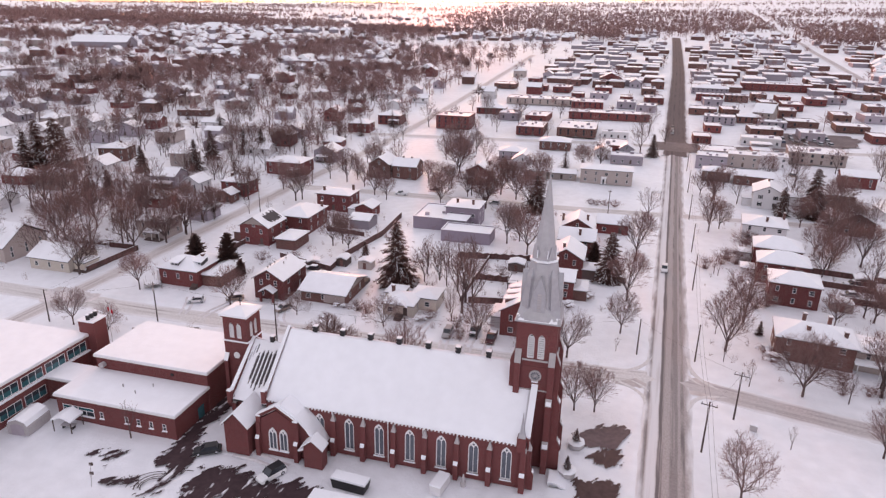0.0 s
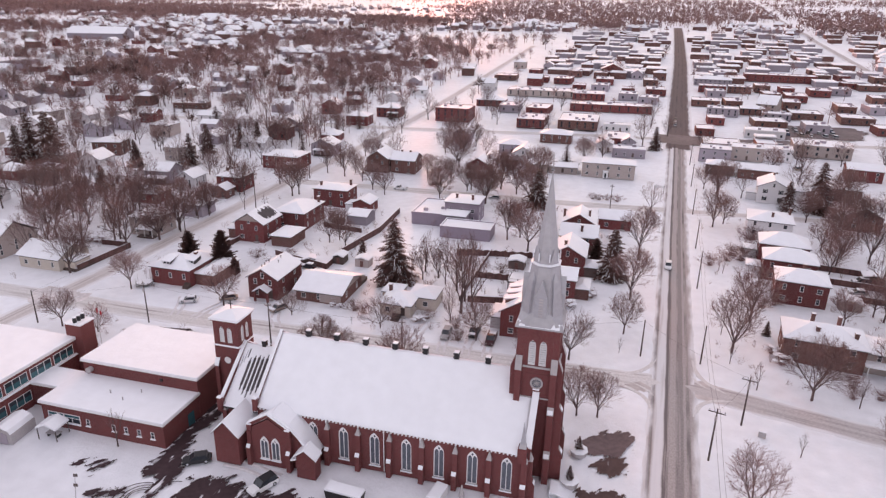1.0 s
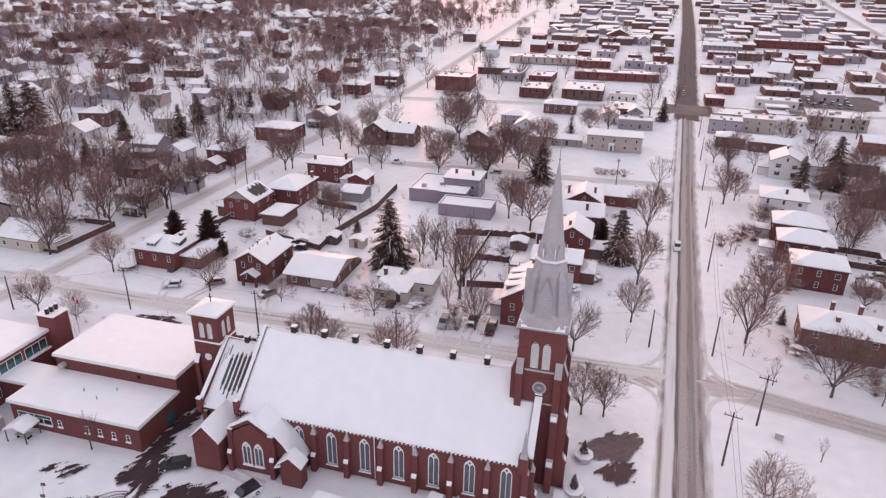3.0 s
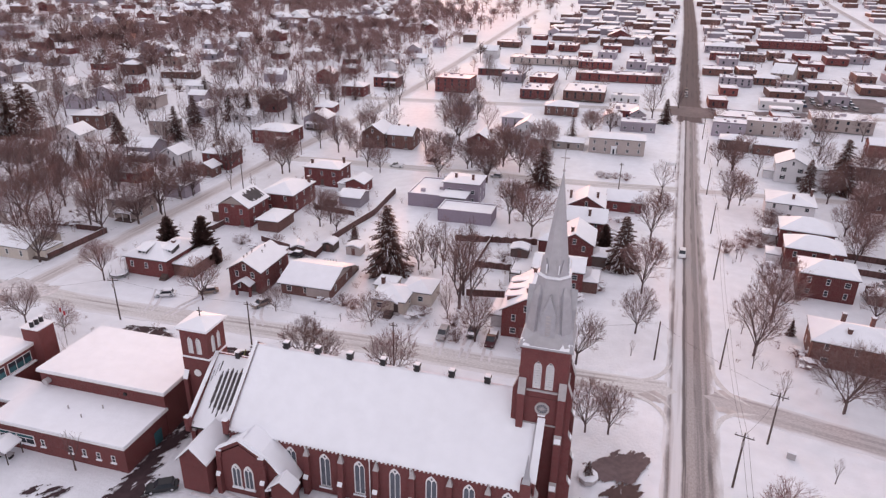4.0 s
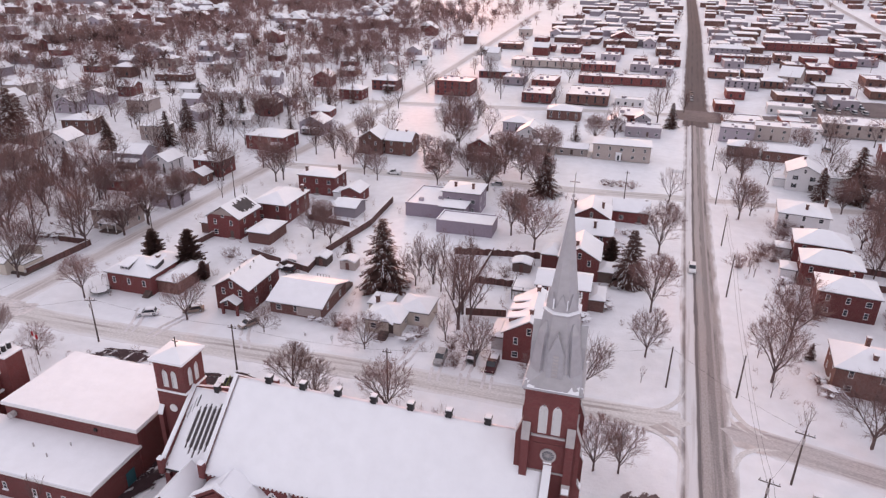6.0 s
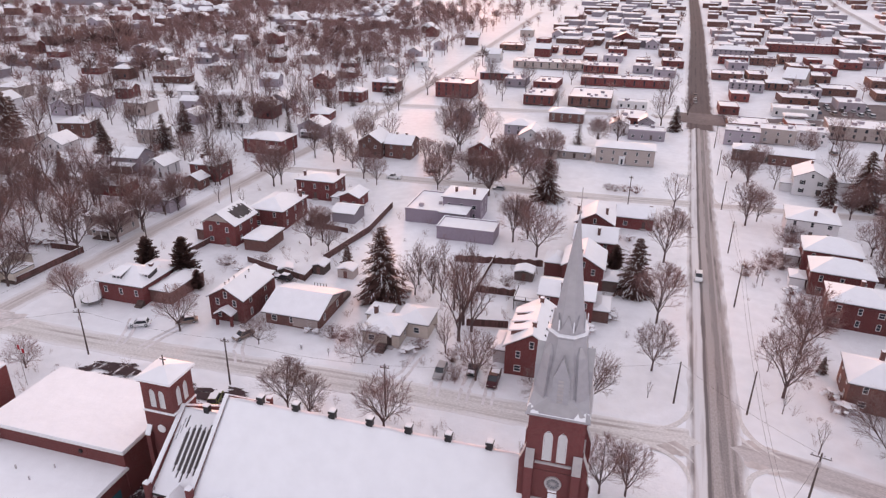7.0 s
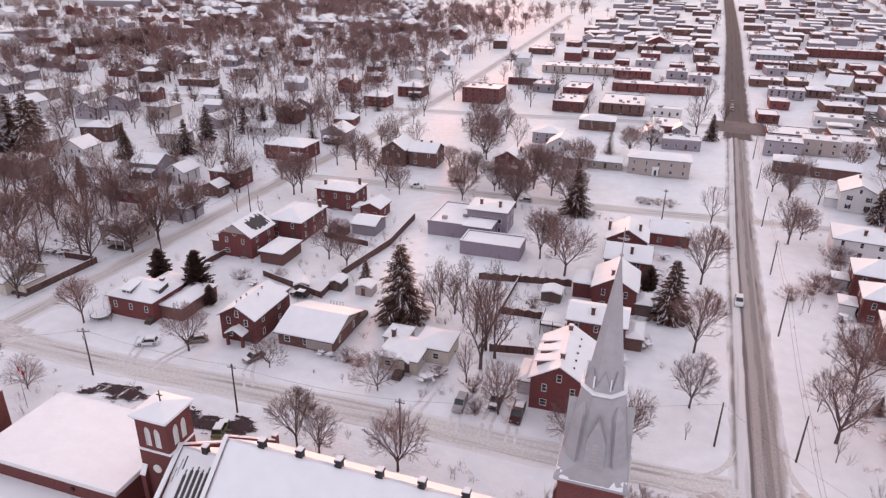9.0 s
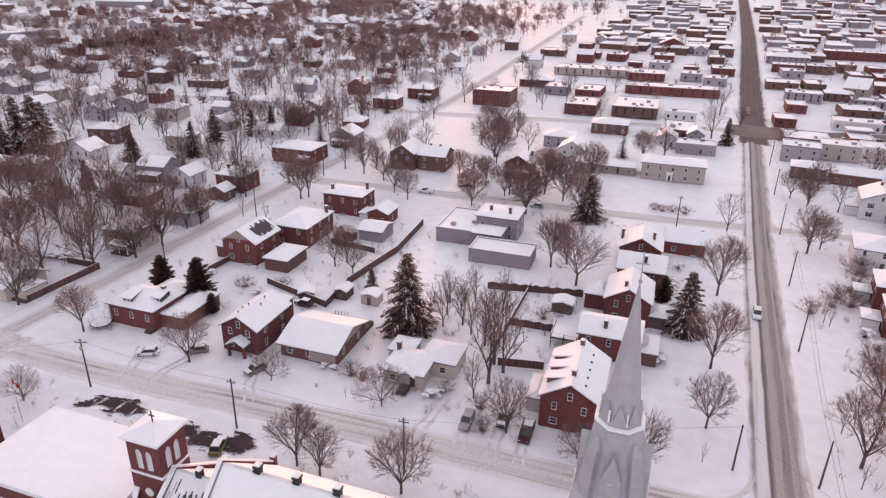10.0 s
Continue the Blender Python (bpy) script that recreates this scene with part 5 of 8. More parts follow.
part("snow_cover", prism([(-1.65, 2.66), (0.4, 3.8), (2.45, 2.66), (2.45, 2.95), (0.4, 4.1), (-1.65, 2.95)], -8.35, -6.0, "y"), SNOW_ROOF, p)
for x in (-1.3, 2.1):
    part("post", box(x - 0.25, x + 0.25, -8.1, -7.6, 0, 2.6), BRICK, p)
a = house(-76.6, 134.6, 4, 12.0, 13.0, 2.8, "gable_x", 2.4, BRICK_DARK, "long low brick bungalow under smooth snow", over=0.7, door=False)
part("front_siding", box(0.2, 5.9, -6.56, -6.5, 0.25, 2.6), TAN, a)
part("gable_siding", prism([(-6.3, 2.85), (6.3, 2.85), (0, 5.05)], 6.0, 6.07, "x"), TAN, a, "tan siding in the gable")
for x0, x1, y in ((-3.0, 0.0, 10.5), (1.5, 6.0, 9.0)):
    r = part("railing", box(x0, x1, y - 0.04, y + 0.04, 1.9, 2.0), WHITE_TRIM, a)
    for i in range(5):
        part("post", box(x0 + (x1 - x0) * i / 4 - 0.04, x0 + (x1 - x0) * i / 4 + 0.04, y - 0.04, y + 0.04, 0, 1.95), WOOD_DARK, r)
part("terrace", box(-4.0, 6.0, 6.5, 10.6, 0, 1.0), WOOD_DARK, a)
a = house(-56.0, 131.8, 4, 7.6, 7.6, 3.0, "hip", 1.5, CREAM, "small cream stucco bungalow with snowed-in steps", [(-3.2, 2.5, 2.2)])
wing(a, 1.5, 8.3, 1.2, 8.4, 3.2, CREAM, 1.3)
wing(a, -5.6, -1.0, 3.0, 8.0, 2.8, CREAM, 0.9)
add_window(a, WIN_WIDE, 5.9, 1.2, 1.1, 0)
part("porch_gable", prism([(-0.6, 2.8), (1.0, 3.9), (2.6, 2.8), (2.6, 3.05), (1.0, 4.2), (-0.6, 3.05)], -4.9, -3.0, "y"), SNOW_ROOF, a)
for i in range(4):
    part("step", box(-0.2, 1.6, -5.6 - 0.35 * i, -4.2, 0, 0.9 - 0.22 * i), WOOD_DARK, a)
a = house(-25.9, 135.0, 4, 9.6, 14.6, 6.0, "gable_y", 3.2, BRICK, "two-storey red brick house with streaky snow on the gable", [(0, -4.6, 4.3), (0, 5.5, 4.3)])
for i in range(3):   # shed dormers in a row on the west slope, small vents on the east one
    y = -4.6 + i * 3.5
    d = part("dormer", prism([(-4.3, 5.9), (-4.3, 7.75), (-1.0, 8.55), (-1.0, 8.0)], y, y + 2.0, "y"), BRICK_DARK, a, "shed dormer with dark cheeks")
    part("snow_cover", prism([(-4.75, 7.66), (-0.8, 8.62), (-0.8, 8.86), (-4.75, 7.94)], y - 0.12, y + 2.12, "y"), SNOW_ROOF, d)
    part("window", box(-4.36, -4.3, y + 0.4, y + 1.6, 6.7, 7.55), GLASS, d)
for i in range(5):
    y = -5.6 + i * 2.5
    part("roof_vent", box(2.0, 2.3, y, y + 0.25, 7.9, 8.4, bevel=0.05), BLACK, a)
wing(a, -7.6, -4.8, -4.0, 3.0, 2.8, WHITE_SIDING, 0.5)
a = house(-23.5, 156.5, 4, 11.6, 8.6, 5.2, "gable_x", 1.7, BRICK, "brick house with broad plain snowy roof", [(-1.0, -2.4, 2.6)])
wing(a, 5.8, 9.2, -3.5, 3.5, 2.8, BRICK_DARK, 0.6)
d = part("deck", box(-11.5, -6.0, -3.5, 2.5, 2.3, 2.5), WOOD_DARK, a, "raised timber deck with stair")
for x, y in ((-11.3, -3.3), (-11.3, 2.3), (-6.2, -3.3), (-8.8, -3.3)):
    part("post", box(x - 0.08, x + 0.08, y - 0.08, y + 0.08, 0, 3.5), WOOD_DARK, d)
part("rail", box(-11.4, -6, -3.4, -3.3, 3.35, 3.5), SNOW_ROOF, d)
part("rail", box(-11.4, -11.3, -3.4, 2.5, 3.35, 3.5), SNOW_ROOF, d)
part("deck_snow", box(-11.3, -6.1, -3.2, 2.4, 2.5, 2.65), SNOW_ROOF, d)
for i in range(9):
    part("stair_tread", box(-12.6, -11.6, -3.4 - i * 0.28, -3.1 - i * 0.28, 2.2 - i * 0.25, 2.28 - i * 0.25), WHITE_TRIM, d)
a = house(-22.5, 174.5, 4, 9.6, 11.5, 5.4, "gable_y", 3.0, BRICK, "red brick house with a pointed front gable", [(-0.8, -3.8, 4.0)])
wing(a, 4.8, 8.2, -5.5, 0.5, 2.7, WOOD_DARK, 0.6)
wing(a, -9.5, -4.8, -1, 6, 3.6, BRICK, 1.4)
house(-22.0, 191.0, 4, 10.8, 9.6, 5.4, "gable_x", 2.6, BRICK, "red brick house with tall chimney and snowy roof", [(0.8, -2.8, 3.2)])
a = house(-24.0, 206.5, 4, 10.5, 10.5, 4.8, "gable_y", 3.2, BRICK, "red brick cottage with steep gable", [(3.0, -1.0, 3.6), (-5.0, 0, 3.2)])
house(-13.8, 219.0, 4, 10.5, 9.0, 3.4, "gable_x", 2.2, BRICK, "low brick cottage with broad snowy roof", [(4.4, 0.5, 2.6)])
a = house(-118.3, 165.2, 4, 9.8, 11.0, 5.8, "gable_y", 3.3, BRICK, "brick house with timbered gable and a bare patch of roof", bare=(-2.5, 0.9, 4.8, 4.6))
part("gable_board", prism([(-3.6, 6.6), (3.6, 6.6), (0, 8.7)], -5.62, -5.5, "y"), TAN, a, "tan timbered gable field")
wing(a, -8.2, -4.9, -4.0, 4.5, 3.0, BRICK_DARK, 0.7)
house(-107.0, 164.2, 4, 6.4, 9.5, 3.2, "hip", 0.8, BRICK_DARK, "low brick garage under thick snow", windows=False, name="garage")
house(-113.5, 182.0, 4, 10.5, 15.0, 5.7, "hip", 2.2, BRICK, "large red brick house with hipped snowy roof", [(4.6, 5.0, 2.6)])
house(-113.8, 207.6, 4, 13.0, 9.5, 6.3, "hip", 0.9, BRICK, "square brick house with low roof and corner chimneys", [(-4.6, -2.0, 2.2), (5.3, 2.2, 2.6)])
a = house(-99.6, 203.2, 4, 6.4, 8.0, 3.6, "gable_y", 1.6, BRICK, "small brick outbuilding with snowy gable", name="garage", door=False)
wing(a, -6.4, -3.2, -3.0, 2.4, 2.7, WHITE_SIDING, 0.6)
house(-95.3, 191.0, 4, 7.0, 8.0, 3.0, "gable_x", 1.3, GREY_SIDING, "small grey outbuilding with snowy roof", windows=False, name="garage")
# mauve flat-roofed block
a = house(-70.5, 205.0, 4, 17.5, 18.0, 3.7, "flat", 0, MAUVE, "mauve flat-roofed building with stepped blocks", windows=False, door=False, name="office_building")
house(-57.3, 190.6, 4, 16.2, 8.6, 3.3, "flat", 0, MAUVE, "low mauve block with blank walls and snow on top", windows=False, door=False, name="office_building")
b = house(-63.6, 207.5, 4, 11.6, 10.4, 7.0, "hip", 0.7, MAUVE, "two-storey mauve block with two roof chimneys", [(-2.5, -1.5, 2.2), (3.2, -2.2, 2.4)], door=False)
house(-63.9, 198.6, 4, 7.6, 6.4, 4.4, "hip", 0.9, MAUVE, "small mauve link block with hipped snow roof", windows=False, door=False)
# beyond the second street
a = house(-23.5, 293.0, 4, 22.5, 11.5, 6.2, "hip", 1.1, TAN, "long tan two-storey building with even windows", name="apartment_building")
b = part("bay", prism([(-2.2, -5.7), (-1.8, -6.8), (-0.2, -6.8), (0.2, -5.7)], 0, 3.0, "z"), WHITE_TRIM, a, "white entrance bay")
part("snow_cap", prism([(-2.3, -5.7), (-1.9, -6.95), (-0.1, -6.95), (0.3, -5.7)], 3.0, 3.25, "z"), SNOW_ROOF, b)
part("door", box(-1.4, -0.6, -6.86, -6.8, 0.2, 2.3), GLASS, b)
house(-43.2, 291.5, 4, 12.5, 8.0, 3.0, "gable_x", 1.2, TAN, "low tan link building with row of windows")
house(-54.5, 289.5, 4, 9.5, 10.0, 3.8, "hip", 1.6, TAN, "tan pavilion with hipped snowy roof")
house(-76.5, 270.5, 4, 9.8, 10.5, 5.6, "gable_y", 3.0, BRICK, "brick house with white window frames and gable", [(3.5, 3.0, 3.2)], porch=(-4.5, 4.5, 1.8, 2.6))
a = house(-120.5, 264.0, 4, 9.6, 13.0, 6.2, "gable_y", 3.4, BRICK_DARK, "dark brick villa with pointed gables")
house(-109.5, 266.0, 4, 11.0, 11.0, 5.6, "gable_x", 2.8, BRICK_DARK, "dark brick villa wing with snowy dormers", [(-2, 0, 3.6), (2, 0, 3.6)])
house(-64.0, 304.0, 4, 10.5, 12.5, 5.0, "gable_y", 3.4, WHITE_SIDING, "white sided house with steep gable")
house(-74.5, 325.5, 4, 13.0, 11.0, 4.6, "hip", 1.8, GREY_SIDING, "grey house with broad hipped roof")
house(-59.0, 364.0, 4, 17.0, 12.0, 4.6, "hip", 2.0, BRICK_DARK, "brown house with patchy snow on its roof")
house(-18.0, 339.0, 4, 16.0, 10.0, 4.0, "flat", 0, GREY_SIDING, "low grey building with flat snowy roof")
house(-19.5, 358.0, 4, 7.5, 9.0, 4.4, "gable_y", 2.6, GREY_SIDING, "small dark gabled house in snow")
house(-31.0, 348.0, 4, 8.5, 10.0, 4.2, "gable_y", 2.2, WHITE_SIDING, "small white gabled house")
house(-135.0, 413.0, 4, 22.0, 20.0, 8.0, "flat", 0, BRICK, "square two-storey brick block with rooftop hatches", name="office_building")
house(-83.0, 414.0, 4, 17.0, 26.0, 4.8, "flat", 0, BRICK, "brick shop with glazed red front", name="shop")
house(-55.0, 424.0, 4, 24.0, 34.0, 4.8, "flat", 0, BRICK_DARK, "flat-roofed shop with rooftop units", name="shop")
house(-30.5, 414.0, 4, 16.0, 9.0, 3.8, "flat", 0, WHITE_SIDING, "white flat-roofed garage row", name="shop")
house(-131.0, 491.0, 8, 22.0, 16.0, 4.6, "hip", 3.0, BRICK, "brick house with big hipped snowy roof")
house(-43.0, 500.0, 6, 58.0, 18.0, 4.6, "flat", 0, BRICK, "long brick shop row under snow", name="shop")
house(-67.0, 566.0, 6, 26.0, 26.0, 4.8, "flat", 0, BRICK, "brick shop with smooth snowy roof", name="shop")
house(-108.0, 572.0, 6, 58.0, 26.0, 4.6, "flat", 0, TAN, "long pale store with snowy flat roof", name="shop")
house(-71.0, 812.0, 6, 26.0, 18.0, 6.0, "gable_y", 6.0, BRICK, "red brick hall with steep snowy gable")
# west of the long street
house(-255.0, 243.0, 20, 13.0, 11.5, 6.2, "hip", 1.8, BRICK_DARK, "square dark brick house with low hipped roof", [(2, 1, 2.6)])
a = house(-216.5, 246.0, 12, 11.0, 9.0, 6.0, "hip", 1.5, TAN, "cream two-storey house with a flat side wing")
house(-163.0, 253.0, 4, 17.0, 13.5, 5.6, "hip", 1.8, BRICK, "wide brick house with columned porch", porch=(3.0, 8.4, 2.2, 2.7))
house(-160.5, 211.5, 4, 10.5, 10.0, 5.6, "hip", 1.7, BRICK, "brick house with hipped roof and chimney", [(-2.5, -1, 2.8)])
house(-157.5, 199.5, 4, 6.2, 5.6, 3.2, "gable_y", 1.8, BRICK_DARK, "small gabled brick annex")
house(-194.0, 209.5, 10, 10.8, 10.0, 5.2, "gable_x", 2.6, GREY_SIDING, "grey sided house with white porch", porch=(-4.5, 4.5, 2.6, 2.7))
house(-211.0, 203.0, 10, 16.5, 9.0, 3.2, "gable_x", 2.0, WHITE_SIDING, "long low white sided house")
house(-178.0, 207.0, 6, 7.4, 9.0, 4.4, "gable_y", 2.6, WHITE_SIDING, "small white gabled house with pointed windows")
house(-152.0, 157.0, 4, 9.6, 9.5, 5.8, "hip", 1.9, TAN, "tan stucco house with white columned porch", porch=(-1.0, 4.8, 2.2, 2.7))
house(-151.5, 178.0, 4, 8.0, 8.0, 4.2, "hip", 1.8, GREY_SIDING, "grey cottage with hipped snowy roof")
a = house(-157.6, 125.2, 3, 13.4, 10.5, 3.3, "gable_x", 2.9, CREAM, "small cream bungalow with a snowy gable roof", door=False, over=0.6)
wing(a, 6.7, 10.2, -3.4, 2.0, 2.6, CREAM, 0.7)
for x, y in ((10.0, -3.2), (10.0, -0.8), (10.0, 1.8)):
    part("post", box(x - 0.1, x + 0.1, y - 0.1, y + 0.1, 0, 2.6), WHITE_TRIM, a)
part("railing", box(10.3, 10.4, -3.6, 2.2, 0.5, 1.1), WHITE_TRIM, a)
part("deck", box(6.7, 11.0, -4.2, 2.6, 0, 0.5), WOOD_DARK, a)
a = house(-180.5, 126.5, 4, 13.0, 15.0, 4.6, "gable_x", 5.0, TAN, "brown shingled house with a broad snowy gable", over=0.9)
part("porch_roof", box(-6.0, 4.0, -10.2, -7.4, 2.6, 3.0, bevel=0.12), SNOW_ROOF, a)
for x in (-5.7, -1.0, 3.7):
    part("post", box(x - 0.12, x + 0.12, -10.0, -9.76, 0, 2.6), WHITE_TRIM, a)
house(-246.0, 338.0, 12, 18.0, 12.0, 4.2, "hip", 2.0, WHITE_SIDING, "wide white house with hipped roof")
house(-211.0, 337.0, 8, 12.5, 13.0, 4.6, "gable_y", 3.0, GREY_SIDING, "grey house with snowy gable")
house(-321.0, 381.0, 20, 23.0, 11.0, 3.6, "flat", 0, BRICK_DARK, "long low brick building with columns")
house(-320.0, 428.0, 20, 14.0, 12.0, 5.5, "hip", 2.2, TAN, "tan villa with hipped roof")
house(-270.0, 335.0, 12, 11.0, 10.0, 5.0, "gable_x", 2.4, WHITE_SIDING, "white gabled house under deep snow")
house(-252.0, 314.0, 12, 9.5, 9.0, 4.2, "gable_x", 2.0, GREY_SIDING, "pale grey gabled house")
house(-302.0, 299.0, 16, 14.0, 11.0, 5.0, "gable_y", 2.8, GREY_SIDING, "grey house with snowy gable")
house(-305.0, 324.0, 16, 10.0, 10.0, 5.6, "gable_x", 2.4, BRICK, "brick house with one tall chimney", [(-2, 0, 3.2)])
house(-332.0, 327.0, 16, 11.5, 11.0, 5.0, "hip", 2.2, WHITE_SIDING, "white house with hipped roof")
house(-298.0, 276.0, 16, 10.5, 11.0, 5.0, "gable_y", 3.0, GREY_SIDING, "dark gabled house with snowy roof")
house(-184.0, 370.0, 6, 13.5, 12.0, 5.6, "hip", 2.2, BRICK, "brick house with hipped roof")
house(-180.0, 409.0, 6, 15.5, 14.0, 6.0, "hip", 2.2, BRICK, "large brick house with wrap-round porch", porch=(0, 7.5, 2.4, 2.8))
house(-160.0, 284.0, 6, 11.5, 11.0, 5.0, "gable_y", 3.0, GREY_SIDING, "grey gabled house behind street trees", porch=(-4, 4, 2, 2.6))
# warehouse on the left horizon
w = thing("warehouse", "long pale warehouse with flat snowy roof", "warehouse", -463, 388, float(far_rise(-463, 388)), 0, plan=False)
flat_block(w, -70, 0, -75, 0, 7.0, GREY_SIDING, 0.4)
w = thing("barn", "long pale barn with a broad snowy roof on open land", "barn", -588, 572, float(far_rise(-588, 572)), 20, plan=False)
part("wall", prism([(-14, -3), (14, -3), (14, 5), (0, 11), (-14, 5)], -29, 29, "x"), GREY_SIDING, w)
part("roof", chevron(15, 5.0, 6.4, 0.5, -30, 30, "x"), SNOW_ROOF, w)
# east of the main road
a = house(35.8, 142.5, -4, 15.0, 10.0, 5.4, "hip", 2.2, BRICK_DARK, "large brown brick house with chimneys behind a big tree", [(-1.5, -2.2, 2.4), (5.5, -2.4, 2.4), (-2.0, 3.2, 3.0), (3.0, 3.4, 3.0)], see=-1)
wing(a, 7.5, 22.0, -3.5, 5.0, 4.4, TAN, 1.2)
part("veranda_roof", box(7.4, 22.0, -6.2, -3.4, 2.5, 2.9, bevel=0.1), SNOW_ROOF, a)
for x in (8.0, 12.0, 16.0, 20.0):
    part("post", box(x, x + 0.15, -6.0, -5.85, 0, 2.5), WHITE_TRIM, a)
chimney(a, 16.5, 1.0, 4, 6.6)
for x in (10.0, 13.5, 17.0):
    add_window(a, WIN_TALL, x, -3.5, 3.0, 0)
house(36.2, 174.6, -4, 11.8, 9.6, 6.0, "hip", 2.0, BRICK, "square red brick house with white sash windows", [(0.5, 2.0, 2.8)], see=-1, door=False)
a = house(35.4, 189.6, -4, 13.0, 9.0, 6.0, "hip", 2.4, BRICK, "red brick house with bell-cast snowy roof", see=-1)
wing(a, -10.4, -7.0, -2.5, 2.5, 2.8, WHITE_SIDING, 0.5)
a = house(35.8, 204.4, -4, 13.0, 10.0, 5.8, "hip", 2.6, BRICK, "red brick house with broad hipped roof", see=-1)
wing(a, -10.4, -7.0, -2.5, 2.0, 2.8, WHITE_SIDING, 0.5)
house(34.9, 231.0, -4, 13.4, 13.0, 5.5, "hip", 1.8, WHITE_SIDING, "white stucco house with two chimneys", [(0.5, -3.6, 2.6), (6.0, 3.5, 2.8)], see=-1)
a = house(41.0, 277.5, -4, 10.8, 14.0, 6.2, "gable_y", 2.8, WHITE_SIDING, "white gabled farmhouse with dark shutters", [(0, 2.5, 4.0)], see=-1)
for x, z in ((-2.7, 1.0), (2.7, 1.0), (-2.7, 3.85), (2.7, 3.85)):
    for s in (-0.62, 0.62):
        part("shutter", box(x + s - 0.2, x + s + 0.2, -7.1, -7.0, z - 0.05, z + 1.5), BLACK, a, "dark shutter")
wing(a, 5.4, 14.5, -2.0, 6.0, 4.6, WHITE_SIDING, 1.2)
wing(a, -9.0, -5.4, -4.0, 1.0, 2.8, WHITE_SIDING, 0.5)
house(39.5, 316.0, -4, 16.0, 11.0, 4.0, "gable_x", 1.6, BRICK_DARK, "low dark house with plain snowy roof", see=-1)
house(24.0, 318.0, -4, 12.0, 10.0, 4.4, "hip", 1.6, WOOD_DARK, "dark weathered house with hipped roof", see=-1)
house(23.0, 347.0, -4, 14.5, 13.0, 6.0, "flat", 0, GREY_SIDING, "grey flat-roofed apartment house", see=-1, name="apartment_building")
house(38.5, 357.0, -4, 15.0, 13.0, 6.0, "flat", 0, TAN, "tan flat-roofed apartment house", see=-1, name="apartment_building")
house(53.0, 361.0, -4, 13.0, 13.0, 5.6, "flat", 0, WHITE_SIDING, "pale flat-roofed apartment house", see=-1, name="apartment_building")
house(76.0, 384.0, -4, 27.0, 22.0, 5.5, "flat", 0, TAN, "broad flat-roofed store with roof hatches", see=-1, name="shop")
house(66.0, 250.0, -4, 11.0, 12.0, 5.0, "gable_y", 3.0, BRICK_DARK, "dark house among tall conifers", see=-1)
house(68.0, 290.0, -4, 12.0, 12.0, 4.8, "hip", 2.0, BRICK_DARK, "dark house among bare trees", see=-1)
house(84.0, 330.0, -4, 14.0, 12.0, 5.0, "gable_x", 2.0, BRICK, "brick house beside the parking lot", see=-1)
house(54.0, 429.0, -2, 22.0, 13.0, 4.0, "flat", 0, WHITE_SIDING, "white filling station shop", see=-1, name="shop")
house(35.0, 514.0, -2, 21.0, 16.0, 5.0, "flat", 0, GREY_SIDING, "slate grey shop with a small porch", see=-1, name="shop")
house(56.0, 528.0, -2, 16.0, 14.0, 4.5, "hip", 2.0, BRICK_DARK, "brown house with hipped snowy roof", see=-1)
house(69.0, 504.0, -2, 18.0, 12.0, 4.5, "flat", 0, GREY_SIDING, "grey low building with flat roof", see=-1, name="shop")
house(69.0, 548.0, -18, 14.0, 18.0, 6.0, "gable_x", 6.0, TAN, "pale building with steep glowing gable roof", see=-1)
house(34.0, 672.0, -2, 24.0, 18.0, 5.5, "flat", 0, BRICK, "red brick downtown block with flat roof", see=-1, name="shop")
house(58.0, 675.0, -2, 20.0, 18.0, 5.5, "flat", 0, BRICK_DARK, "brown flat-roofed downtown block", see=-1, name="shop")
house(37.0, 738.0, -2, 36.0, 20.0, 6.0, "hip", 3.0, GREY_SIDING, "wide grey building with hipped roof", see=-1, name="shop")
house(108.0, 812.0, -2, 72.0, 24.0, 7.0, "flat", 0, BRICK, "long brick flat-roofed downtown block", see=-1, name="shop")

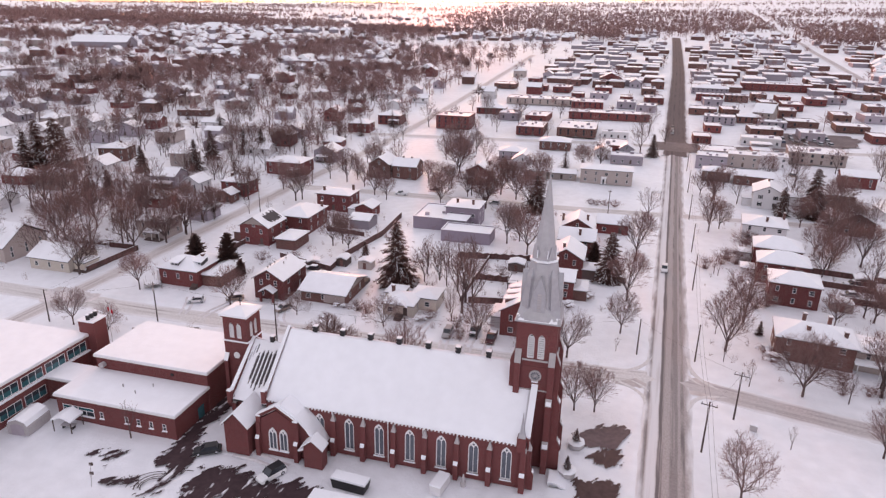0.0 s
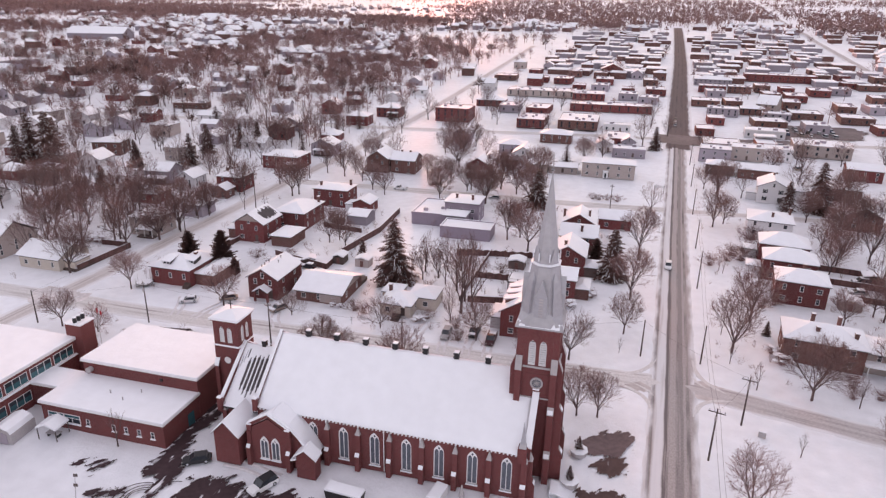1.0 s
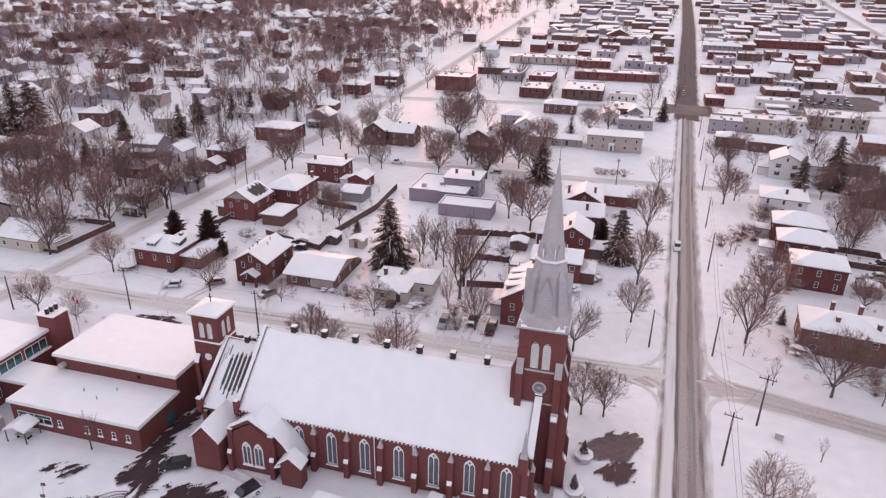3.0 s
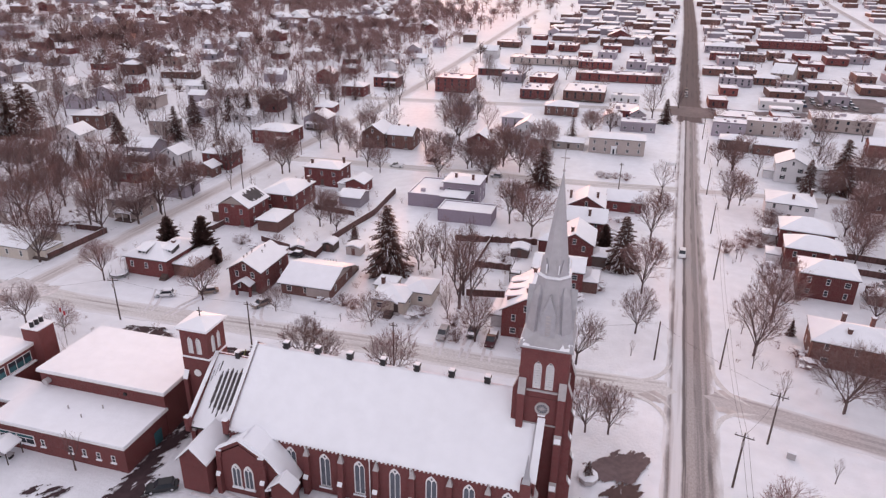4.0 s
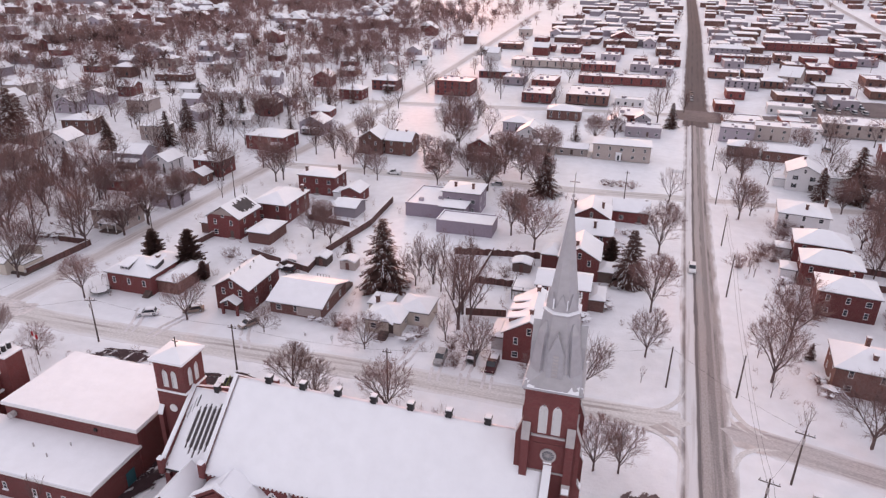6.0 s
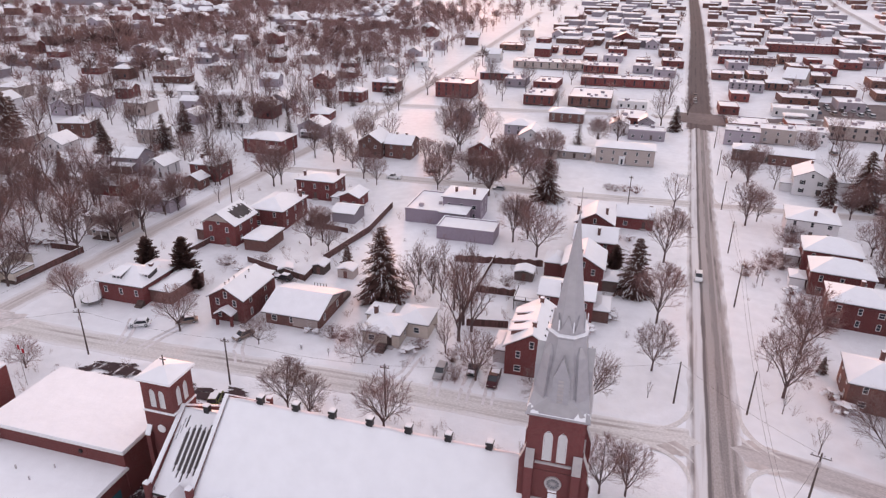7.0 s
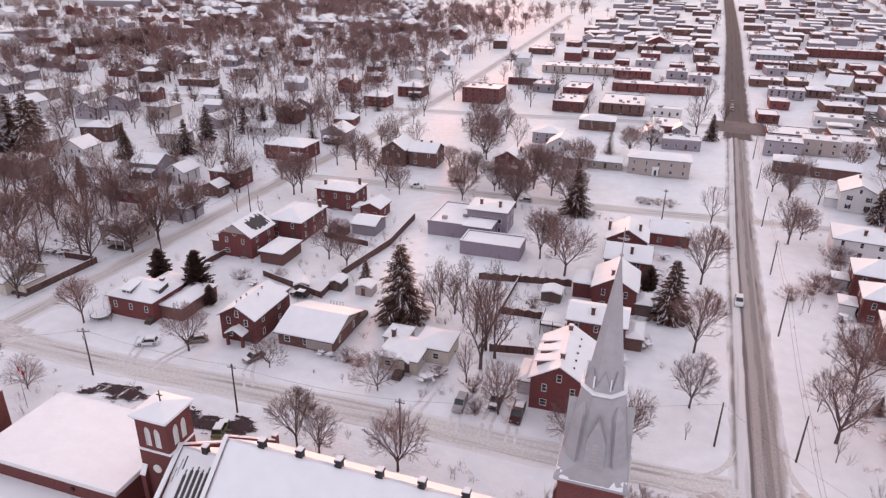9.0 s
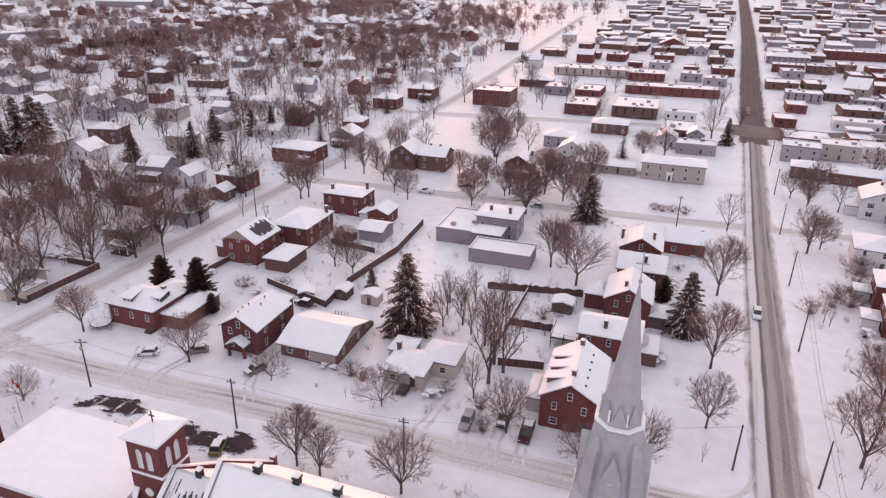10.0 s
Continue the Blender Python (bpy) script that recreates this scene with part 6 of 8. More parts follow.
# ---- plants ----
def branching(seed, stem, mid, wide, deep, limbs_n, per, rise, fan):
    """A leafless tree 10 high: trunk, ascending limbs, branches and fine twigs that fill an egg-shaped crown.
    stem: height of the bare trunk. mid, wide, deep: the crown's middle height, its half width and half height.
    per: branches on a limb, side shoots on a branch, twigs on a shoot. rise: how upright. fan: how far the limbs lean out."""
    r = random.Random(seed)
    limbs, shoots, twigs = [], [], []
    lobes = [r.uniform(0, 6.3) for _ in range(3)]

    def room(p, d):
        """How far it is from p along d to the edge of the crown, which bulges unevenly."""
        a = math.atan2(p.y + d.y, p.x + d.x)
        w = wide * (1 + 0.10 * math.sin(2 * a + lobes[0]) + 0.08 * math.sin(3 * a + lobes[1]) + 0.05 * math.sin(7 * a + lobes[2]))
        q, e = Vector((p.x / w, p.y / w, (p.z - mid) / deep)), Vector((d.x / w, d.y / w, d.z / deep))
        A, B, C = e.dot(e), q.dot(e), q.dot(q) - 1
        return (math.sqrt(max(0.0, B * B - A * C)) - B) / A

    def grow(p, d, length, bits, bend, lift):
        pts = [p]
        for _ in range(bits):
            d = (d + Vector((r.gauss(0, bend), r.gauss(0, bend), r.gauss(lift, bend * 0.5)))).normalized()
            pts.append(pts[-1] + d * length / bits)
        return pts

    def along(pts, t):
        k = min(len(pts) - 2, int(t * (len(pts) - 1)))
        return pts[k].lerp(pts[k + 1], t * (len(pts) - 1) - k), (pts[k + 1] - pts[k]).normalized()

    def aside(d, turn, tilt):
        o = d.orthogonal().normalized()
        o.rotate(Matrix.Rotation(turn, 3, d))
        return (d * math.cos(tilt) + o * math.sin(tilt) + Vector((0, 0, 0.22 * rise))).normalized()

    def taper(out, pts, r0, r1):
        n = len(pts) - 1
        for k in range(n):
            out.append((pts[k], pts[k + 1], r0 + (r1 - r0) * k / n, r0 + (r1 - r0) * (k + 1) / n))

    up = Vector((r.gauss(0, 0.03), r.gauss(0, 0.03), 1)).normalized()
    trunk = [Vector((0, 0, -0.1)), up * stem * 0.5, up * stem * 1.25]
    taper(limbs, trunk, 0.21, 0.15)
    for i in range(limbs_n):
        a = 2.4 * i + r.uniform(-0.4, 0.4)
        lean = 0.06 if i == 0 else r.uniform(0.45, 1.0) * fan
        d = Vector((math.cos(a) * math.sin(lean), math.sin(a) * math.sin(lean), math.cos(lean)))
        p = up * stem * r.uniform(0.75, 1.25)
        L = max(1.5, room(p, d)) * (1.0 if i == 0 else r.uniform(0.86, 1.0))
        limb = grow(p, d, L, 5, 0.09, 0.05 * rise)
        taper(limbs, limb, r.uniform(0.075, 0.11), 0.02)
        for j in range(per[0]):
            t = 0.12 + 0.86 * (j + r.random()) / per[0]
            q, e = along(limb, t)
            e = aside(e, 2.4 * j + seed + r.uniform(-0.4, 0.4), r.uniform(0.5, 1.0))
            B = min(max(0.5, room(q, e)) * r.uniform(0.8, 1.04), L * (0.72 - 0.35 * t))
            branch = grow(q, e, B, 3, 0.13, 0.07 * rise)
            taper(limbs, branch, 0.036, 0.014)
            for k in range(per[1]):
                u = 0.2 + 0.8 * (k + r.random()) / per[1]
                f, h = along(branch, min(u, 0.999))
                h = aside(h, 2.4 * k + r.uniform(-0.6, 0.6), r.uniform(0.35, 0.95))
                S = max(0.3, min(room(f, h) * r.uniform(0.8, 1.1), B * 0.62))
                tip = f + h * S
                shoots.append((f, tip, 0.017, 0.006))
                for m in range(per[2]):
                    v = 0.15 + 0.85 * (m + r.random()) / per[2]
                    w = aside(h, r.uniform(0, 6.28), r.uniform(0.2, 0.8))
                    g = f.lerp(tip, v)
                    twigs.append((g, g + w * max(0.2, S * r.uniform(0.35, 0.75)), 0.0115, 0.0))
    return limbs, shoots, twigs


def spike_mesh(name, sticks, mat):
    """Fine twigs, each a three-sided spike."""
    a, b = np.array([s[0] for s in sticks]), np.array([s[1] for s in sticks])
    rad = np.array([s[2] for s in sticks])[:, None]
    d = b - a
    b = b + d * 0.12
    d /= np.linalg.norm(d, axis=1, keepdims=True) + 1e-9
    side = np.cross(d, np.where(np.abs(d[:, 2:]) > 0.9, (1.0, 0, 0), (0, 0, 1.0)))
    side /= np.linalg.norm(side, axis=1, keepdims=True)
    up = np.cross(side, d)
    co = np.stack([a + side * rad, a - side * rad * 0.5 + up * rad * 0.87, a - side * rad * 0.5 - up * rad * 0.87, b], 1).reshape(-1, 3)
    o = np.arange(len(a))[:, None] * 4
    faces = np.concatenate([o + (0, 1, 3), o + (1, 2, 3), o + (2, 0, 3)])
    me = bpy.data.meshes.new(name)
    me.from_pydata(co.tolist(), [], faces.tolist())
    me.materials.append(mat)
    return me


def stick_mesh(name, sticks, sides, mat):
    return segs(name, [s[0] for s in sticks], [s[1] for s in sticks], [s[2] for s in sticks], [s[3] for s in sticks], sides, mat)


def twig_mesh(name, shoots, twigs, mat):
    """Shoots as three-sided spikes and the finest twigs as single slivers, in one mesh."""
    me = spike_mesh(name, shoots, mat)
    base = np.empty(len(me.vertices) * 3)
    me.vertices.foreach_get("co", base)
    base = base.reshape(-1, 3)
    a, b = np.array([t[0] for t in twigs]), np.array([t[1] for t in twigs])
    rad = np.array([t[2] for t in twigs])[:, None]
    side = np.cross(b - a, np.random.RandomState(len(twigs)).normal(0, 1, a.shape))
    side *= rad / (np.linalg.norm(side, axis=1, keepdims=True) + 1e-9)
    co = np.concatenate([base, np.stack([a - side, a + side, b], 1).reshape(-1, 3)])
    faces = [tuple(p.vertices) for p in me.polygons] + (np.arange(len(a) * 3).reshape(-1, 3) + len(base)).tolist()
    bpy.data.meshes.remove(me)
    me = bpy.data.meshes.new(name)
    me.from_pydata(co.tolist(), [], faces)
    me.materials.append(mat)
    return me


def tree_master(seed, *shape):
    limbs, shoots, twigs = branching(seed, *shape)
    k = 10.0 / max(t[1].z for t in twigs)
    fat = lambda L: [(a * k, b * k, x * k, y * k) for a, b, x, y in L]
    return stick_mesh("trunk", fat(limbs), 3, BARK), twig_mesh("crown", fat(shoots), fat(twigs), TWIG)


def conifer_master(seed, gap=0.30, per=8, cedar=False):
    """Trunk, drooping needle sprays in whorls, and streaks of snow lying along the boughs."""
    r = random.Random(seed)
    nv, nf, sv, sf = [], [], [], []

    def blade(vs, fs, p, d, side, length, width, lift=0.0):
        up = Vector((0, 0, lift))
        o = len(vs)
        vs += [p + up, p + d * length * 0.45 + side * width + up, p + d * length + up, p + d * length * 0.45 - side * width + up]
        fs.append((o, o + 1, o + 2, o + 3))

    z = 0.35 if cedar else 0.7
    while z < 9.75:
        reach = 2.7 * (1 - (z / 10) ** 2.2) ** 0.7 + 0.15 if cedar else 3.0 * (1 - z / 10) ** 0.78 + 0.1
        reach *= 1.0 + 0.16 * math.sin(z * 5.1 + seed)
        n = max(6, int(10 * (1 - z / 16)))
        ph = r.random() * 6.3
        for i in range(n):
            a = ph + 2 * math.pi * i / n + r.uniform(-0.25, 0.25)
            L = reach * r.uniform(0.6, 1.12)
            rise = r.uniform(0.3, 0.9) if cedar else r.uniform(-0.55, -0.12) + z * 0.04
            d = Vector((math.cos(a), math.sin(a), rise)).normalized()
            side = Vector((-math.sin(a), math.cos(a), 0))
            p = Vector((0, 0, z + r.uniform(-0.12, 0.12)))
            for k in range(per):
                t = 0.14 + 0.8 * k / (per - 1)
                q = p + d * L * t + Vector((0, 0, -0.14 * L * t * t))
                w = L * 0.30 * (1.15 - t)
                for s in (-1, 1):
                    hang = r.uniform(-0.2, 0.9) if cedar else r.uniform(-0.75, -0.1)
                    dd = (d * 0.7 + side * s * r.uniform(0.4, 0.9) + Vector((0, 0, hang))).normalized()
                    blade(nv, nf, q, dd, dd.cross(Vector((0.3, 0.2, 1))).normalized(), w + 0.3, 0.055 + 0.04 * L)
                    if not cedar and t > 0.4 and r.random() < 0.26:
                        blade(sv, sf, q, dd, dd.cross(Vector((0.3, 0.2, 1))).normalized(), (w + 0.3) * 0.8, 0.018 + 0.012 * L, 0.08)
            blade(nv, nf, p, (d + Vector((0, 0, -0.1))).normalized(), side, L, 0.14)
            if r.random() < (0.05 if cedar else 0.5):
                t0 = r.uniform(0.42, 0.66)
                for t in (t0, t0 + 0.26):
                    q = p + d * L * t + Vector((0, 0, -0.14 * L * t * t + 0.2))
                    blade(sv, sf, q, (d + Vector((0, 0, -0.25 * t))).normalized(), side, L * r.uniform(0.3, 0.5), 0.02 + 0.014 * L)
        z += gap
    out = []
    for name, vs, fs, m in (("foliage", nv, nf, NEEDLE), ("snow", sv, sf, SNOW_ROOF)):
        me = bpy.data.meshes.new(name)
        me.from_pydata([tuple(v) for v in vs], [], fs)
        me.materials.append(m)
        out.append(me)
    trunk = mesh_of("trunk", loft([ring(7, 0.2, -0.1), ring(7, 0.13, 4), ring(7, 0.02, 9.9)]), BARK)
    return [trunk] + out


def shrub_master(seed):
    r = random.Random(seed)
    st = []
    for i in range(70):
        a, t = r.uniform(0, 6.3), r.uniform(0.1, 1.15)
        d = Vector((math.cos(a) * math.sin(t), math.sin(a) * math.sin(t), math.cos(t)))
        p = Vector((r.gauss(0, 0.6), r.gauss(0, 0.6), 0))
        m = p + d * r.uniform(3, 6)
        st.append((p, m, 0.055, 0.04))
        for k in range(6):
            e = m + (d + Vector((r.gauss(0, 0.5), r.gauss(0, 0.5), r.gauss(0.2, 0.3)))).normalized() * r.uniform(1.5, 4)
            st.append((m, e, 0.035, 0.02))
    return [spike_mesh("stem", st, TWIG)]


def snowy_shrub_master(seed):
    """A twiggy bush with pads of snow caught on it."""
    r = random.Random(seed + 50)
    bm = bmesh.new()
    for i in range(16):
        a, t = r.uniform(0, 6.3), r.uniform(0.1, 1.2)
        c = Vector((math.cos(a) * math.sin(t) * 5.5, math.sin(a) * math.sin(t) * 5.5, 3.0 + 4.0 * math.cos(t)))
        m = Matrix.Translation(c) @ Matrix.Diagonal((r.uniform(1.0, 2.0), r.uniform(1.0, 2.0), 0.6, 1))
        bmesh.ops.create_icosphere(bm, subdivisions=1, radius=1.0, matrix=m)
    return [*shrub_master(seed), mesh_of("snow", bm, SNOW_ROOF)]


MASTERS = {
    "bare_tree": [tree_master(s, 1.9, 5.7, 3.4, 4.3, 7, (9, 5, 14), 0.7, 0.75) for s in (3, 8, 12, 21, 33)],
    "spreading_tree": [tree_master(s, 1.2, 5.0, 4.9, 5.0, 8, (8, 5, 12), 0.35, 1.05) for s in (5, 17)],
    "dense_tree": [tree_master(s, 1.7, 5.6, 4.0, 4.4, 9, (9, 6, 17), 0.6, 0.85) for s in (51, 52)],
    "slim_tree": [tree_master(s, 1.4, 5.6, 1.9, 4.4, 4, (9, 4, 8), 1.1, 0.4) for s in (6, 19, 27)],
    "sapling": [tree_master(s, 2.4, 6.0, 1.7, 4.0, 3, (6, 3, 4), 1.0, 0.4) for s in (9, 14)],
    "far_tree": [tree_master(s, 1.8, 5.7, 3.5, 4.3, 5, (6, 4, 10), 0.7, 0.75) for s in (41, 42, 43, 44)],
    "conifer": [conifer_master(s) for s in (2, 7, 15)],
    "cedar": [conifer_master(s, 0.25, 10, True) for s in (22, 23)],
    "far_conifer": [conifer_master(s, 0.6, 3) for s in (31, 32)],
    "shrub": [shrub_master(s) for s in (1, 4)],
    "snowy_shrub": [snowy_shrub_master(s) for s in (2, 5)],
}
LOOKS = {
    "bare_tree": ("leafless tree with fine brown twigs in snow", "tree"), "spreading_tree": ("low spreading leafless tree in snow", "tree"),
    "dense_tree": ("leafless tree with a very dense dark crown", "tree"),
    "slim_tree": ("slim leafless tree with upright twigs", "tree"), "sapling": ("thin leafless young tree standing in snow", "tree"),
    "far_tree": ("leafless brown tree between snowy houses", "tree"), "conifer": ("dark green spruce with snow on its boughs", "conifer"),
    "far_conifer": ("dark evergreen between snowy houses", "conifer"),
    "cedar": ("bushy dark brown-green cedar beside a house", "conifer"), "snowy_shrub": ("low shrub laden with pads of snow", "shrub"),
    "shrub": ("dense leafless brown shrub in snow", "shrub")}
plant_rng = random.Random(77)


def plant(kind, x, y, height, squat=1.0):
    """A plant of the kind, that high, standing in the snow."""
    t = thing({"far_tree": "tree", "bare_tree": "tree", "dense_tree": "tree", "spreading_tree": "tree", "slim_tree": "tree", "far_conifer": "conifer", "cedar": "conifer", "snowy_shrub": "shrub"}.get(kind, kind), *LOOKS[kind], x, y, 0.0, plant_rng.uniform(0, 360))
    k = t.scale.x
    s = height / 10.0 * {"bare_tree": 1.28, "dense_tree": 1.14, "spreading_tree": 1.25, "slim_tree": 1.2, "far_tree": 1.08, "sapling": 1.1, "shrub": 1.25, "snowy_shrub": 1.2, "conifer": 1.04}.get(kind, 1.0)
    squat *= {"bare_tree": 1.14, "dense_tree": 1.08, "spreading_tree": 1.12, "slim_tree": 1.1, "far_tree": 1.05, "shrub": 1.35, "snowy_shrub": 1.3, "conifer": 1.15, "cedar": 1.2, "far_conifer": 1.15}.get(kind, 1.0)
    t.scale = (k * s * squat, k * s * squat, k * s)
    for me in plant_rng.choice(MASTERS[kind]):
        ob = placed(me.name.split(".")[0], me, t, Matrix())
        if ob.name.split(".")[0] in ("snow", "foliage", "crown", "stem") or kind == "sapling":
            tagged(ob, kind="stuff")
    return t


plant("bare_tree", -96.5, 118.2, 9)
plant("spreading_tree", -78.6, 119.7, 6)
plant("spreading_tree", -56.5, 121.2, 7.5)
plant("slim_tree", -42.6, 129.9, 8)
plant("slim_tree", -41.7, 135.4, 17)
plant("slim_tree", -43.0, 142.0, 15)
plant("slim_tree", -40.4, 140.0, 15)
plant("bare_tree", -34.4, 123.1, 9)
plant("spreading_tree", -22.4, 121.8, 6)
plant("bare_tree", -61.2, 102.7, 9)
plant("bare_tree", -56.9, 102.4, 8)
plant("bare_tree", -44.1, 103.9, 9.5)
plant("spreading_tree", -113.5, 96.9, 6)
plant("bare_tree", -124.6, 118.2, 9)
plant("bare_tree", -4.1, 138.2, 9)
plant("bare_tree", -4.3, 157.8, 12)
plant("sapling", -4.3, 128.9, 3.5)
plant("conifer", -10.1, 170.1, 14)
plant("bare_tree", -4.2, 191.9, 13)
plant("cedar", -15.7, 182.0, 7)
plant("sapling", 19.0, 186.4, 5)
plant("bare_tree", 23.4, 155.0, 12)
plant("bare_tree", 18.5, 137.8, 12)
plant("slim_tree", -58.8, 156.4, 9)
plant("slim_tree", -61.4, 152.9, 8)
plant("slim_tree", -56.6, 159.4, 8)
plant("shrub", -38.9, 163.5, 3)
plant("shrub", -107.9, 149.0, 3)
plant("shrub", -99.5, 153.0, 2.5)
plant("shrub", -65.9, 127.2, 3)
plant("shrub", -63.4, 126.7, 2.5)
plant("shrub", -48.2, 129.5, 2.5)
plant("sapling", -63.4, 120.7, 2)
plant("dense_tree", 31.6, 123.2, 12.6, 1.08)
plant("bare_tree", 17.8, 86.2, 9.5, 0.85)
plant("bare_tree", 41.4, 106.5, 8)
plant("sapling", 27.0, 103.7, 4.5)
plant("sapling", 39.6, 123.3, 6)
plant("conifer", 26.4, 149.2, 3.5)
plant("bare_tree", -9.5, 102.5, 8.5)
plant("bare_tree", -5.8, 103.2, 8)
plant("bare_tree", -13.9, 122.0, 10)
plant("sapling", -78.8, 67.1, 7)
plant("bare_tree", -123.2, 96.4, 8)
plant("sapling", 17.8, 132.5, 5)
plant("sapling", 22.1, 123.4, 6)
plant("sapling", 16.7, 146.0, 5)
plant("sapling", 18.0, 187.9, 5)
plant("cedar", -123.3, 139.2, 9.0)
plant("cedar", -111.5, 138.2, 11)
plant("cedar", -105.5, 135.2, 5)
plant("conifer", -64.0, 147.0, 17, 1.18)
plant("conifer", -80.1, 160.8, 5.5)
plant("bare_tree", -147.4, 120.6, 13)
plant("bare_tree", -147.4, 140.6, 13)
plant("bare_tree", -145.1, 160.6, 13)
plant("bare_tree", -147.5, 178.8, 10)
plant("bare_tree", -144.6, 150.8, 9)
plant("bare_tree", -147.7, 222.9, 11)
plant("bare_tree", -133.7, 209.8, 13)
plant("bare_tree", -132.5, 212.6, 12)
plant("bare_tree", -129.7, 245.3, 13)
plant("bare_tree", -119.1, 240.7, 9)
plant("bare_tree", -62.2, 228.1, 11)
plant("conifer", -42.8, 231.0, 14, 1.25)
plant("bare_tree", -36.0, 183.0, 13)
plant("bare_tree", -44.4, 191.1, 12)
plant("bare_tree", -41.1, 194.9, 11)
plant("bare_tree", 17.9, 230.4, 12)
plant("bare_tree", 21.5, 235.4, 9)
plant("conifer", -6.0, 359.9, 12)
plant("conifer", 44.7, 261.8, 11)
plant("conifer", 55.0, 265.0, 18, 1.15)
plant("bare_tree", -94.9, 168.0, 10)
plant("bare_tree", -93.0, 171.1, 9)
plant("bare_tree", -88.4, 166.0, 8)
plant("bare_tree", -109.2, 229.7, 10)
plant("bare_tree", -101.8, 225.0, 9)
plant("bare_tree", -85.3, 244.2, 11)
plant("shrub", 15.7, 191.4, 4)
plant("shrub", 22.1, 202.2, 4)
plant("shrub", 28.2, 192.6, 3)
plant("shrub", -22.5, 250.0, 2.5)
plant("shrub", -25.1, 250.4, 2.5)
plant("shrub", -19.5, 250.6, 2.5)
plant("shrub", -15.5, 250.1, 3)
plant("sapling", -129.6, 185.8, 7)
plant("sapling", -139.7, 187.8, 7)
plant("bare_tree", 48.6, 217.4, 9)
plant("bare_tree", 52.8, 210.5, 9)
plant("bare_tree", 47.3, 196.5, 8)
plant("conifer", -205.0, 188.2, 10)
plant("bare_tree", -195.9, 164.0, 14)
plant("bare_tree", -176.2, 154.6, 12)
plant("bare_tree", -180.1, 142.6, 14)
plant("bare_tree", -215.2, 176.2, 13)
plant("bare_tree", -151.3, 203.7, 11)
plant("bare_tree", -147.3, 172.3, 10)
plant("bare_tree", -172.6, 161.7, 13)
plant("bare_tree", -168.8, 169.2, 12)
plant("bare_tree", -166.4, 176.5, 11)

# tall dark conifers and old trees west of the long street and along the second street
for x, y, h in ((-255.8, 209.9, 24), (-260.4, 217.0, 20), (-271.0, 213.0, 22), (-218.5, 220.2, 13), (-214.0, 262.0, 14), (-199.0, 283.0, 13), (-207.0, 279.0, 12)):
    plant("conifer", x, y, h)
for x, y, h in ((-206.8, 286.0, 13), (-195.0, 290.0, 13), (-189.0, 294.0, 12), (-217.0, 286.0, 13), (-105.6, 308.0, 11), (-101.0, 318.0, 12), (-96.0, 330.0, 11), (-114.8, 342.0, 11), (-67.0, 275.0, 9),
                (16.4, 283.6, 9), (21.1, 276.2, 8), (26.4, 299.3, 9), (-84.0, 253.0, 9), (-96.0, 257.0, 9), (-128.0, 252.0, 9), (-131.0, 276.0, 10), (-148.0, 262.0, 10)):
    plant("bare_tree", x, y, h)

# thin upright trees in the open yard, and bushes by the houses
for x, y, h in ((-57.5, 151.0, 9), (-54.0, 153.5, 10), (-51.0, 150.5, 9), (-48.0, 163.0, 10), (-55.4, 165.0, 9), (-46.8, 147.5, 12), (-60.5, 162.0, 8)):
    plant("slim_tree", x, y, h)
for x, y, h in ((-50.0, 127.0, 1.6), (-48.6, 128.0, 1.4), (-17.8, 148.0, 2.2), (-13.6, 155.5, 2.0), (-14.0, 158.0, 1.8), (-13.2, 171.5, 2.2), (-13.4, 176.0, 2.0), (-14.8, 187.5, 2.4), (-14.6, 190.5, 2.2), (-14.4, 193.5, 2.2), (-13.8, 204.0, 2.0),
                (-72.0, 127.2, 1.2), (-69.8, 127.4, 1.2), (27.0, 179.0, 2.4), (25.4, 184.0, 2.2), (26.0, 208.0, 2.4), (-119.5, 150.5, 1.8), (-103.0, 147.0, 1.6), (26.5, 140.0, 2.2), (27.8, 136.0, 2.4)):
    plant("snowy_shrub", x, y, h)
for x, y, h in ((24.6, 199.0, 4.2), (20.6, 197.0, 3.6), (26.6, 203.5, 4.0), (28.0, 214.0, 4.5), (29.5, 221.0, 5.0), (27.0, 165.5, 3.5), (25.0, 169.0, 3.2), (29.8, 168.0, 3.8), (-40.4, 127.5, 3.0), (-38.2, 122.0, 3.0)):
    plant("shrub", x, y, h)
for x, y, h in ((44.0, 161.0, 8), (52.0, 169.0, 9), (55.0, 158.0, 11), (64.0, 172.0, 12), (50.0, 203.0, 10), (60.0, 210.0, 12), (55.0, 228.0, 11), (63.0, 238.0, 12), (49.0, 248.0, 10), (57.0, 258.0, 11), (47.0, 132.0, 10), (58.0, 140.0, 12)):
    plant("bare_tree", x, y, h)
# dense old crowns along the second street, behind the mauve block and on the western lots
for x, y, h in ((-61.9, 228.2, 15), (-54.1, 245.6, 15), (-61.7, 250.2, 16), (-50.5, 269.0, 15), (-89.5, 281.0, 16), (-37.2, 316.0, 12), (-73.4, 242.0, 12), (-80.1, 228.0, 12), (-46.0, 233.5, 14),
                (-174.9, 140.8, 15), (-188.5, 163.0, 13), (-213.5, 167.0, 15), (-174.0, 172.5, 10), (-170.5, 191.3, 8), (64.0, 248.0, 12), (67.9, 282.0, 13)):
    plant("dense_tree", x, y, h)
for x, y, h in ((-144.3, 150.7, 12), (-143.7, 159.5, 11), (-146.7, 177.3, 10), (-271.7, 236.5, 14), (-183.9, 225.2, 10), (46.0, 324.0, 11), (21.8, 279.2, 11)):
    plant("bare_tree", x, y, h)
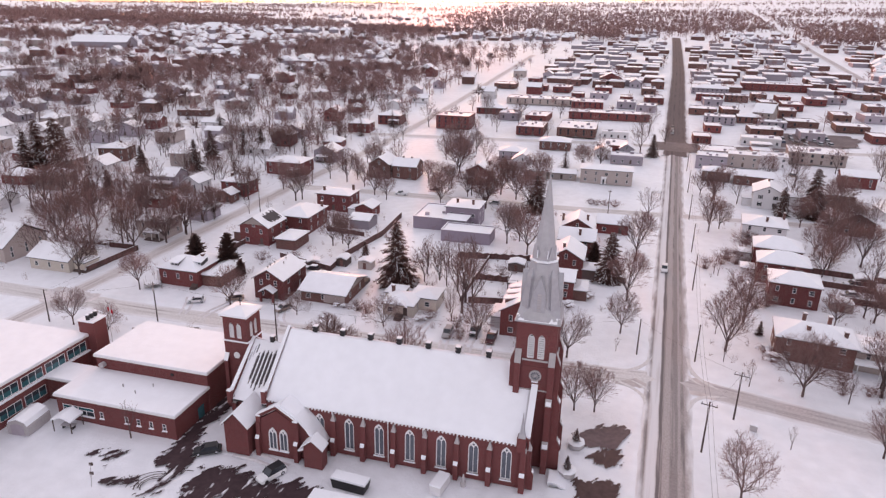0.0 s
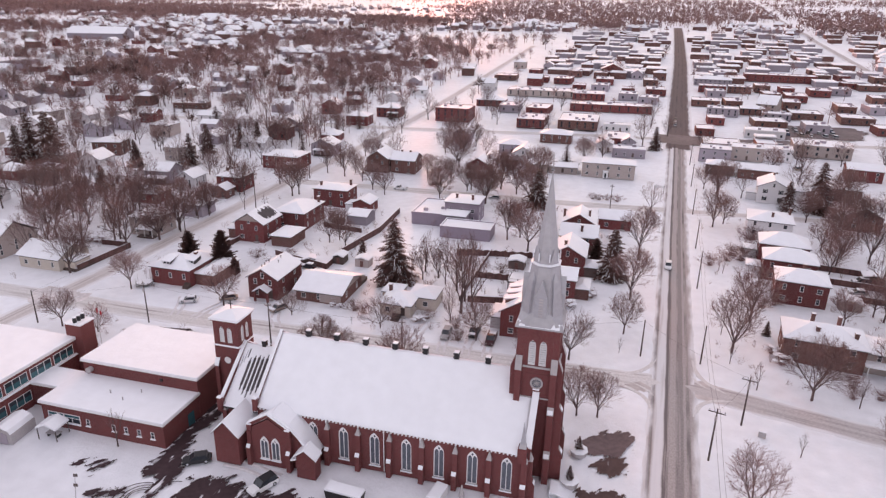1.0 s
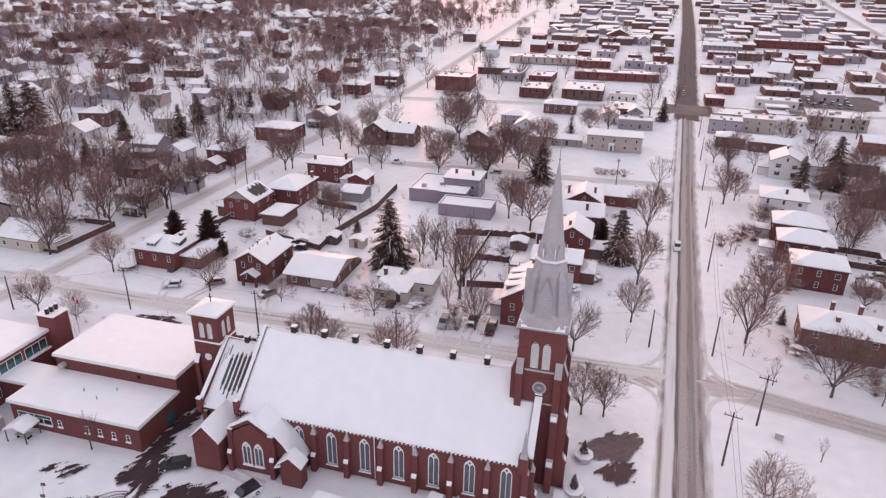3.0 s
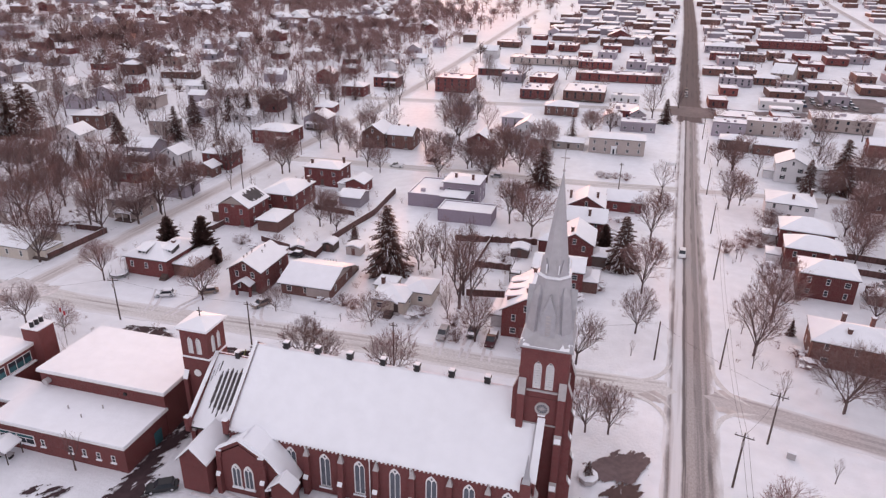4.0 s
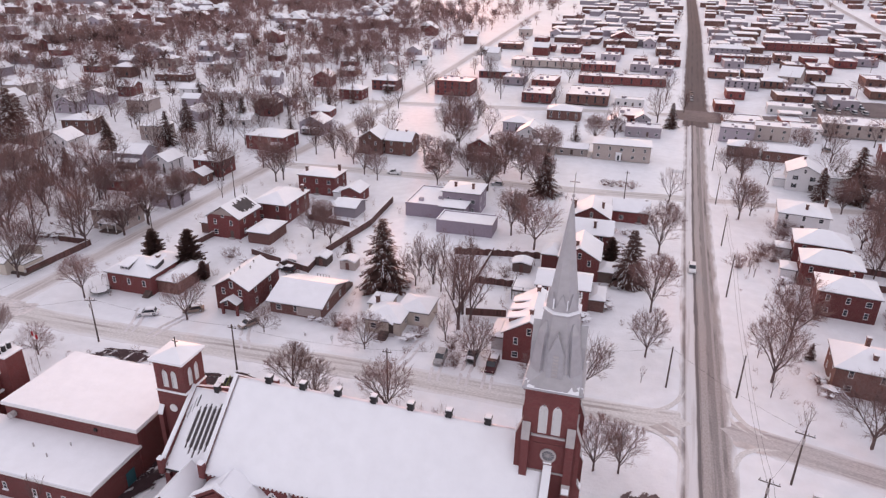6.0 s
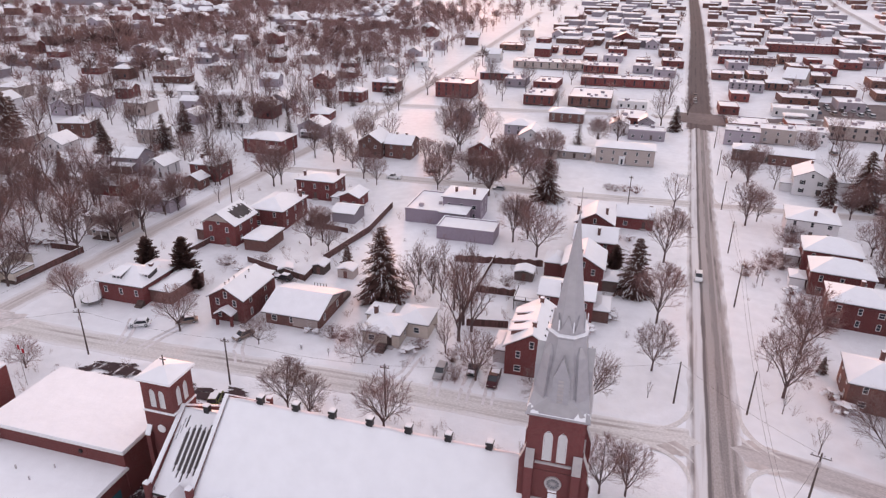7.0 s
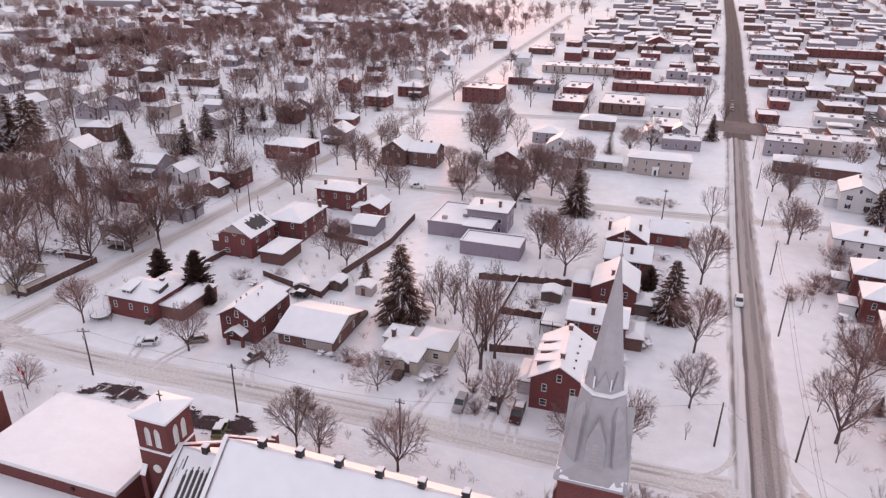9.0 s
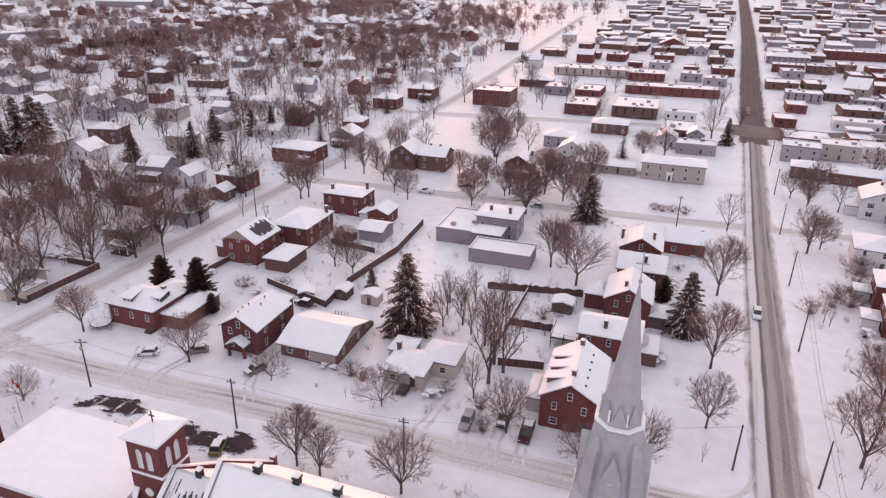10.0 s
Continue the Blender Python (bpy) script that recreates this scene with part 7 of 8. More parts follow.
for x, y, h in ((-220.2, 222.7, 11), (-203.7, 237.4, 14), (-235.4, 193.2, 13), (-262.0, 200.0, 19)):
    plant("conifer", x, y, h)
for x, y, h in ((40.0, 130.5, 3.0), (39.2, 126.5, 2.4), (44.0, 127.9, 2.2), (46.3, 128.2, 2.2), (49.0, 128.0, 2.2)):
    plant("shrub", x, y, h)

# ---- street furniture ----
def utility_pole(x, y, h, arm=0.0, rot=0.0, lean=0.0):
    p = thing("utility_pole", "weathered wooden utility pole standing in snow", "utility pole", x, y, 0, rot)
    pole = part("pole", turn_to(loft([ring(8, 0.17, -0.3), ring(8, 0.11, h)]), pose(0, 0, 0, 0, lean)), POLE_WOOD, p)
    if arm:
        a = part("crossarm", box(-arm / 2, arm / 2, -0.08, 0.08, h - 0.75, h - 0.57), POLE_WOOD, p)
        part("crossarm_snow", box(-arm / 2, arm / 2, -0.08, 0.08, h - 0.57, h - 0.5), SNOW_ROOF, a)
        for k in range(4):
            q = -arm / 2 + 0.15 + (arm - 0.3) * k / 3
            part("insulator", loft([ring(6, 0.06, h - 0.5, q), ring(6, 0.04, h - 0.28, q)]), BLACK, a)
    part("transformer", loft([ring(10, 0.2, h - 2.1, 0, -0.32), ring(10, 0.2, h - 1.35, 0, -0.32)]), STONE, p) if arm > 2 else None
    return p.location.x, p.location.y, p.location.z + h


def cable(a, b, sag=0.8, off=0.0):
    """One slack wire between two pole heads."""
    pa, pb = Vector((a[0] + off, a[1], a[2] - 0.3)), Vector((b[0] + off, b[1], b[2] - 0.3))
    pts = [pa.lerp(pb, i / 14) - Vector((0, 0, sag * 4 * (i / 14) * (1 - i / 14))) for i in range(15)]
    n = (pb - pa).cross(Vector((0, 0, 1))).normalized() * 0.018
    u = Vector((0, 0, 0.018))
    tagged(part("cable", loft([[p + n, p + u, p - n - u * 0.5] for p in pts]), BLACK), "thin dark overhead cable between poles", "cable")


PA = utility_pole(-106.6, 104.6, 10.0, 2.2, 20)
PB = utility_pole(-75.4, 106.2, 9.6, 1.6, 6)
PC = utility_pole(-45.4, 107.6, 10.4, 1.6, 6)
P1 = utility_pole(0.1, 129.0, 8.5)
P2 = utility_pole(12.0, 130.0, 8.8)
P3 = utility_pole(12.0, 171.8, 10.6, 1.2, 90)
P4 = utility_pole(18.4, 109.8, 9.8, 2.6, -10)
P5 = utility_pole(12.6, 97.5, 9.8, 2.6, -10)
P6 = utility_pole(12.1, 205.3, 9.3, 1.2, 90)
P7 = utility_pole(11.6, 243.0, 9.5, 1.2, 90)
P8 = utility_pole(-17.1, 237.0, 9.7, 1.4, 6)
P9 = utility_pole(-129.8, 95.7, 8.0)
P10 = utility_pole(11.5, 285.0, 9.5, 1.2, 90)
P11 = utility_pole(11.4, 330.0, 9.5, 1.2, 90)
P12 = utility_pole(12.8, 62.0, 9.6, 2.2, -10)
P13 = utility_pole(-133.5, 150.0, 9.0)
P14 = utility_pole(-136.5, 190.0, 9.0)
P15 = utility_pole(-141.5, 236.0, 9.5)
P16 = utility_pole(-140.5, 262.0, 9.5)
for a, b in ((P5, P2), (P2, P3), (P3, P6), (P6, P7), (P7, P10), (P10, P11), (P12, P5)):
    cable(a, b, 0.9, -0.4)
    cable(a, b, 1.3, 0.4)
for a, b in ((PA, PB), (PB, PC), (PC, P1), (P1, P4), (P9, PA), (P5, P4), (P9, P13), (P13, P14), (P14, P15)):
    cable(a, b, 0.8)


def car(x, y, rot, paint, kind="car", snowy=0.0, label="", group="", fine=True):
    """A parked vehicle facing +y before it is turned: shaped body, glass house, wheels, lamps."""
    L, W, H = {"car": (4.5, 1.8, 1.45), "suv": (4.7, 1.9, 1.75), "pickup": (5.6, 2.0, 1.8)}[kind]
    c = thing(kind if kind != "suv" else "car", label, "car" if kind != "pickup" else "pickup", x, y, 0.1, rot, group)
    belt = H * 0.56
    def shell(rows):
        return loft([[(-w, y_, z0), (-w * 1.0, y_, z1 * 0.6 + z0 * 0.4), (-w * 0.93, y_, z1), (w * 0.93, y_, z1), (w, y_, z1 * 0.6 + z0 * 0.4), (w, y_, z0)] for y_, w, z0, z1 in rows])
    h = W / 2
    rows = [(-L / 2, h * 0.86, 0.38, belt * 0.82), (-L / 2 + 0.15, h * 0.97, 0.26, belt * 0.97), (-L * 0.2, h, 0.24, belt), (L * 0.18, h, 0.24, belt), (L * 0.36, h * 0.97, 0.24, belt * 0.93), (L / 2 - 0.12, h * 0.92, 0.28, belt * 0.8), (L / 2, h * 0.78, 0.36, belt * 0.66)]
    part("body", shell(rows), PAINT[paint], c)
    y0, y1 = {"car": (-L * 0.40, L * 0.24), "suv": (-L * 0.48, L * 0.22), "pickup": (-L * 0.06, L * 0.28)}[kind]
    cab = loft([[(-h * 0.93, y0, belt - 0.03), (h * 0.93, y0, belt - 0.03), (h * 0.93, y1, belt - 0.03), (-h * 0.93, y1, belt - 0.03)],
                [(-h * 0.78, y0 + 0.28, H - 0.08), (h * 0.78, y0 + 0.28, H - 0.08), (h * 0.78, y1 - 0.75, H - 0.08), (-h * 0.78, y1 - 0.75, H - 0.08)]])
    part("window", cab, GLASS, c, "dark glazed cabin")
    part("roof", box(-h * 0.79, h * 0.79, y0 + 0.26, y1 - 0.72, H - 0.09, H, bevel=0.04), PAINT[paint], c)
    for sx in (-1, 1) if fine else ():
        for a, b in ((y0 + 0.02, y0 + 0.3), (y1 - 0.02, y1 - 0.75)):
            part("pillar", prism([(a, belt - 0.03), (a + 0.1, belt - 0.03), (b + 0.1, H - 0.06), (b, H - 0.06)], sx * h * 0.94 - 0.02 * sx - (0.1 if sx > 0 else 0) , sx * h * 0.94 - 0.02 * sx + (0.0 if sx > 0 else 0.1), "x"), PAINT[paint], c)
    if kind == "pickup":
        part("load_bed", box(-h * 0.8, h * 0.8, -L / 2 + 0.15, -L * 0.08, belt - 0.02, belt + 0.03), BLACK, c)
        part("bed_snow", box(-h * 0.75, h * 0.75, -L / 2 + 0.3, -L * 0.12, belt + 0.03, belt + 0.14), SNOW_ROOF, c)
        for sx in (-1, 1):
            part("bed_side", box(sx * h * 0.92 - 0.06, sx * h * 0.92 + 0.06, -L / 2 + 0.05, -L * 0.06, belt - 0.1, belt + 0.25), PAINT[paint], c)
    for sx in (-1, 1):
        for wy in (-L * 0.31, L * 0.31):
            w = part("wheel", turn_to(loft([ring(14, 0.34, -0.1), ring(14, 0.34, 0.1)]), pose(sx * (h - 0.1), wy, 0.34, 0, 90)), RUBBER, c)
            if not fine:
                continue
            part("rim", turn_to(loft([ring(10, 0.2, -0.11), ring(10, 0.2, 0.11)]), pose(sx * (h - 0.1), wy, 0.34, 0, 90)), CHROME, w)
        if not fine:
            continue
        part("headlight", box(sx * h * 0.62 - 0.16, sx * h * 0.62 + 0.16, L / 2 - 0.14, L / 2 - 0.02, belt * 0.62, belt * 0.76), LAMP_WHITE, c)
        part("tail_light", box(sx * h * 0.74 - 0.1, sx * h * 0.74 + 0.1, -L / 2 - 0.01, -L / 2 + 0.1, belt * 0.68, belt * 0.9), LAMP_RED, c)
    if snowy:
        part("snow_load", box(-h * 0.75, h * 0.75, y0 + 0.3, y1 - 0.78, H, H + 0.12 * snowy + 0.03, bevel=0.05), SNOW_ROOF, c)
        part("snow_load", box(-h * 0.8, h * 0.8, y1, L / 2 - 0.25, belt * 0.86, belt + 0.08 * snowy, bevel=0.05), SNOW_ROOF, c)
    return c


car(-41.1, 122.6, 184, "silver", "suv", 0.0, "silver estate car parked in snowy driveway")
car(-31.2, 124.0, 184, "red", "pickup", 0.0, "dark red pickup parked in snowy driveway")
car(-35.6, 126.2, 184, "black", "pickup", 0.2, "dark pickup half hidden behind a bare tree")
car(-83.0, 120.8, 160, "tan", "car", 1.0, "tan car snowed in beside brick house")
car(-105.7, 117.0, 120, "white", "car", 1.6, "white car buried under thick snow")
car(-97.6, 121.6, 130, "tan", "car", 1.2, "snow-covered car behind a bare tree")
car(4.4, 184.5, 180, "white", "suv", 0.0, "white car driving down the main road")
for o in car(-51.0, 66.8, 158, "white", "suv", 0.0, "white car with black roof beside the church").children:
    if o.name.startswith(("roof", "pillar")):
        o.data.materials[0] = PAINT["black"]
car(-64.2, 68.4, 125, "black", "car", 0.0, "black car in the church driveway")
car(-99.2, 234.2, 94, "white", "pickup", 0.4, "white pickup on the second street")
car(-60.4, 235.6, 94, "silver", "car", 0.3, "silver car on the second street")
car(-89.0, 246.0, 100, "red", "car", 1.0, "red car parked under bare trees")
car(-90.0, 147.0, 90, "black", "car", 1.2, "snowed-in dark car behind the bungalow")
car(59.7, 256.2, 80, "black", "car", 0.8, "dark car parked beside bare trees")
car(60.1, 266.4, 60, "silver", "car", 1.0, "snow-dusted car parked beside a conifer")
car(59.0, 338.0, 10, "tan", "suv", 1.0, "tan car parked behind apartment house")
for i, y in enumerate((446.0, 455.0, 470.0)):
    car(3.4, y, 180, ("silver", "white", "tan")[i], "car", 0.0, "car waiting at the downtown crossing", "cars at the crossing", False)
lot = random.Random(9)
for i in range(18):
    car(62 + (i % 6) * 6.5 + lot.uniform(-1, 1), 440 + (i // 6) * 12 + lot.uniform(-1, 1), lot.uniform(-8, 8) + 8, lot.choice(("silver", "black", "blue", "red", "white", "tan")), lot.choice(("car", "suv")), 0.6, "parked car in the slushy lot", "cars in the lot", False)
for x, y, c in ((36, 402, "black"), (44, 392, "silver"), (58, 396, "black"), (66, 400, "white")):
    car(x, y, 100, c, "suv", 0.2, "car at the filling station", "cars at the filling station", False)


def ruts(line, label="pair of wheel ruts in deep snow", gap=0.75):
    """Two shallow ruts that wheels left on the way to a parking place."""
    for s in (-gap, gap):
        pts = []
        for i, (x, y) in enumerate(line):
            (ax, ay), (bx, by) = line[max(0, i - 1)], line[min(len(line) - 1, i + 1)]
            d = math.hypot(bx - ax, by - ay)
            pts.append((x + s * (by - ay) / d, y - s * (bx - ax) / d))
        road("road_rut", pts, 0.24, SLUSH, label, 0.14, 0.8, 0.0)


for line in (((-40.0, 115.5), (-41.0, 119.0), (-41.1, 122.4)), ((-30.4, 116.6), (-31.0, 120.0), (-31.2, 124.0)), ((-34.8, 116.2), (-35.5, 121.0), (-35.6, 126.0)), ((-78.0, 112.6), (-81.4, 116.5), (-83.2, 121.0), (-84.0, 129.0)),
             ((-99.0, 110.0), (-98.6, 115.0), (-97.2, 121.6)), ((-50.0, 115.2), (-47.6, 119.0), (-47.0, 128.0)), ((-104.0, 109.6), (-106.0, 114.0), (-109.0, 119.0)), ((-60.0, 70.0), (-56.0, 70.4), (-50.0, 69.4))):
    ruts(line)
car(-74.6, 101.0, 20, "olive", "car", 0.8, "olive green car half hidden behind the church tower")
f = thing("flagpole", "white flagpole with a small red and white flag", "flagpole", -108.5, 93.0, 0, 0)
pole = part("pole", loft([ring(8, 0.06, 0), ring(8, 0.035, 8.6)]), STONE, f)
part("ball", loft([ring(8, 0.03, 8.6), ring(8, 0.09, 8.68), ring(8, 0.03, 8.78)]), STONE, pole)
for x0, x1, m in ((0.05, 0.42, PAINT["flag"]), (0.42, 1.05, WHITE_TRIM), (1.05, 1.42, PAINT["flag"])):
    bm = bmesh.new()
    cols = [[bm.verts.new((x0 + (x1 - x0) * i / 5, 0.12 * math.sin((x0 + (x1 - x0) * i / 5) * 4.5) + t, z - 0.35 * (x0 + (x1 - x0) * i / 5))) for z, t in ((7.5, 0), (8.4, 0), (8.4, 0.02), (7.5, 0.02))] for i in range(6)]
    for p, q in zip(cols, cols[1:]):
        for i in range(4):
            bm.faces.new((p[i], p[(i + 1) % 4], q[(i + 1) % 4], q[i]))
    part("flag_cloth", bm, m, f, "drooping red and white cloth")

# filling station canopy
g = thing("canopy", "white filling station canopy with red band", "canopy", 51, 400, 0, 3)
part("roof", box(-5.5, 5.5, -4, 4, 4.6, 5.3), WHITE_TRIM, g)
part("band", box(-5.55, 5.55, -4.05, -4.0, 4.7, 5.0), PAINT["red"], g, "dark red band")
part("roof_snow", box(-5.4, 5.4, -3.9, 3.9, 5.3, 5.55, bevel=0.1), SNOW_ROOF, g)
for sx in (-1, 1):
    for sy in (-1, 1):
        part("column", box(sx * 4 - 0.2, sx * 4 + 0.2, sy * 2.5 - 0.2, sy * 2.5 + 0.2, 0, 4.6), WHITE_TRIM, g)


# ---- yards ----
FENCE_RNG = random.Random(31)
BOARD = mesh_of("board", box(-0.07, 0.07, -0.015, 0.015, 0, 1.0), BRICK_DARK)
BOARD.materials[0] = FENCE_WOOD


def fence(line, h, label, board=0.30, scallop=0.0):
    """A board fence: posts, upright boards one by one, and a ridge of snow on top."""
    (ax, ay), (bx, by) = line
    L, rot = math.hypot(bx - ax, by - ay), math.degrees(math.atan2(by - ay, bx - ax))
    f = thing("fence", label, "fence", ax, ay, 0, rot)
    n = int(L / board)
    for i in range(n + 1):
        x = L * i / max(1, n)
        hh = h * (1 + scallop * math.sin(x * 1.25) ** 2) + FENCE_RNG.uniform(-0.02, 0.02)
        placed("board", BOARD, f, pose(x, 0, -0.05) @ Matrix.Diagonal((board * 7.4, 1, hh, 1)))
    for i in range(int(L / 2.4) + 1):
        part("post", box(i * 2.4 - 0.06, i * 2.4 + 0.06, 0.02, 0.14, -0.1, h + 0.05), FENCE_WOOD, f)
    part("snow_cap", box(0, L, -0.07, 0.09, h + 0.0, h + 0.1, bevel=0.03), SNOW_ROOF, f) if not scallop else None
    return f


fence(((-54.9, 172.7), (-33.3, 177.6)), 1.7, "scalloped brown board fence across the back yard", 0.35, 0.18)
fence(((-44.8, 157.9), (-31.4, 159.2)), 1.6, "scalloped brown board fence across the back yard", 0.35, 0.18)
fence(((-44.2, 141.6), (-45.8, 178.0)), 1.3, "weathered board fence between two yards", 0.4)
fence(((-42.0, 141.9), (-33.8, 144.0)), 1.7, "weathered board fence beside the brick house", 0.35)
fence(((-104.1, 152.6), (-85.0, 148.2)), 1.6, "low weathered fence behind the bungalow", 0.4)
fence(((-85.0, 148.2), (-86.4, 160.0)), 1.6, "low weathered fence behind the bungalow", 0.4)
fence(((-86.3, 160.0), (-84.5, 183.0)), 2.0, "snow-capped board fence along the lane", 0.4)
fence(((-84.5, 183.0), (-87.0, 205.0)), 2.0, "snow-capped board fence along the lane", 0.4)
fence(((-121.0, 176.0), (-121.5, 152.0)), 1.5, "weathered board fence beside brick house", 0.45)
fence(((-104.0, 181.0), (-90.0, 180.0)), 1.6, "weathered board fence behind brick house", 0.45)
fence(((-146.6, 122.5), (-147.4, 142.0)), 1.7, "dark board fence beside the bungalow", 0.4)
for k in range(6):
    plant("snowy_shrub", -168.0 + 1.9 * k, 140.6 + 0.4 * k, 2.4)
fence(((-147.4, 142.0), (-157.0, 141.0)), 1.7, "dark board fence behind the bungalow", 0.4)
fence(((46.0, 178.0), (66.0, 176.5)), 1.7, "dark board fence behind the brick house", 0.4)
fence(((46.0, 188.5), (62.0, 187.0)), 1.7, "dark board fence behind the brick house", 0.4)
fence(((44.0, 199.0), (64.0, 197.0)), 1.7, "dark board fence behind the brick house", 0.45)


def shed(x, y, rot, w, d, h, label, mat=WOOD_DARK):
    s = thing("shed", label, "shed", x, y, 0, rot)
    part("wall", box(-w / 2, w / 2, -d / 2, d / 2, -0.1, h), mat, s)
    part("door", box(-0.45, 0.45, -d / 2 - 0.05, -d / 2, 0, h - 0.3), BRICK_DARK, s)
    part("roof", prism([(-w / 2 - 0.2, h - 0.05), (0, h + 0.55), (w / 2 + 0.2, h - 0.05), (w / 2 + 0.2, h + 0.22), (w * 0.25, h + 0.62), (0, h + 0.85), (-w * 0.25, h + 0.62), (-w / 2 - 0.2, h + 0.22)], -d / 2 - 0.2, d / 2 + 0.2, "y"), SNOW_ROOF, s)
    return s


shed(-84.0, 154.6, 4, 3.0, 3.8, 2.2, "small garden shed under a snow cap")
shed(-76.8, 154.8, 4, 4.0, 3.4, 2.2, "small pale garden shed under a snow cap", TAN)
shed(-92.0, 151.0, 30, 3.4, 3.0, 1.4, "low dark hutch beside the fence")
shed(-36.0, 169.5, 4, 4.5, 4.0, 2.3, "timber play house by the fence")
shed(-101.0, 186.0, 4, 3.0, 3.0, 2.2, "small garden shed under a snow cap")
car(51.5, 183.0, 96, "silver", "car", 1.4, "snow-covered car behind the brick house")
car(54.0, 191.5, 100, "black", "suv", 1.2, "dark car under snow behind the brick house")
shed(47.5, 172.5, -4, 5.0, 3.6, 2.2, "low shed under smooth snow beside the brick house", TAN)
shed(60.0, 183.0, -4, 4.0, 4.0, 2.4, "garden shed under a snow cap")
shed(57.0, 193.0, -4, 5.0, 4.0, 2.4, "garden shed under a snow cap")

t = thing("trampoline", "round trampoline with safety net in snow", "trampoline", -123.1, 121.4, 0, 0)
part("bed", loft([ring(20, 2.0, 0.8), ring(20, 2.05, 0.88), ring(20, 1.8, 1.0)]), SNOW_ROOF, t)
part("rim", loft([ring(20, 2.05, 0.78), ring(20, 2.2, 0.82), ring(20, 2.05, 0.9)]), BLACK, t)
for i in range(6):
    a = math.pi * i / 3
    part("net_pole", loft([ring(6, 0.035, 0, 2.15 * math.cos(a), 2.15 * math.sin(a)), ring(6, 0.035, 2.5, 2.15 * math.cos(a), 2.15 * math.sin(a))]), STONE, t)

# school yard: fabric shelter, picnic roof, signs
s = thing("fabric_shelter", "grey fabric garage shelter under snow", "shelter", -97.4, 63.6, 0.05, 10)
prof = [(-2.0, 0), (-2.0, 1.6), (-1.5, 2.4), (0, 2.9), (1.5, 2.4), (2.0, 1.6), (2.0, 0)]
part("cover", prism(prof, -2.6, 2.6, "y"), STONE, s)
part("door_flap", prism([(-1.2, 0), (-1.2, 1.8), (0, 2.2), (1.2, 1.8), (1.2, 0)], -2.68, -2.6, "y"), GREY_SIDING, s)
part("snow_cover", prism([(-1.9, 1.85), (-1.5, 2.42), (0, 2.93), (1.5, 2.42), (1.9, 1.85), (1.5, 2.62), (0, 3.15), (-1.5, 2.62)], -2.6, 2.6, "y"), SNOW_ROOF, s)
s = thing("picnic_shelter", "small open shelter with snowy gable roof", "shelter", -90.8, 65.6, 0.05, 8)
part("roof", prism([(-1.9, 2.2), (0, 3.0), (1.9, 2.2), (1.9, 2.5), (0, 3.35), (-1.9, 2.5)], -1.6, 1.6, "y"), SNOW_ROOF, s)
for sx in (-1, 1):
    for sy in (-1, 1):
        part("post", box(sx * 1.7 - 0.06, sx * 1.7 + 0.06, sy * 1.4 - 0.06, sy * 1.4 + 0.06, 0, 2.3), POLE_WOOD, s)
part("bench", box(-1.2, 1.2, -0.5, 0.5, 0.6, 0.75), STONE, s)
part("bench_leg", box(-1.0, -0.8, -0.4, 0.4, 0, 0.6), BLACK, s)
part("bench_leg", box(0.8, 1.0, -0.4, 0.4, 0, 0.6), BLACK, s)
for x, y in ((-77.0, 57.0), (-75.2, 55.4)):
    s = thing("sign_post", "small sign on a leaning metal post", "sign", x, y, 0.05, 20)
    part("post", turn_to(loft([ring(6, 0.05, 0), ring(6, 0.05, 2.6)]), pose(0, 0, 0, 0, 8)), STONE, s)
    part("board", box(0.1, 0.7, -0.04, 0.04, 2.2, 2.7), WOOD_DARK, s)

# church yard
s = thing("dumpster", "long black dumpster capped with snow", "dumpster", -38.4, 69.0, 0.05, 0)
part("body", prism([(-2.6, 0), (2.6, 0), (2.9, 1.5), (-2.9, 1.5)], -1.0, 1.0, "y"), BLACK, s)
part("snow_cover", box(-2.9, 2.9, -1.05, 1.05, 1.5, 1.95, bevel=0.15), SNOW_ROOF, s)
s = thing("shed", "low white-roofed shed beside the church lawn", "shed", -37.4, 63.6, 0.05, 4)
part("wall", box(-4.5, 4.5, -1.5, 1.5, 0, 1.6), GREY_SIDING, s)
part("roof", box(-4.8, 4.8, -1.8, 1.8, 1.6, 2.0, bevel=0.12), SNOW_ROOF, s)
s = thing("cooling_unit", "pale boxy cooling unit capped with snow", "cooling unit", -25.6, 73.6, 0.05, -6)
part("casing", box(-0.9, 0.9, -1.8, 1.8, 0, 1.5), WHITE_SIDING, s)
part("snow_cover", box(-0.95, 0.95, -1.85, 1.85, 1.5, 1.75, bevel=0.08), SNOW_ROOF, s)
st = part("statue", loft([ring(8, 0.45, 0), ring(8, 0.42, 0.7), ring(8, 0.28, 0.8), ring(8, 0.24, 1.5), ring(8, 0.14, 1.8), ring(8, 0.13, 2.1), ring(8, 0.03, 2.2)]), STONE)
st.matrix_basis = pose(-22.4, 75.4, 0.05)
tagged(st, "small grey garden statue in the snow", "statue")
for x, y in ((-7.5, 91.4), (-7.8, 83.6)):
    s = thing("planter", "octagonal stone planter filled with snow", "planter", x, y, 0.1, 12, "planters by the church door")
    part("bowl", loft([ring(8, 1.25, 0, turn=O8), ring(8, 1.5, 1.0, turn=O8)]), STONE, s)
    part("snow_fill", loft([ring(8, 1.55, 1.0, turn=O8), ring(8, 1.5, 1.18, turn=O8), ring(8, 0.8, 1.3, turn=O8)]), SNOW_ROOF, s)
    e = plant("conifer", x, y, 2.3)
    e.location.z = 1.3
    tagged(e, "small dark evergreen in a stone planter", "conifer")
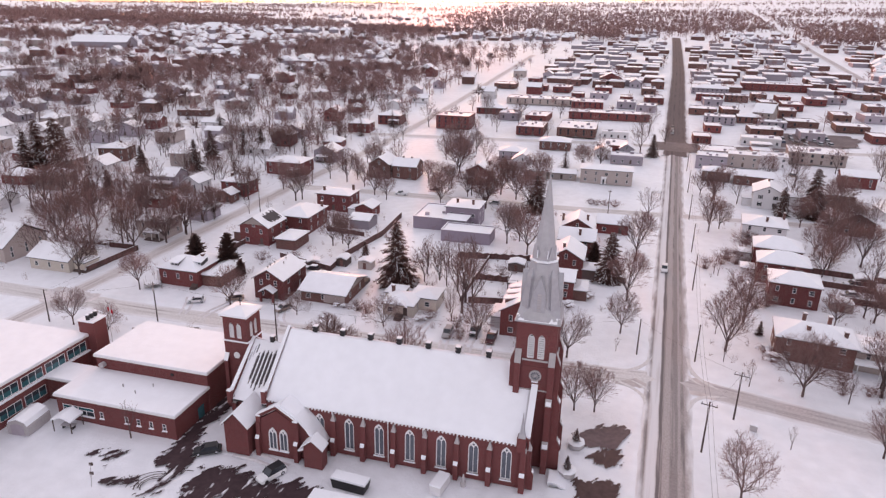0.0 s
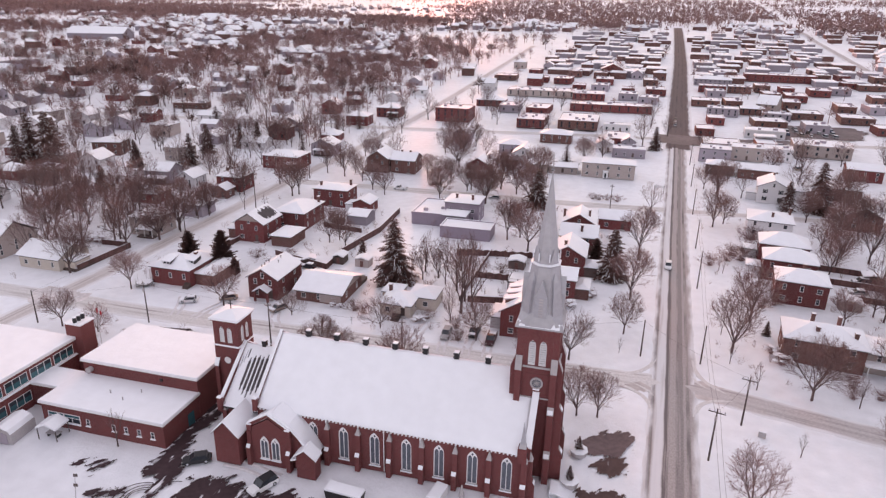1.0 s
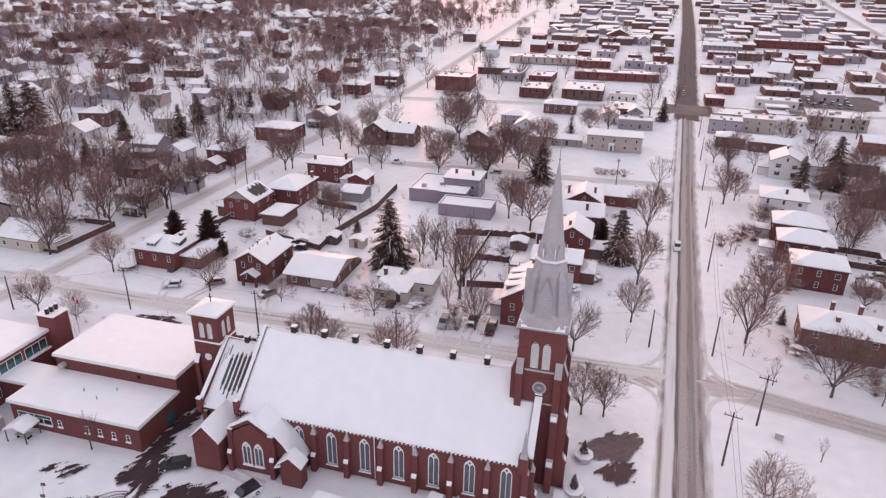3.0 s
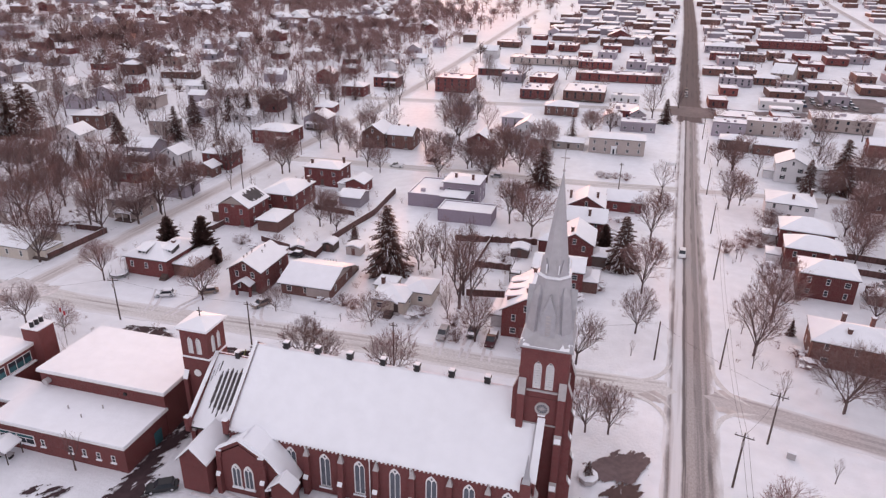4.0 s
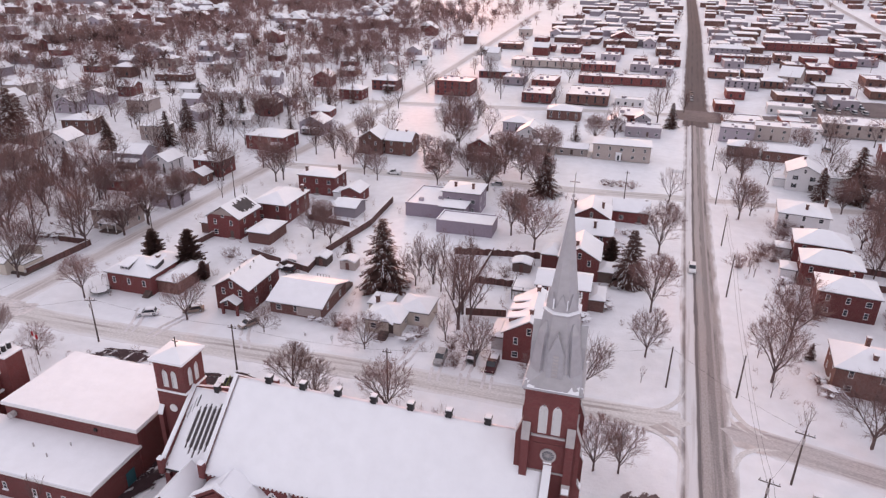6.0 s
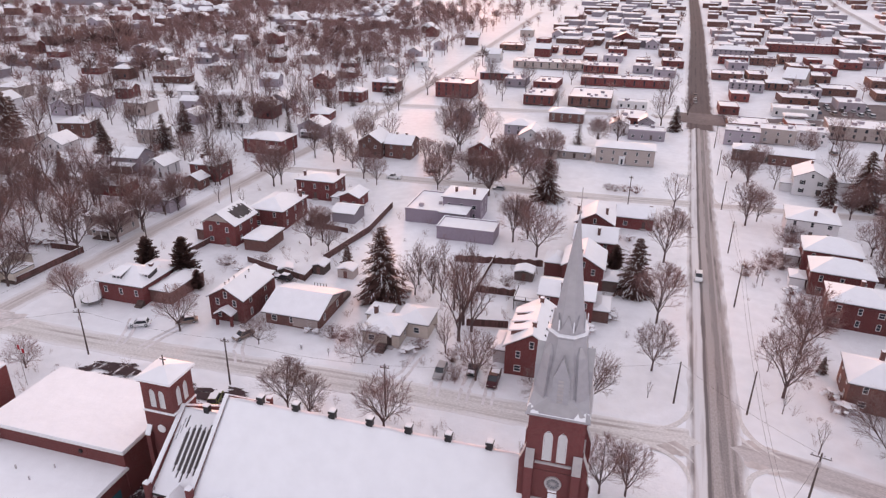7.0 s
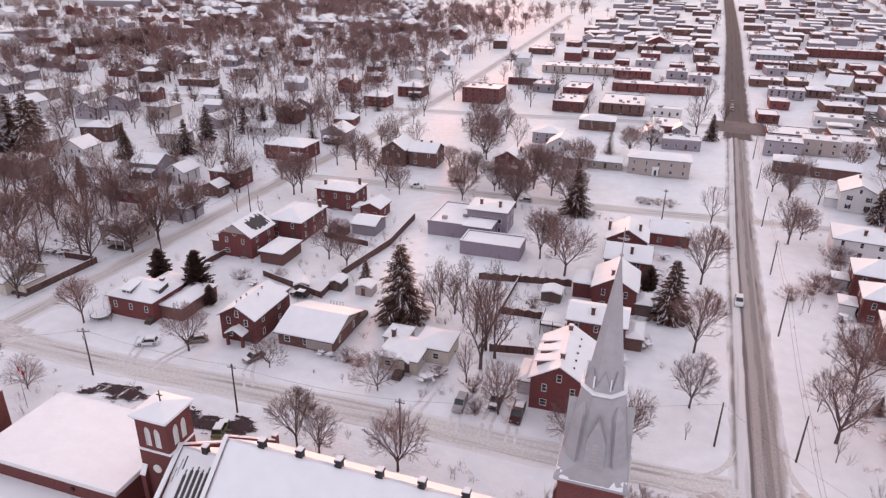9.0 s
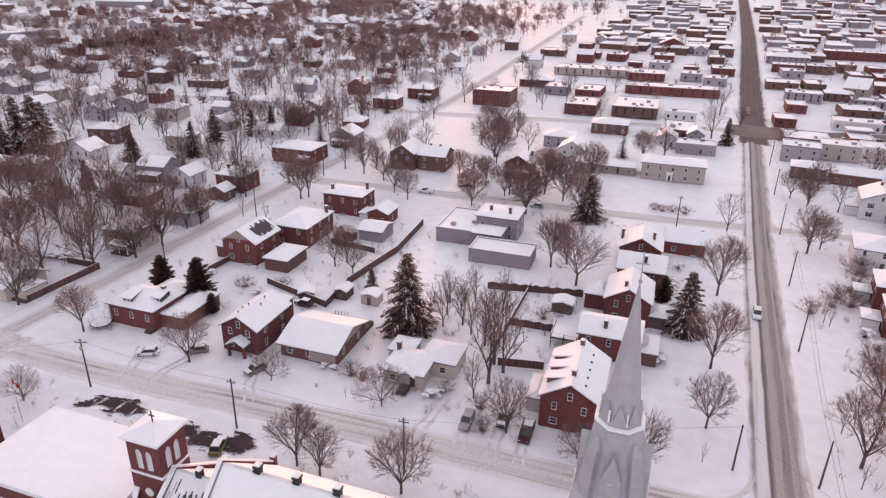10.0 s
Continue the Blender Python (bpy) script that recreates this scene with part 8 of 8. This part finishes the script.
s = thing("utility_box", "grey roadside utility box with snow", "utility box", 21.5, 107.4, 0.05, -10)
part("casing", box(-0.6, 0.6, -0.4, 0.4, 0, 1.1), STONE, s)
part("snow_cover", box(-0.63, 0.63, -0.43, 0.43, 1.1, 1.22, bevel=0.04), SNOW_ROOF, s)
s = thing("signboard", "tall empty signboard on two posts", "sign", -1.0, 268.0, 0, 6)
for x in (-1.8, 1.8):
    part("post", box(x - 0.1, x + 0.1, -0.1, 0.1, 0, 3.6), POLE_WOOD, s)
part("panel", box(-1.8, 1.8, -0.05, 0.05, 2.4, 3.6), WHITE_TRIM, s)
for x, y in ((-70.0, 121.5), (-7.5, 152.0)):
    s = thing("bird_bath", "snow-capped stone bird bath", "bird bath", x, y, 0, 0)
    part("stem", loft([ring(8, 0.18, 0), ring(8, 0.1, 0.7), ring(8, 0.4, 0.8)]), STONE, s)
    part("snow_cap", loft([ring(8, 0.42, 0.8), ring(8, 0.38, 0.98), ring(8, 0.15, 1.1)]), SNOW_ROOF, s)


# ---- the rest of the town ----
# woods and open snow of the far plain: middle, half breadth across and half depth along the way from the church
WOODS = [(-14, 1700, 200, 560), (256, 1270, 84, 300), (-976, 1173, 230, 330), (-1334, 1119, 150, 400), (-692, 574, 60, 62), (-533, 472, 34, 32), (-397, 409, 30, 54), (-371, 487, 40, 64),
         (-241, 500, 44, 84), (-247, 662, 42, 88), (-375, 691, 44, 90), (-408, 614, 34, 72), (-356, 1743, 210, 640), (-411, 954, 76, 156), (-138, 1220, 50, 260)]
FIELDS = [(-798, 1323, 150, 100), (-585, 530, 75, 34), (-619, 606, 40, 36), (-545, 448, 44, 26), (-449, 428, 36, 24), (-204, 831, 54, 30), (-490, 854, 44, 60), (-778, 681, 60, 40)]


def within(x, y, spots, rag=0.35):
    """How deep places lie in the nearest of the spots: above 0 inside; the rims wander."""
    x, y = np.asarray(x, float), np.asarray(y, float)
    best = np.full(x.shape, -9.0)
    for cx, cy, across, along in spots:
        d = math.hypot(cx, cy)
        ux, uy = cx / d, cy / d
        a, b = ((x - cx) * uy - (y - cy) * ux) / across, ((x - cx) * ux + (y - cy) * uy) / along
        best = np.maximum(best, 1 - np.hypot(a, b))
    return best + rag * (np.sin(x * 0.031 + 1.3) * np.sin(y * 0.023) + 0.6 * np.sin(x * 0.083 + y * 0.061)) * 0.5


fill = random.Random(11)
KINDS = ["brick cottage", "white sided house", "grey sided house", "tan stucco house", "brown brick house"]
WALLS = [BRICK, WHITE_SIDING, GREY_SIDING, TAN, BRICK_DARK]


def template(w, d, eave, roof, rise, k, chim, see, full):
    """A plain town house, to be copied: front and one side with windows."""
    t = house(0, 0, 0, w, d, eave, roof, rise, WALLS[k], KINDS[k] + " with snow-covered " + {"hip": "hipped roof", "gable_y": "front gable", "gable_x": "long gable roof", "flat": "flat roof"}[roof], chim, see, windows=False, door=False)
    HOUSE_SPOTS.pop()
    n = 3 if full else 2
    for s in range(2 if eave > 4.6 and full else 1):
        for i in range(n):
            x = -w / 2 + w * (i + 0.5) / n
            placed("window", WIN_TALL[0] if full else WIN_FAR, t, pose(x, -d / 2 - 0.06, 1.0 + s * 2.8))
            if full:
                placed("pane", WIN_TALL[1], t.children[-1], Matrix())
        if full:
            w2 = placed("window", WIN_TALL[0], t, pose(see * (w / 2 + 0.06), 0, 1.0 + s * 2.8, 0, 0, 90 * see))
            placed("pane", WIN_TALL[1], w2, Matrix())
    return t


STOCK = {}
for see in (1, -1):
    for full in (True, False):
        STOCK[see, full] = [template(*a, see, full) for a in (
            (9.5, 11, 5.4, "gable_y", 3.0, 0, ((1.5, 2, 3.6),)), (10.5, 9, 3.4, "hip", 2.2, 0, ()), (9, 10.5, 5.2, "gable_y", 3.2, 1, ()), (12, 9, 3.2, "gable_x", 2.2, 1, ()),
            (10, 10, 5.6, "hip", 2.0, 4, ((3, 1, 2.6),)), (8.5, 11, 4.2, "gable_y", 2.8, 2, ()), (11.5, 9.5, 3.6, "gable_x", 2.4, 2, ((2, 0, 2.8),)), (10, 11, 5.4, "hip", 2.2, 3, ()))]
SHOPS = [template(w, d, h, "flat", 0, k, (), -1, False) for w, d, h, k in ((13, 22, 3.6, 0), (10, 20, 4.2, 4), (17, 18, 3.2, 4), (12, 17, 3.8, 2), (9, 15, 3.4, 0))]
FREE_ROADS = [l for l, _ in STREETS] + [EAST_DIAG]


def clear_of(x, y, gap):
    q = np.array([x]), np.array([y])
    return all(off_line(*q, l)[0] > gap for l in FREE_ROADS)


def in_view(x, y):
    return -1.75 * y - 20 < x < 0.36 * y + 28 and y > 100


used = set()


def lay(master, x, y, rot):
    """The first use moves the master itself to its place; later ones are copies."""
    m = pose(x, y, float(far_rise(x, y)), 0, 0, rot)
    if master.name in used:
        copy_thing(master, m)
    else:
        used.add(master.name)
        master.matrix_basis = m
    HOUSE_SPOTS.append((x, y, 8.5))


def free(x, y, r):
    return all((x - a) ** 2 + (y - b) ** 2 > (r + c) ** 2 for a, b, c in HOUSE_SPOTS)


yy = 128.0
while yy < 600:
    stepy = 25 + yy * 0.012
    xx = -1.75 * yy
    while xx < 0.36 * yy + 30:
        x, y = xx + fill.uniform(-5, 5), yy + fill.uniform(-6, 6)
        xx += (21 + yy * 0.014) * (0.62 if xx > -130 and yy > 330 else 1.0)
        town = x > -138 and x < 10 and 335 < y < 640
        shops = x > 10 and 345 < y < 1000 and x < 30 + y * 0.22
        if not in_view(x, y) or not clear_of(x, y, 12) or fill.random() < 0.14:
            continue
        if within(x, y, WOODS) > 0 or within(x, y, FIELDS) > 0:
            continue
        if (y < 300 and -140 < x < 60) or (y < 335 and 10 < x < 64) or (-32 < x < 0 and y < 300):
            continue
        if not free(x, y, 8.5 if not (shops or town) else 5.5):
            continue
        see = -1 if x > 10 else 1
        if shops or (town and fill.random() < 0.6):
            lay(fill.choice(SHOPS), x, y, fill.uniform(-3, 5))
        else:
            lay(fill.choice(STOCK[see, y < 250]), x, y, (4 if x > -150 else 12) + fill.uniform(-4, 4) + fill.choice((0, 0, 0, 90)))
    yy += stepy

for see, full in STOCK:
    for t in STOCK[see, full]:
        if t.name not in used:
            for o in (*t.children_recursive, t):
                bpy.data.objects.remove(o)
for t in SHOPS:
    if t.name not in used:
        for o in (*t.children_recursive, t):
            bpy.data.objects.remove(o)

# leafless trees between the houses; those farther off stand in one mesh
joined = []
for i in range(1750):
    y = 110 + 310 * fill.random() ** 0.8
    x = fill.uniform(-1.7 * y, 0.34 * y + 25)
    if not in_view(x, y):
        continue
    west = x < -150
    if not west and y < 235 and x < 44:
        continue
    if -70 < x < 2 and 240 < y < 292:
        continue
    keep = (0.48 if y < 262 else 0.32) if west else (0.22 if x < 8 else (0.22 if x > 44 and y < 340 else 0.05))
    if fill.random() > keep or not clear_of(x, y, 5.0) or not free(x, y, -5.0):
        continue
    if any((x - a) ** 2 + (y - b) ** 2 < 30 for a, b, _ in HOUSE_SPOTS):
        continue
    if fill.random() < (0.10 if west else 0.05):
        plant("far_conifer", round(x, 1), round(y, 1), fill.uniform(7, 14))
    else:
        size, broad = fill.uniform(11, 18), fill.uniform(0.9, 1.15)
        if y < 215:
            plant("far_tree", round(x, 1), round(y, 1), size, broad)
        else:
            joined.append((x, y, size / 10, broad, fill.randrange(4), fill.uniform(0, 6.28)))


def joined_trees(name, label, rows, part_no, mat):
    co, fa, o = [], [], 0
    for x, y, s, broad, k, a in rows:
        me = MASTERS["far_tree"][k][part_no]
        v = np.empty(len(me.vertices) * 3)
        me.vertices.foreach_get("co", v)
        v = v.reshape(-1, 3) * (s * broad, s * broad, s)
        v = np.stack([v[:, 0] * math.cos(a) - v[:, 1] * math.sin(a) + x, v[:, 0] * math.sin(a) + v[:, 1] * math.cos(a) + y, v[:, 2] + float(far_rise(x, y))], -1)
        q = np.empty(len(me.loops), int)
        me.loops.foreach_get("vertex_index", q)
        n = len(me.polygons[0].vertices)
        co.append(v), fa.append(q.reshape(-1, n) + o)
        o += len(v)
    me = bpy.data.meshes.new(name)
    me.from_pydata(np.concatenate(co).tolist(), [], np.concatenate(fa).tolist())
    me.materials.append(mat)
    return tagged(new(name, me), label, "trees", kind="stuff")


joined_trees("grove_crown", "fine brown crowns of leafless trees between houses", joined, 1, TWIG)
joined_trees("grove_trunk", "dark trunks of leafless trees between houses", joined, 0, BARK)


def brush(name, label, spots, mat, blades, seed, wide=1.0):
    """Far woods: every tree a sheaf of bare spikes round a trunk, all in one mesh."""
    r = np.random.RandomState(seed)
    p = np.array(spots, float)
    n = len(p)
    az, el = r.uniform(0, 2 * np.pi, (n, blades)), np.arccos(r.uniform(-0.15, 1.0, (n, blades)))
    h = p[:, 2:3]
    L = h * 0.46 * r.uniform(0.55, 1.05, (n, blades))
    d = np.stack([np.sin(el) * np.cos(az), np.sin(el) * np.sin(az), np.cos(el)], -1)
    z0 = np.array([far_rise(a, b) for a, b, _ in spots])[:, None]
    base = np.stack([np.repeat(p[:, :1], blades, 1), np.repeat(p[:, 1:2], blades, 1), z0 + h * r.uniform(0.32, 0.6, (n, blades))], -1)
    base = base + d * L[..., None] * r.uniform(0.0, 0.55, (n, blades))[..., None]
    d = d + r.normal(0, 0.45, d.shape) + np.array([0, 0, 0.25])
    d /= np.linalg.norm(d, axis=-1, keepdims=True)
    L = L * 0.62
    tip = base + d * L[..., None] * np.array([0.95, 0.95, 1.0])
    side = np.cross(d, r.normal(0, 1, d.shape))
    side /= np.linalg.norm(side, axis=-1, keepdims=True) + 1e-9
    w = (0.018 * wide * h * r.uniform(0.7, 1.6, (n, blades)))[..., None]
    tri = np.stack([base - side * w, base + side * w, tip], 2).reshape(-1, 3)
    low = np.stack([p[:, 0], p[:, 1], z0[:, 0] - 0.2], -1)
    tw = (p[:, 2] * 0.016)[:, None]
    trunk = np.stack([low - np.array([1, 0, 0]) * tw, low + np.array([1, 0, 0]) * tw, low + np.array([0, 0, 1]) * h * 0.7], 1).reshape(-1, 3)
    co = np.concatenate([tri, trunk])
    me = bpy.data.meshes.new(name)
    me.from_pydata(co.tolist(), [], np.arange(len(co)).reshape(-1, 3).tolist())
    me.materials.append(mat)
    return tagged(new(name, me), label, "woods", kind="stuff")


def road_gap(x, y):
    """Distance to the nearest street, for arrays of places."""
    return np.min([off_line(x, y, l) for l in FREE_ROADS], axis=0)


wr = np.random.RandomState(12)
near_house = np.array([(a, b) for a, b, _ in HOUSE_SPOTS])
wy = 270 + 760 * wr.random_sample(30000) ** 1.15
wx = wr.uniform(-1.7 * wy, 0.34 * wy + 25)
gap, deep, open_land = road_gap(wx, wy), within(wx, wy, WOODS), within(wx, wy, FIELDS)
spots, dark = [], []
for x, y, g, wd, fl, u, v, h in zip(wx.tolist(), wy.tolist(), gap.tolist(), deep.tolist(), open_land.tolist(), wr.random_sample(30000).tolist(), wr.random_sample(30000).tolist(), wr.uniform(9, 16, 30000).tolist()):
    near_shops = (10 < x < 30 + y * 0.22) or (-135 < x < 5 and y > 330)
    thick = 0.5 + 0.9 * noise.noise((x * 0.008, y * 0.008, 3.0))
    if u > (0.75 if wd > 0 else 0.015 if near_shops else (0.36 if x < -150 else 0.24) * max(0.08, thick)) or fl > 0:
        continue
    if g < 7 or (y < 370 and x > -150) or (g < 16 and u > 0.03):
        continue
    if y < 620 and wd <= 0 and np.min(np.sum((near_house - (x, y)) ** 2, axis=1)) < 42:
        continue
    (dark if v < 0.08 else spots).append((x, y, h))
gy2 = 950 + 3400 * wr.random_sample(90000) ** 1.3
gx2 = wr.uniform(-1.7 * gy2, 0.40 * gy2 + 25)
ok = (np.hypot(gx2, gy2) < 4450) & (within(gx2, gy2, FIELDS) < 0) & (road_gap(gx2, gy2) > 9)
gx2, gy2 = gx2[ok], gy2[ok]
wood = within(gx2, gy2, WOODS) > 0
groves = []
for x, y, w, u, h in zip(gx2.tolist(), gy2.tolist(), wood.tolist(), wr.random_sample(len(gx2)).tolist(), wr.uniform(11, 18, len(gx2)).tolist()):
    band = noise.noise((x * 0.0016, y * 0.0042, 7.0)) + 0.4 * noise.noise((x * 0.008, y * 0.014, 2.0))
    if u < (0.55 if w else 0.42 if band > 0.10 else 0.02):
        groves.append((x, y, h))
brush("woods_far", "brown leafless woods on the far plain and hills", groves, TWIG, 11, 8, 2.6)
brush("woods", "leafless brown trees all over the distant town", spots, TWIG, 52, 5, 0.62)
brush("woods_evergreen", "dark evergreens scattered over the distant town", dark, NEEDLE, 60, 6)

# houses too far off to pick apart
r2 = random.Random(23)
bw, bb, bs = bmesh.new(), bmesh.new(), bmesh.new()
for i in range(9000):
    y = 560 + 1100 * r2.random() ** 1.5
    x = r2.uniform(-1.7 * y, 0.36 * y)
    shops = (12 < x < 30 + y * 0.2 or -120 < x < -8) and y < 960
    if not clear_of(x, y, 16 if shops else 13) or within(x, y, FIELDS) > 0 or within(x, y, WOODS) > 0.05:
        continue
    if not free(x, y, 5 if shops else 7):
        continue
    if not shops and noise.noise((x * 0.003, y * 0.004, 9.0)) < -0.05:
        continue
    if r2.random() < (0.25 if shops else 0.5 + max(0.0, (y - 900) / 1600)):
        continue
    z = float(far_rise(x, y))
    w, d, h = r2.uniform(8, 13), r2.uniform(8, 11), r2.uniform(3, 5.6)
    if shops or r2.random() < 0.03:
        w, d, h = r2.uniform(8, 19), r2.uniform(15, 27), r2.uniform(2.8, 4.6)
    HOUSE_SPOTS.append((x, y, math.hypot(w, d) / 2 - 1))
    box(x - w / 2, x + w / 2, y - d / 2, y + d / 2, z - 3, z + h, bw if r2.random() < 0.5 else bb)
    a, b = w / 2 + 0.4, d / 2 + 0.4
    if shops:
        box(x - a, x + a, y - b, y + b, z + h, z + h + 0.5, bs)
    elif r2.random() < 0.5:
        prism([(x - a, z + h - 0.1), (x + a, z + h - 0.1), (x + a, z + h + 0.3), (x, z + h + a * 0.62), (x - a, z + h + 0.3)], y - b, y + b, "y", bs)
    else:
        prism([(y - b, z + h - 0.1), (y + b, z + h - 0.1), (y + b, z + h + 0.3), (y, z + h + b * 0.62), (y - b, z + h + 0.3)], x - a, x + a, "x", bs)
tagged(part("distant_houses", bb, BRICK_DARK), "brown brick houses on the far edge of town", "houses", kind="stuff")
tagged(part("distant_houses", bw, GREY_SIDING), "grey houses on the far edge of town", "houses", kind="stuff")
tagged(part("distant_roofs", bs, SNOW_ROOF), "snow-covered roofs on the far edge of town", "roofs", kind="stuff")


# weeds and twiggy undergrowth in the yards
def undergrowth(name, label, areas, per, seed):
    r = random.Random(seed)
    a, b, r0, r1 = [], [], [], []
    for x0, y0, x1, y1, n in areas:
        for i in range(n):
            x, y = r.uniform(x0, x1), r.uniform(y0, y1)
            if not clear_of(x, y, 5) or any((x - p) ** 2 + (y - q) ** 2 < 30 for p, q, _ in HOUSE_SPOTS):
                continue
            h = r.uniform(0.6, 3.2)
            for k in range(per):
                t, u = r.uniform(0, 6.3), r.uniform(0.05, 0.6)
                d = (math.cos(t) * math.sin(u), math.sin(t) * math.sin(u), math.cos(u))
                L = h * r.uniform(0.5, 1.0)
                p = (x + r.gauss(0, 0.25), y + r.gauss(0, 0.25), float(far_rise(x, y)))
                q = tuple(p[j] + d[j] * L for j in range(3))
                a.append(p), b.append(q), r0.append(0.018), r1.append(0.008)
                for _ in range(2):
                    a.append(tuple((p[j] * 0.5 + q[j] * 0.5) for j in range(3)))
                    b.append((q[0] + r.gauss(0, 0.3), q[1] + r.gauss(0, 0.3), p[2] + (q[2] - p[2]) * r.uniform(0.7, 1.0)))
                    r0.append(0.012), r1.append(0.006)
    me = spike_mesh(name, list(zip(a, b, r0, r1)), TWIG)
    return tagged(new(name, me), label, "undergrowth", kind="stuff")


undergrowth("undergrowth", "thin brown stalks and twigs poking through the snow", ((-64, 146, -46, 172, 90), (-105, 136, -66, 200, 110), (-46, 140, -30, 182, 60), (-135, 120, -100, 225, 60), (-60, 118, -20, 130, 30),
            (44, 125, 75, 240, 150), (14, 120, 30, 240, 40), (-20, 140, -2, 235, 25), (-210, 110, -155, 240, 200), (-80, 215, -20, 232, 40), (-120, 90, -60, 104, 30), (-60, 98, -14, 108, 40)), 9, 51)
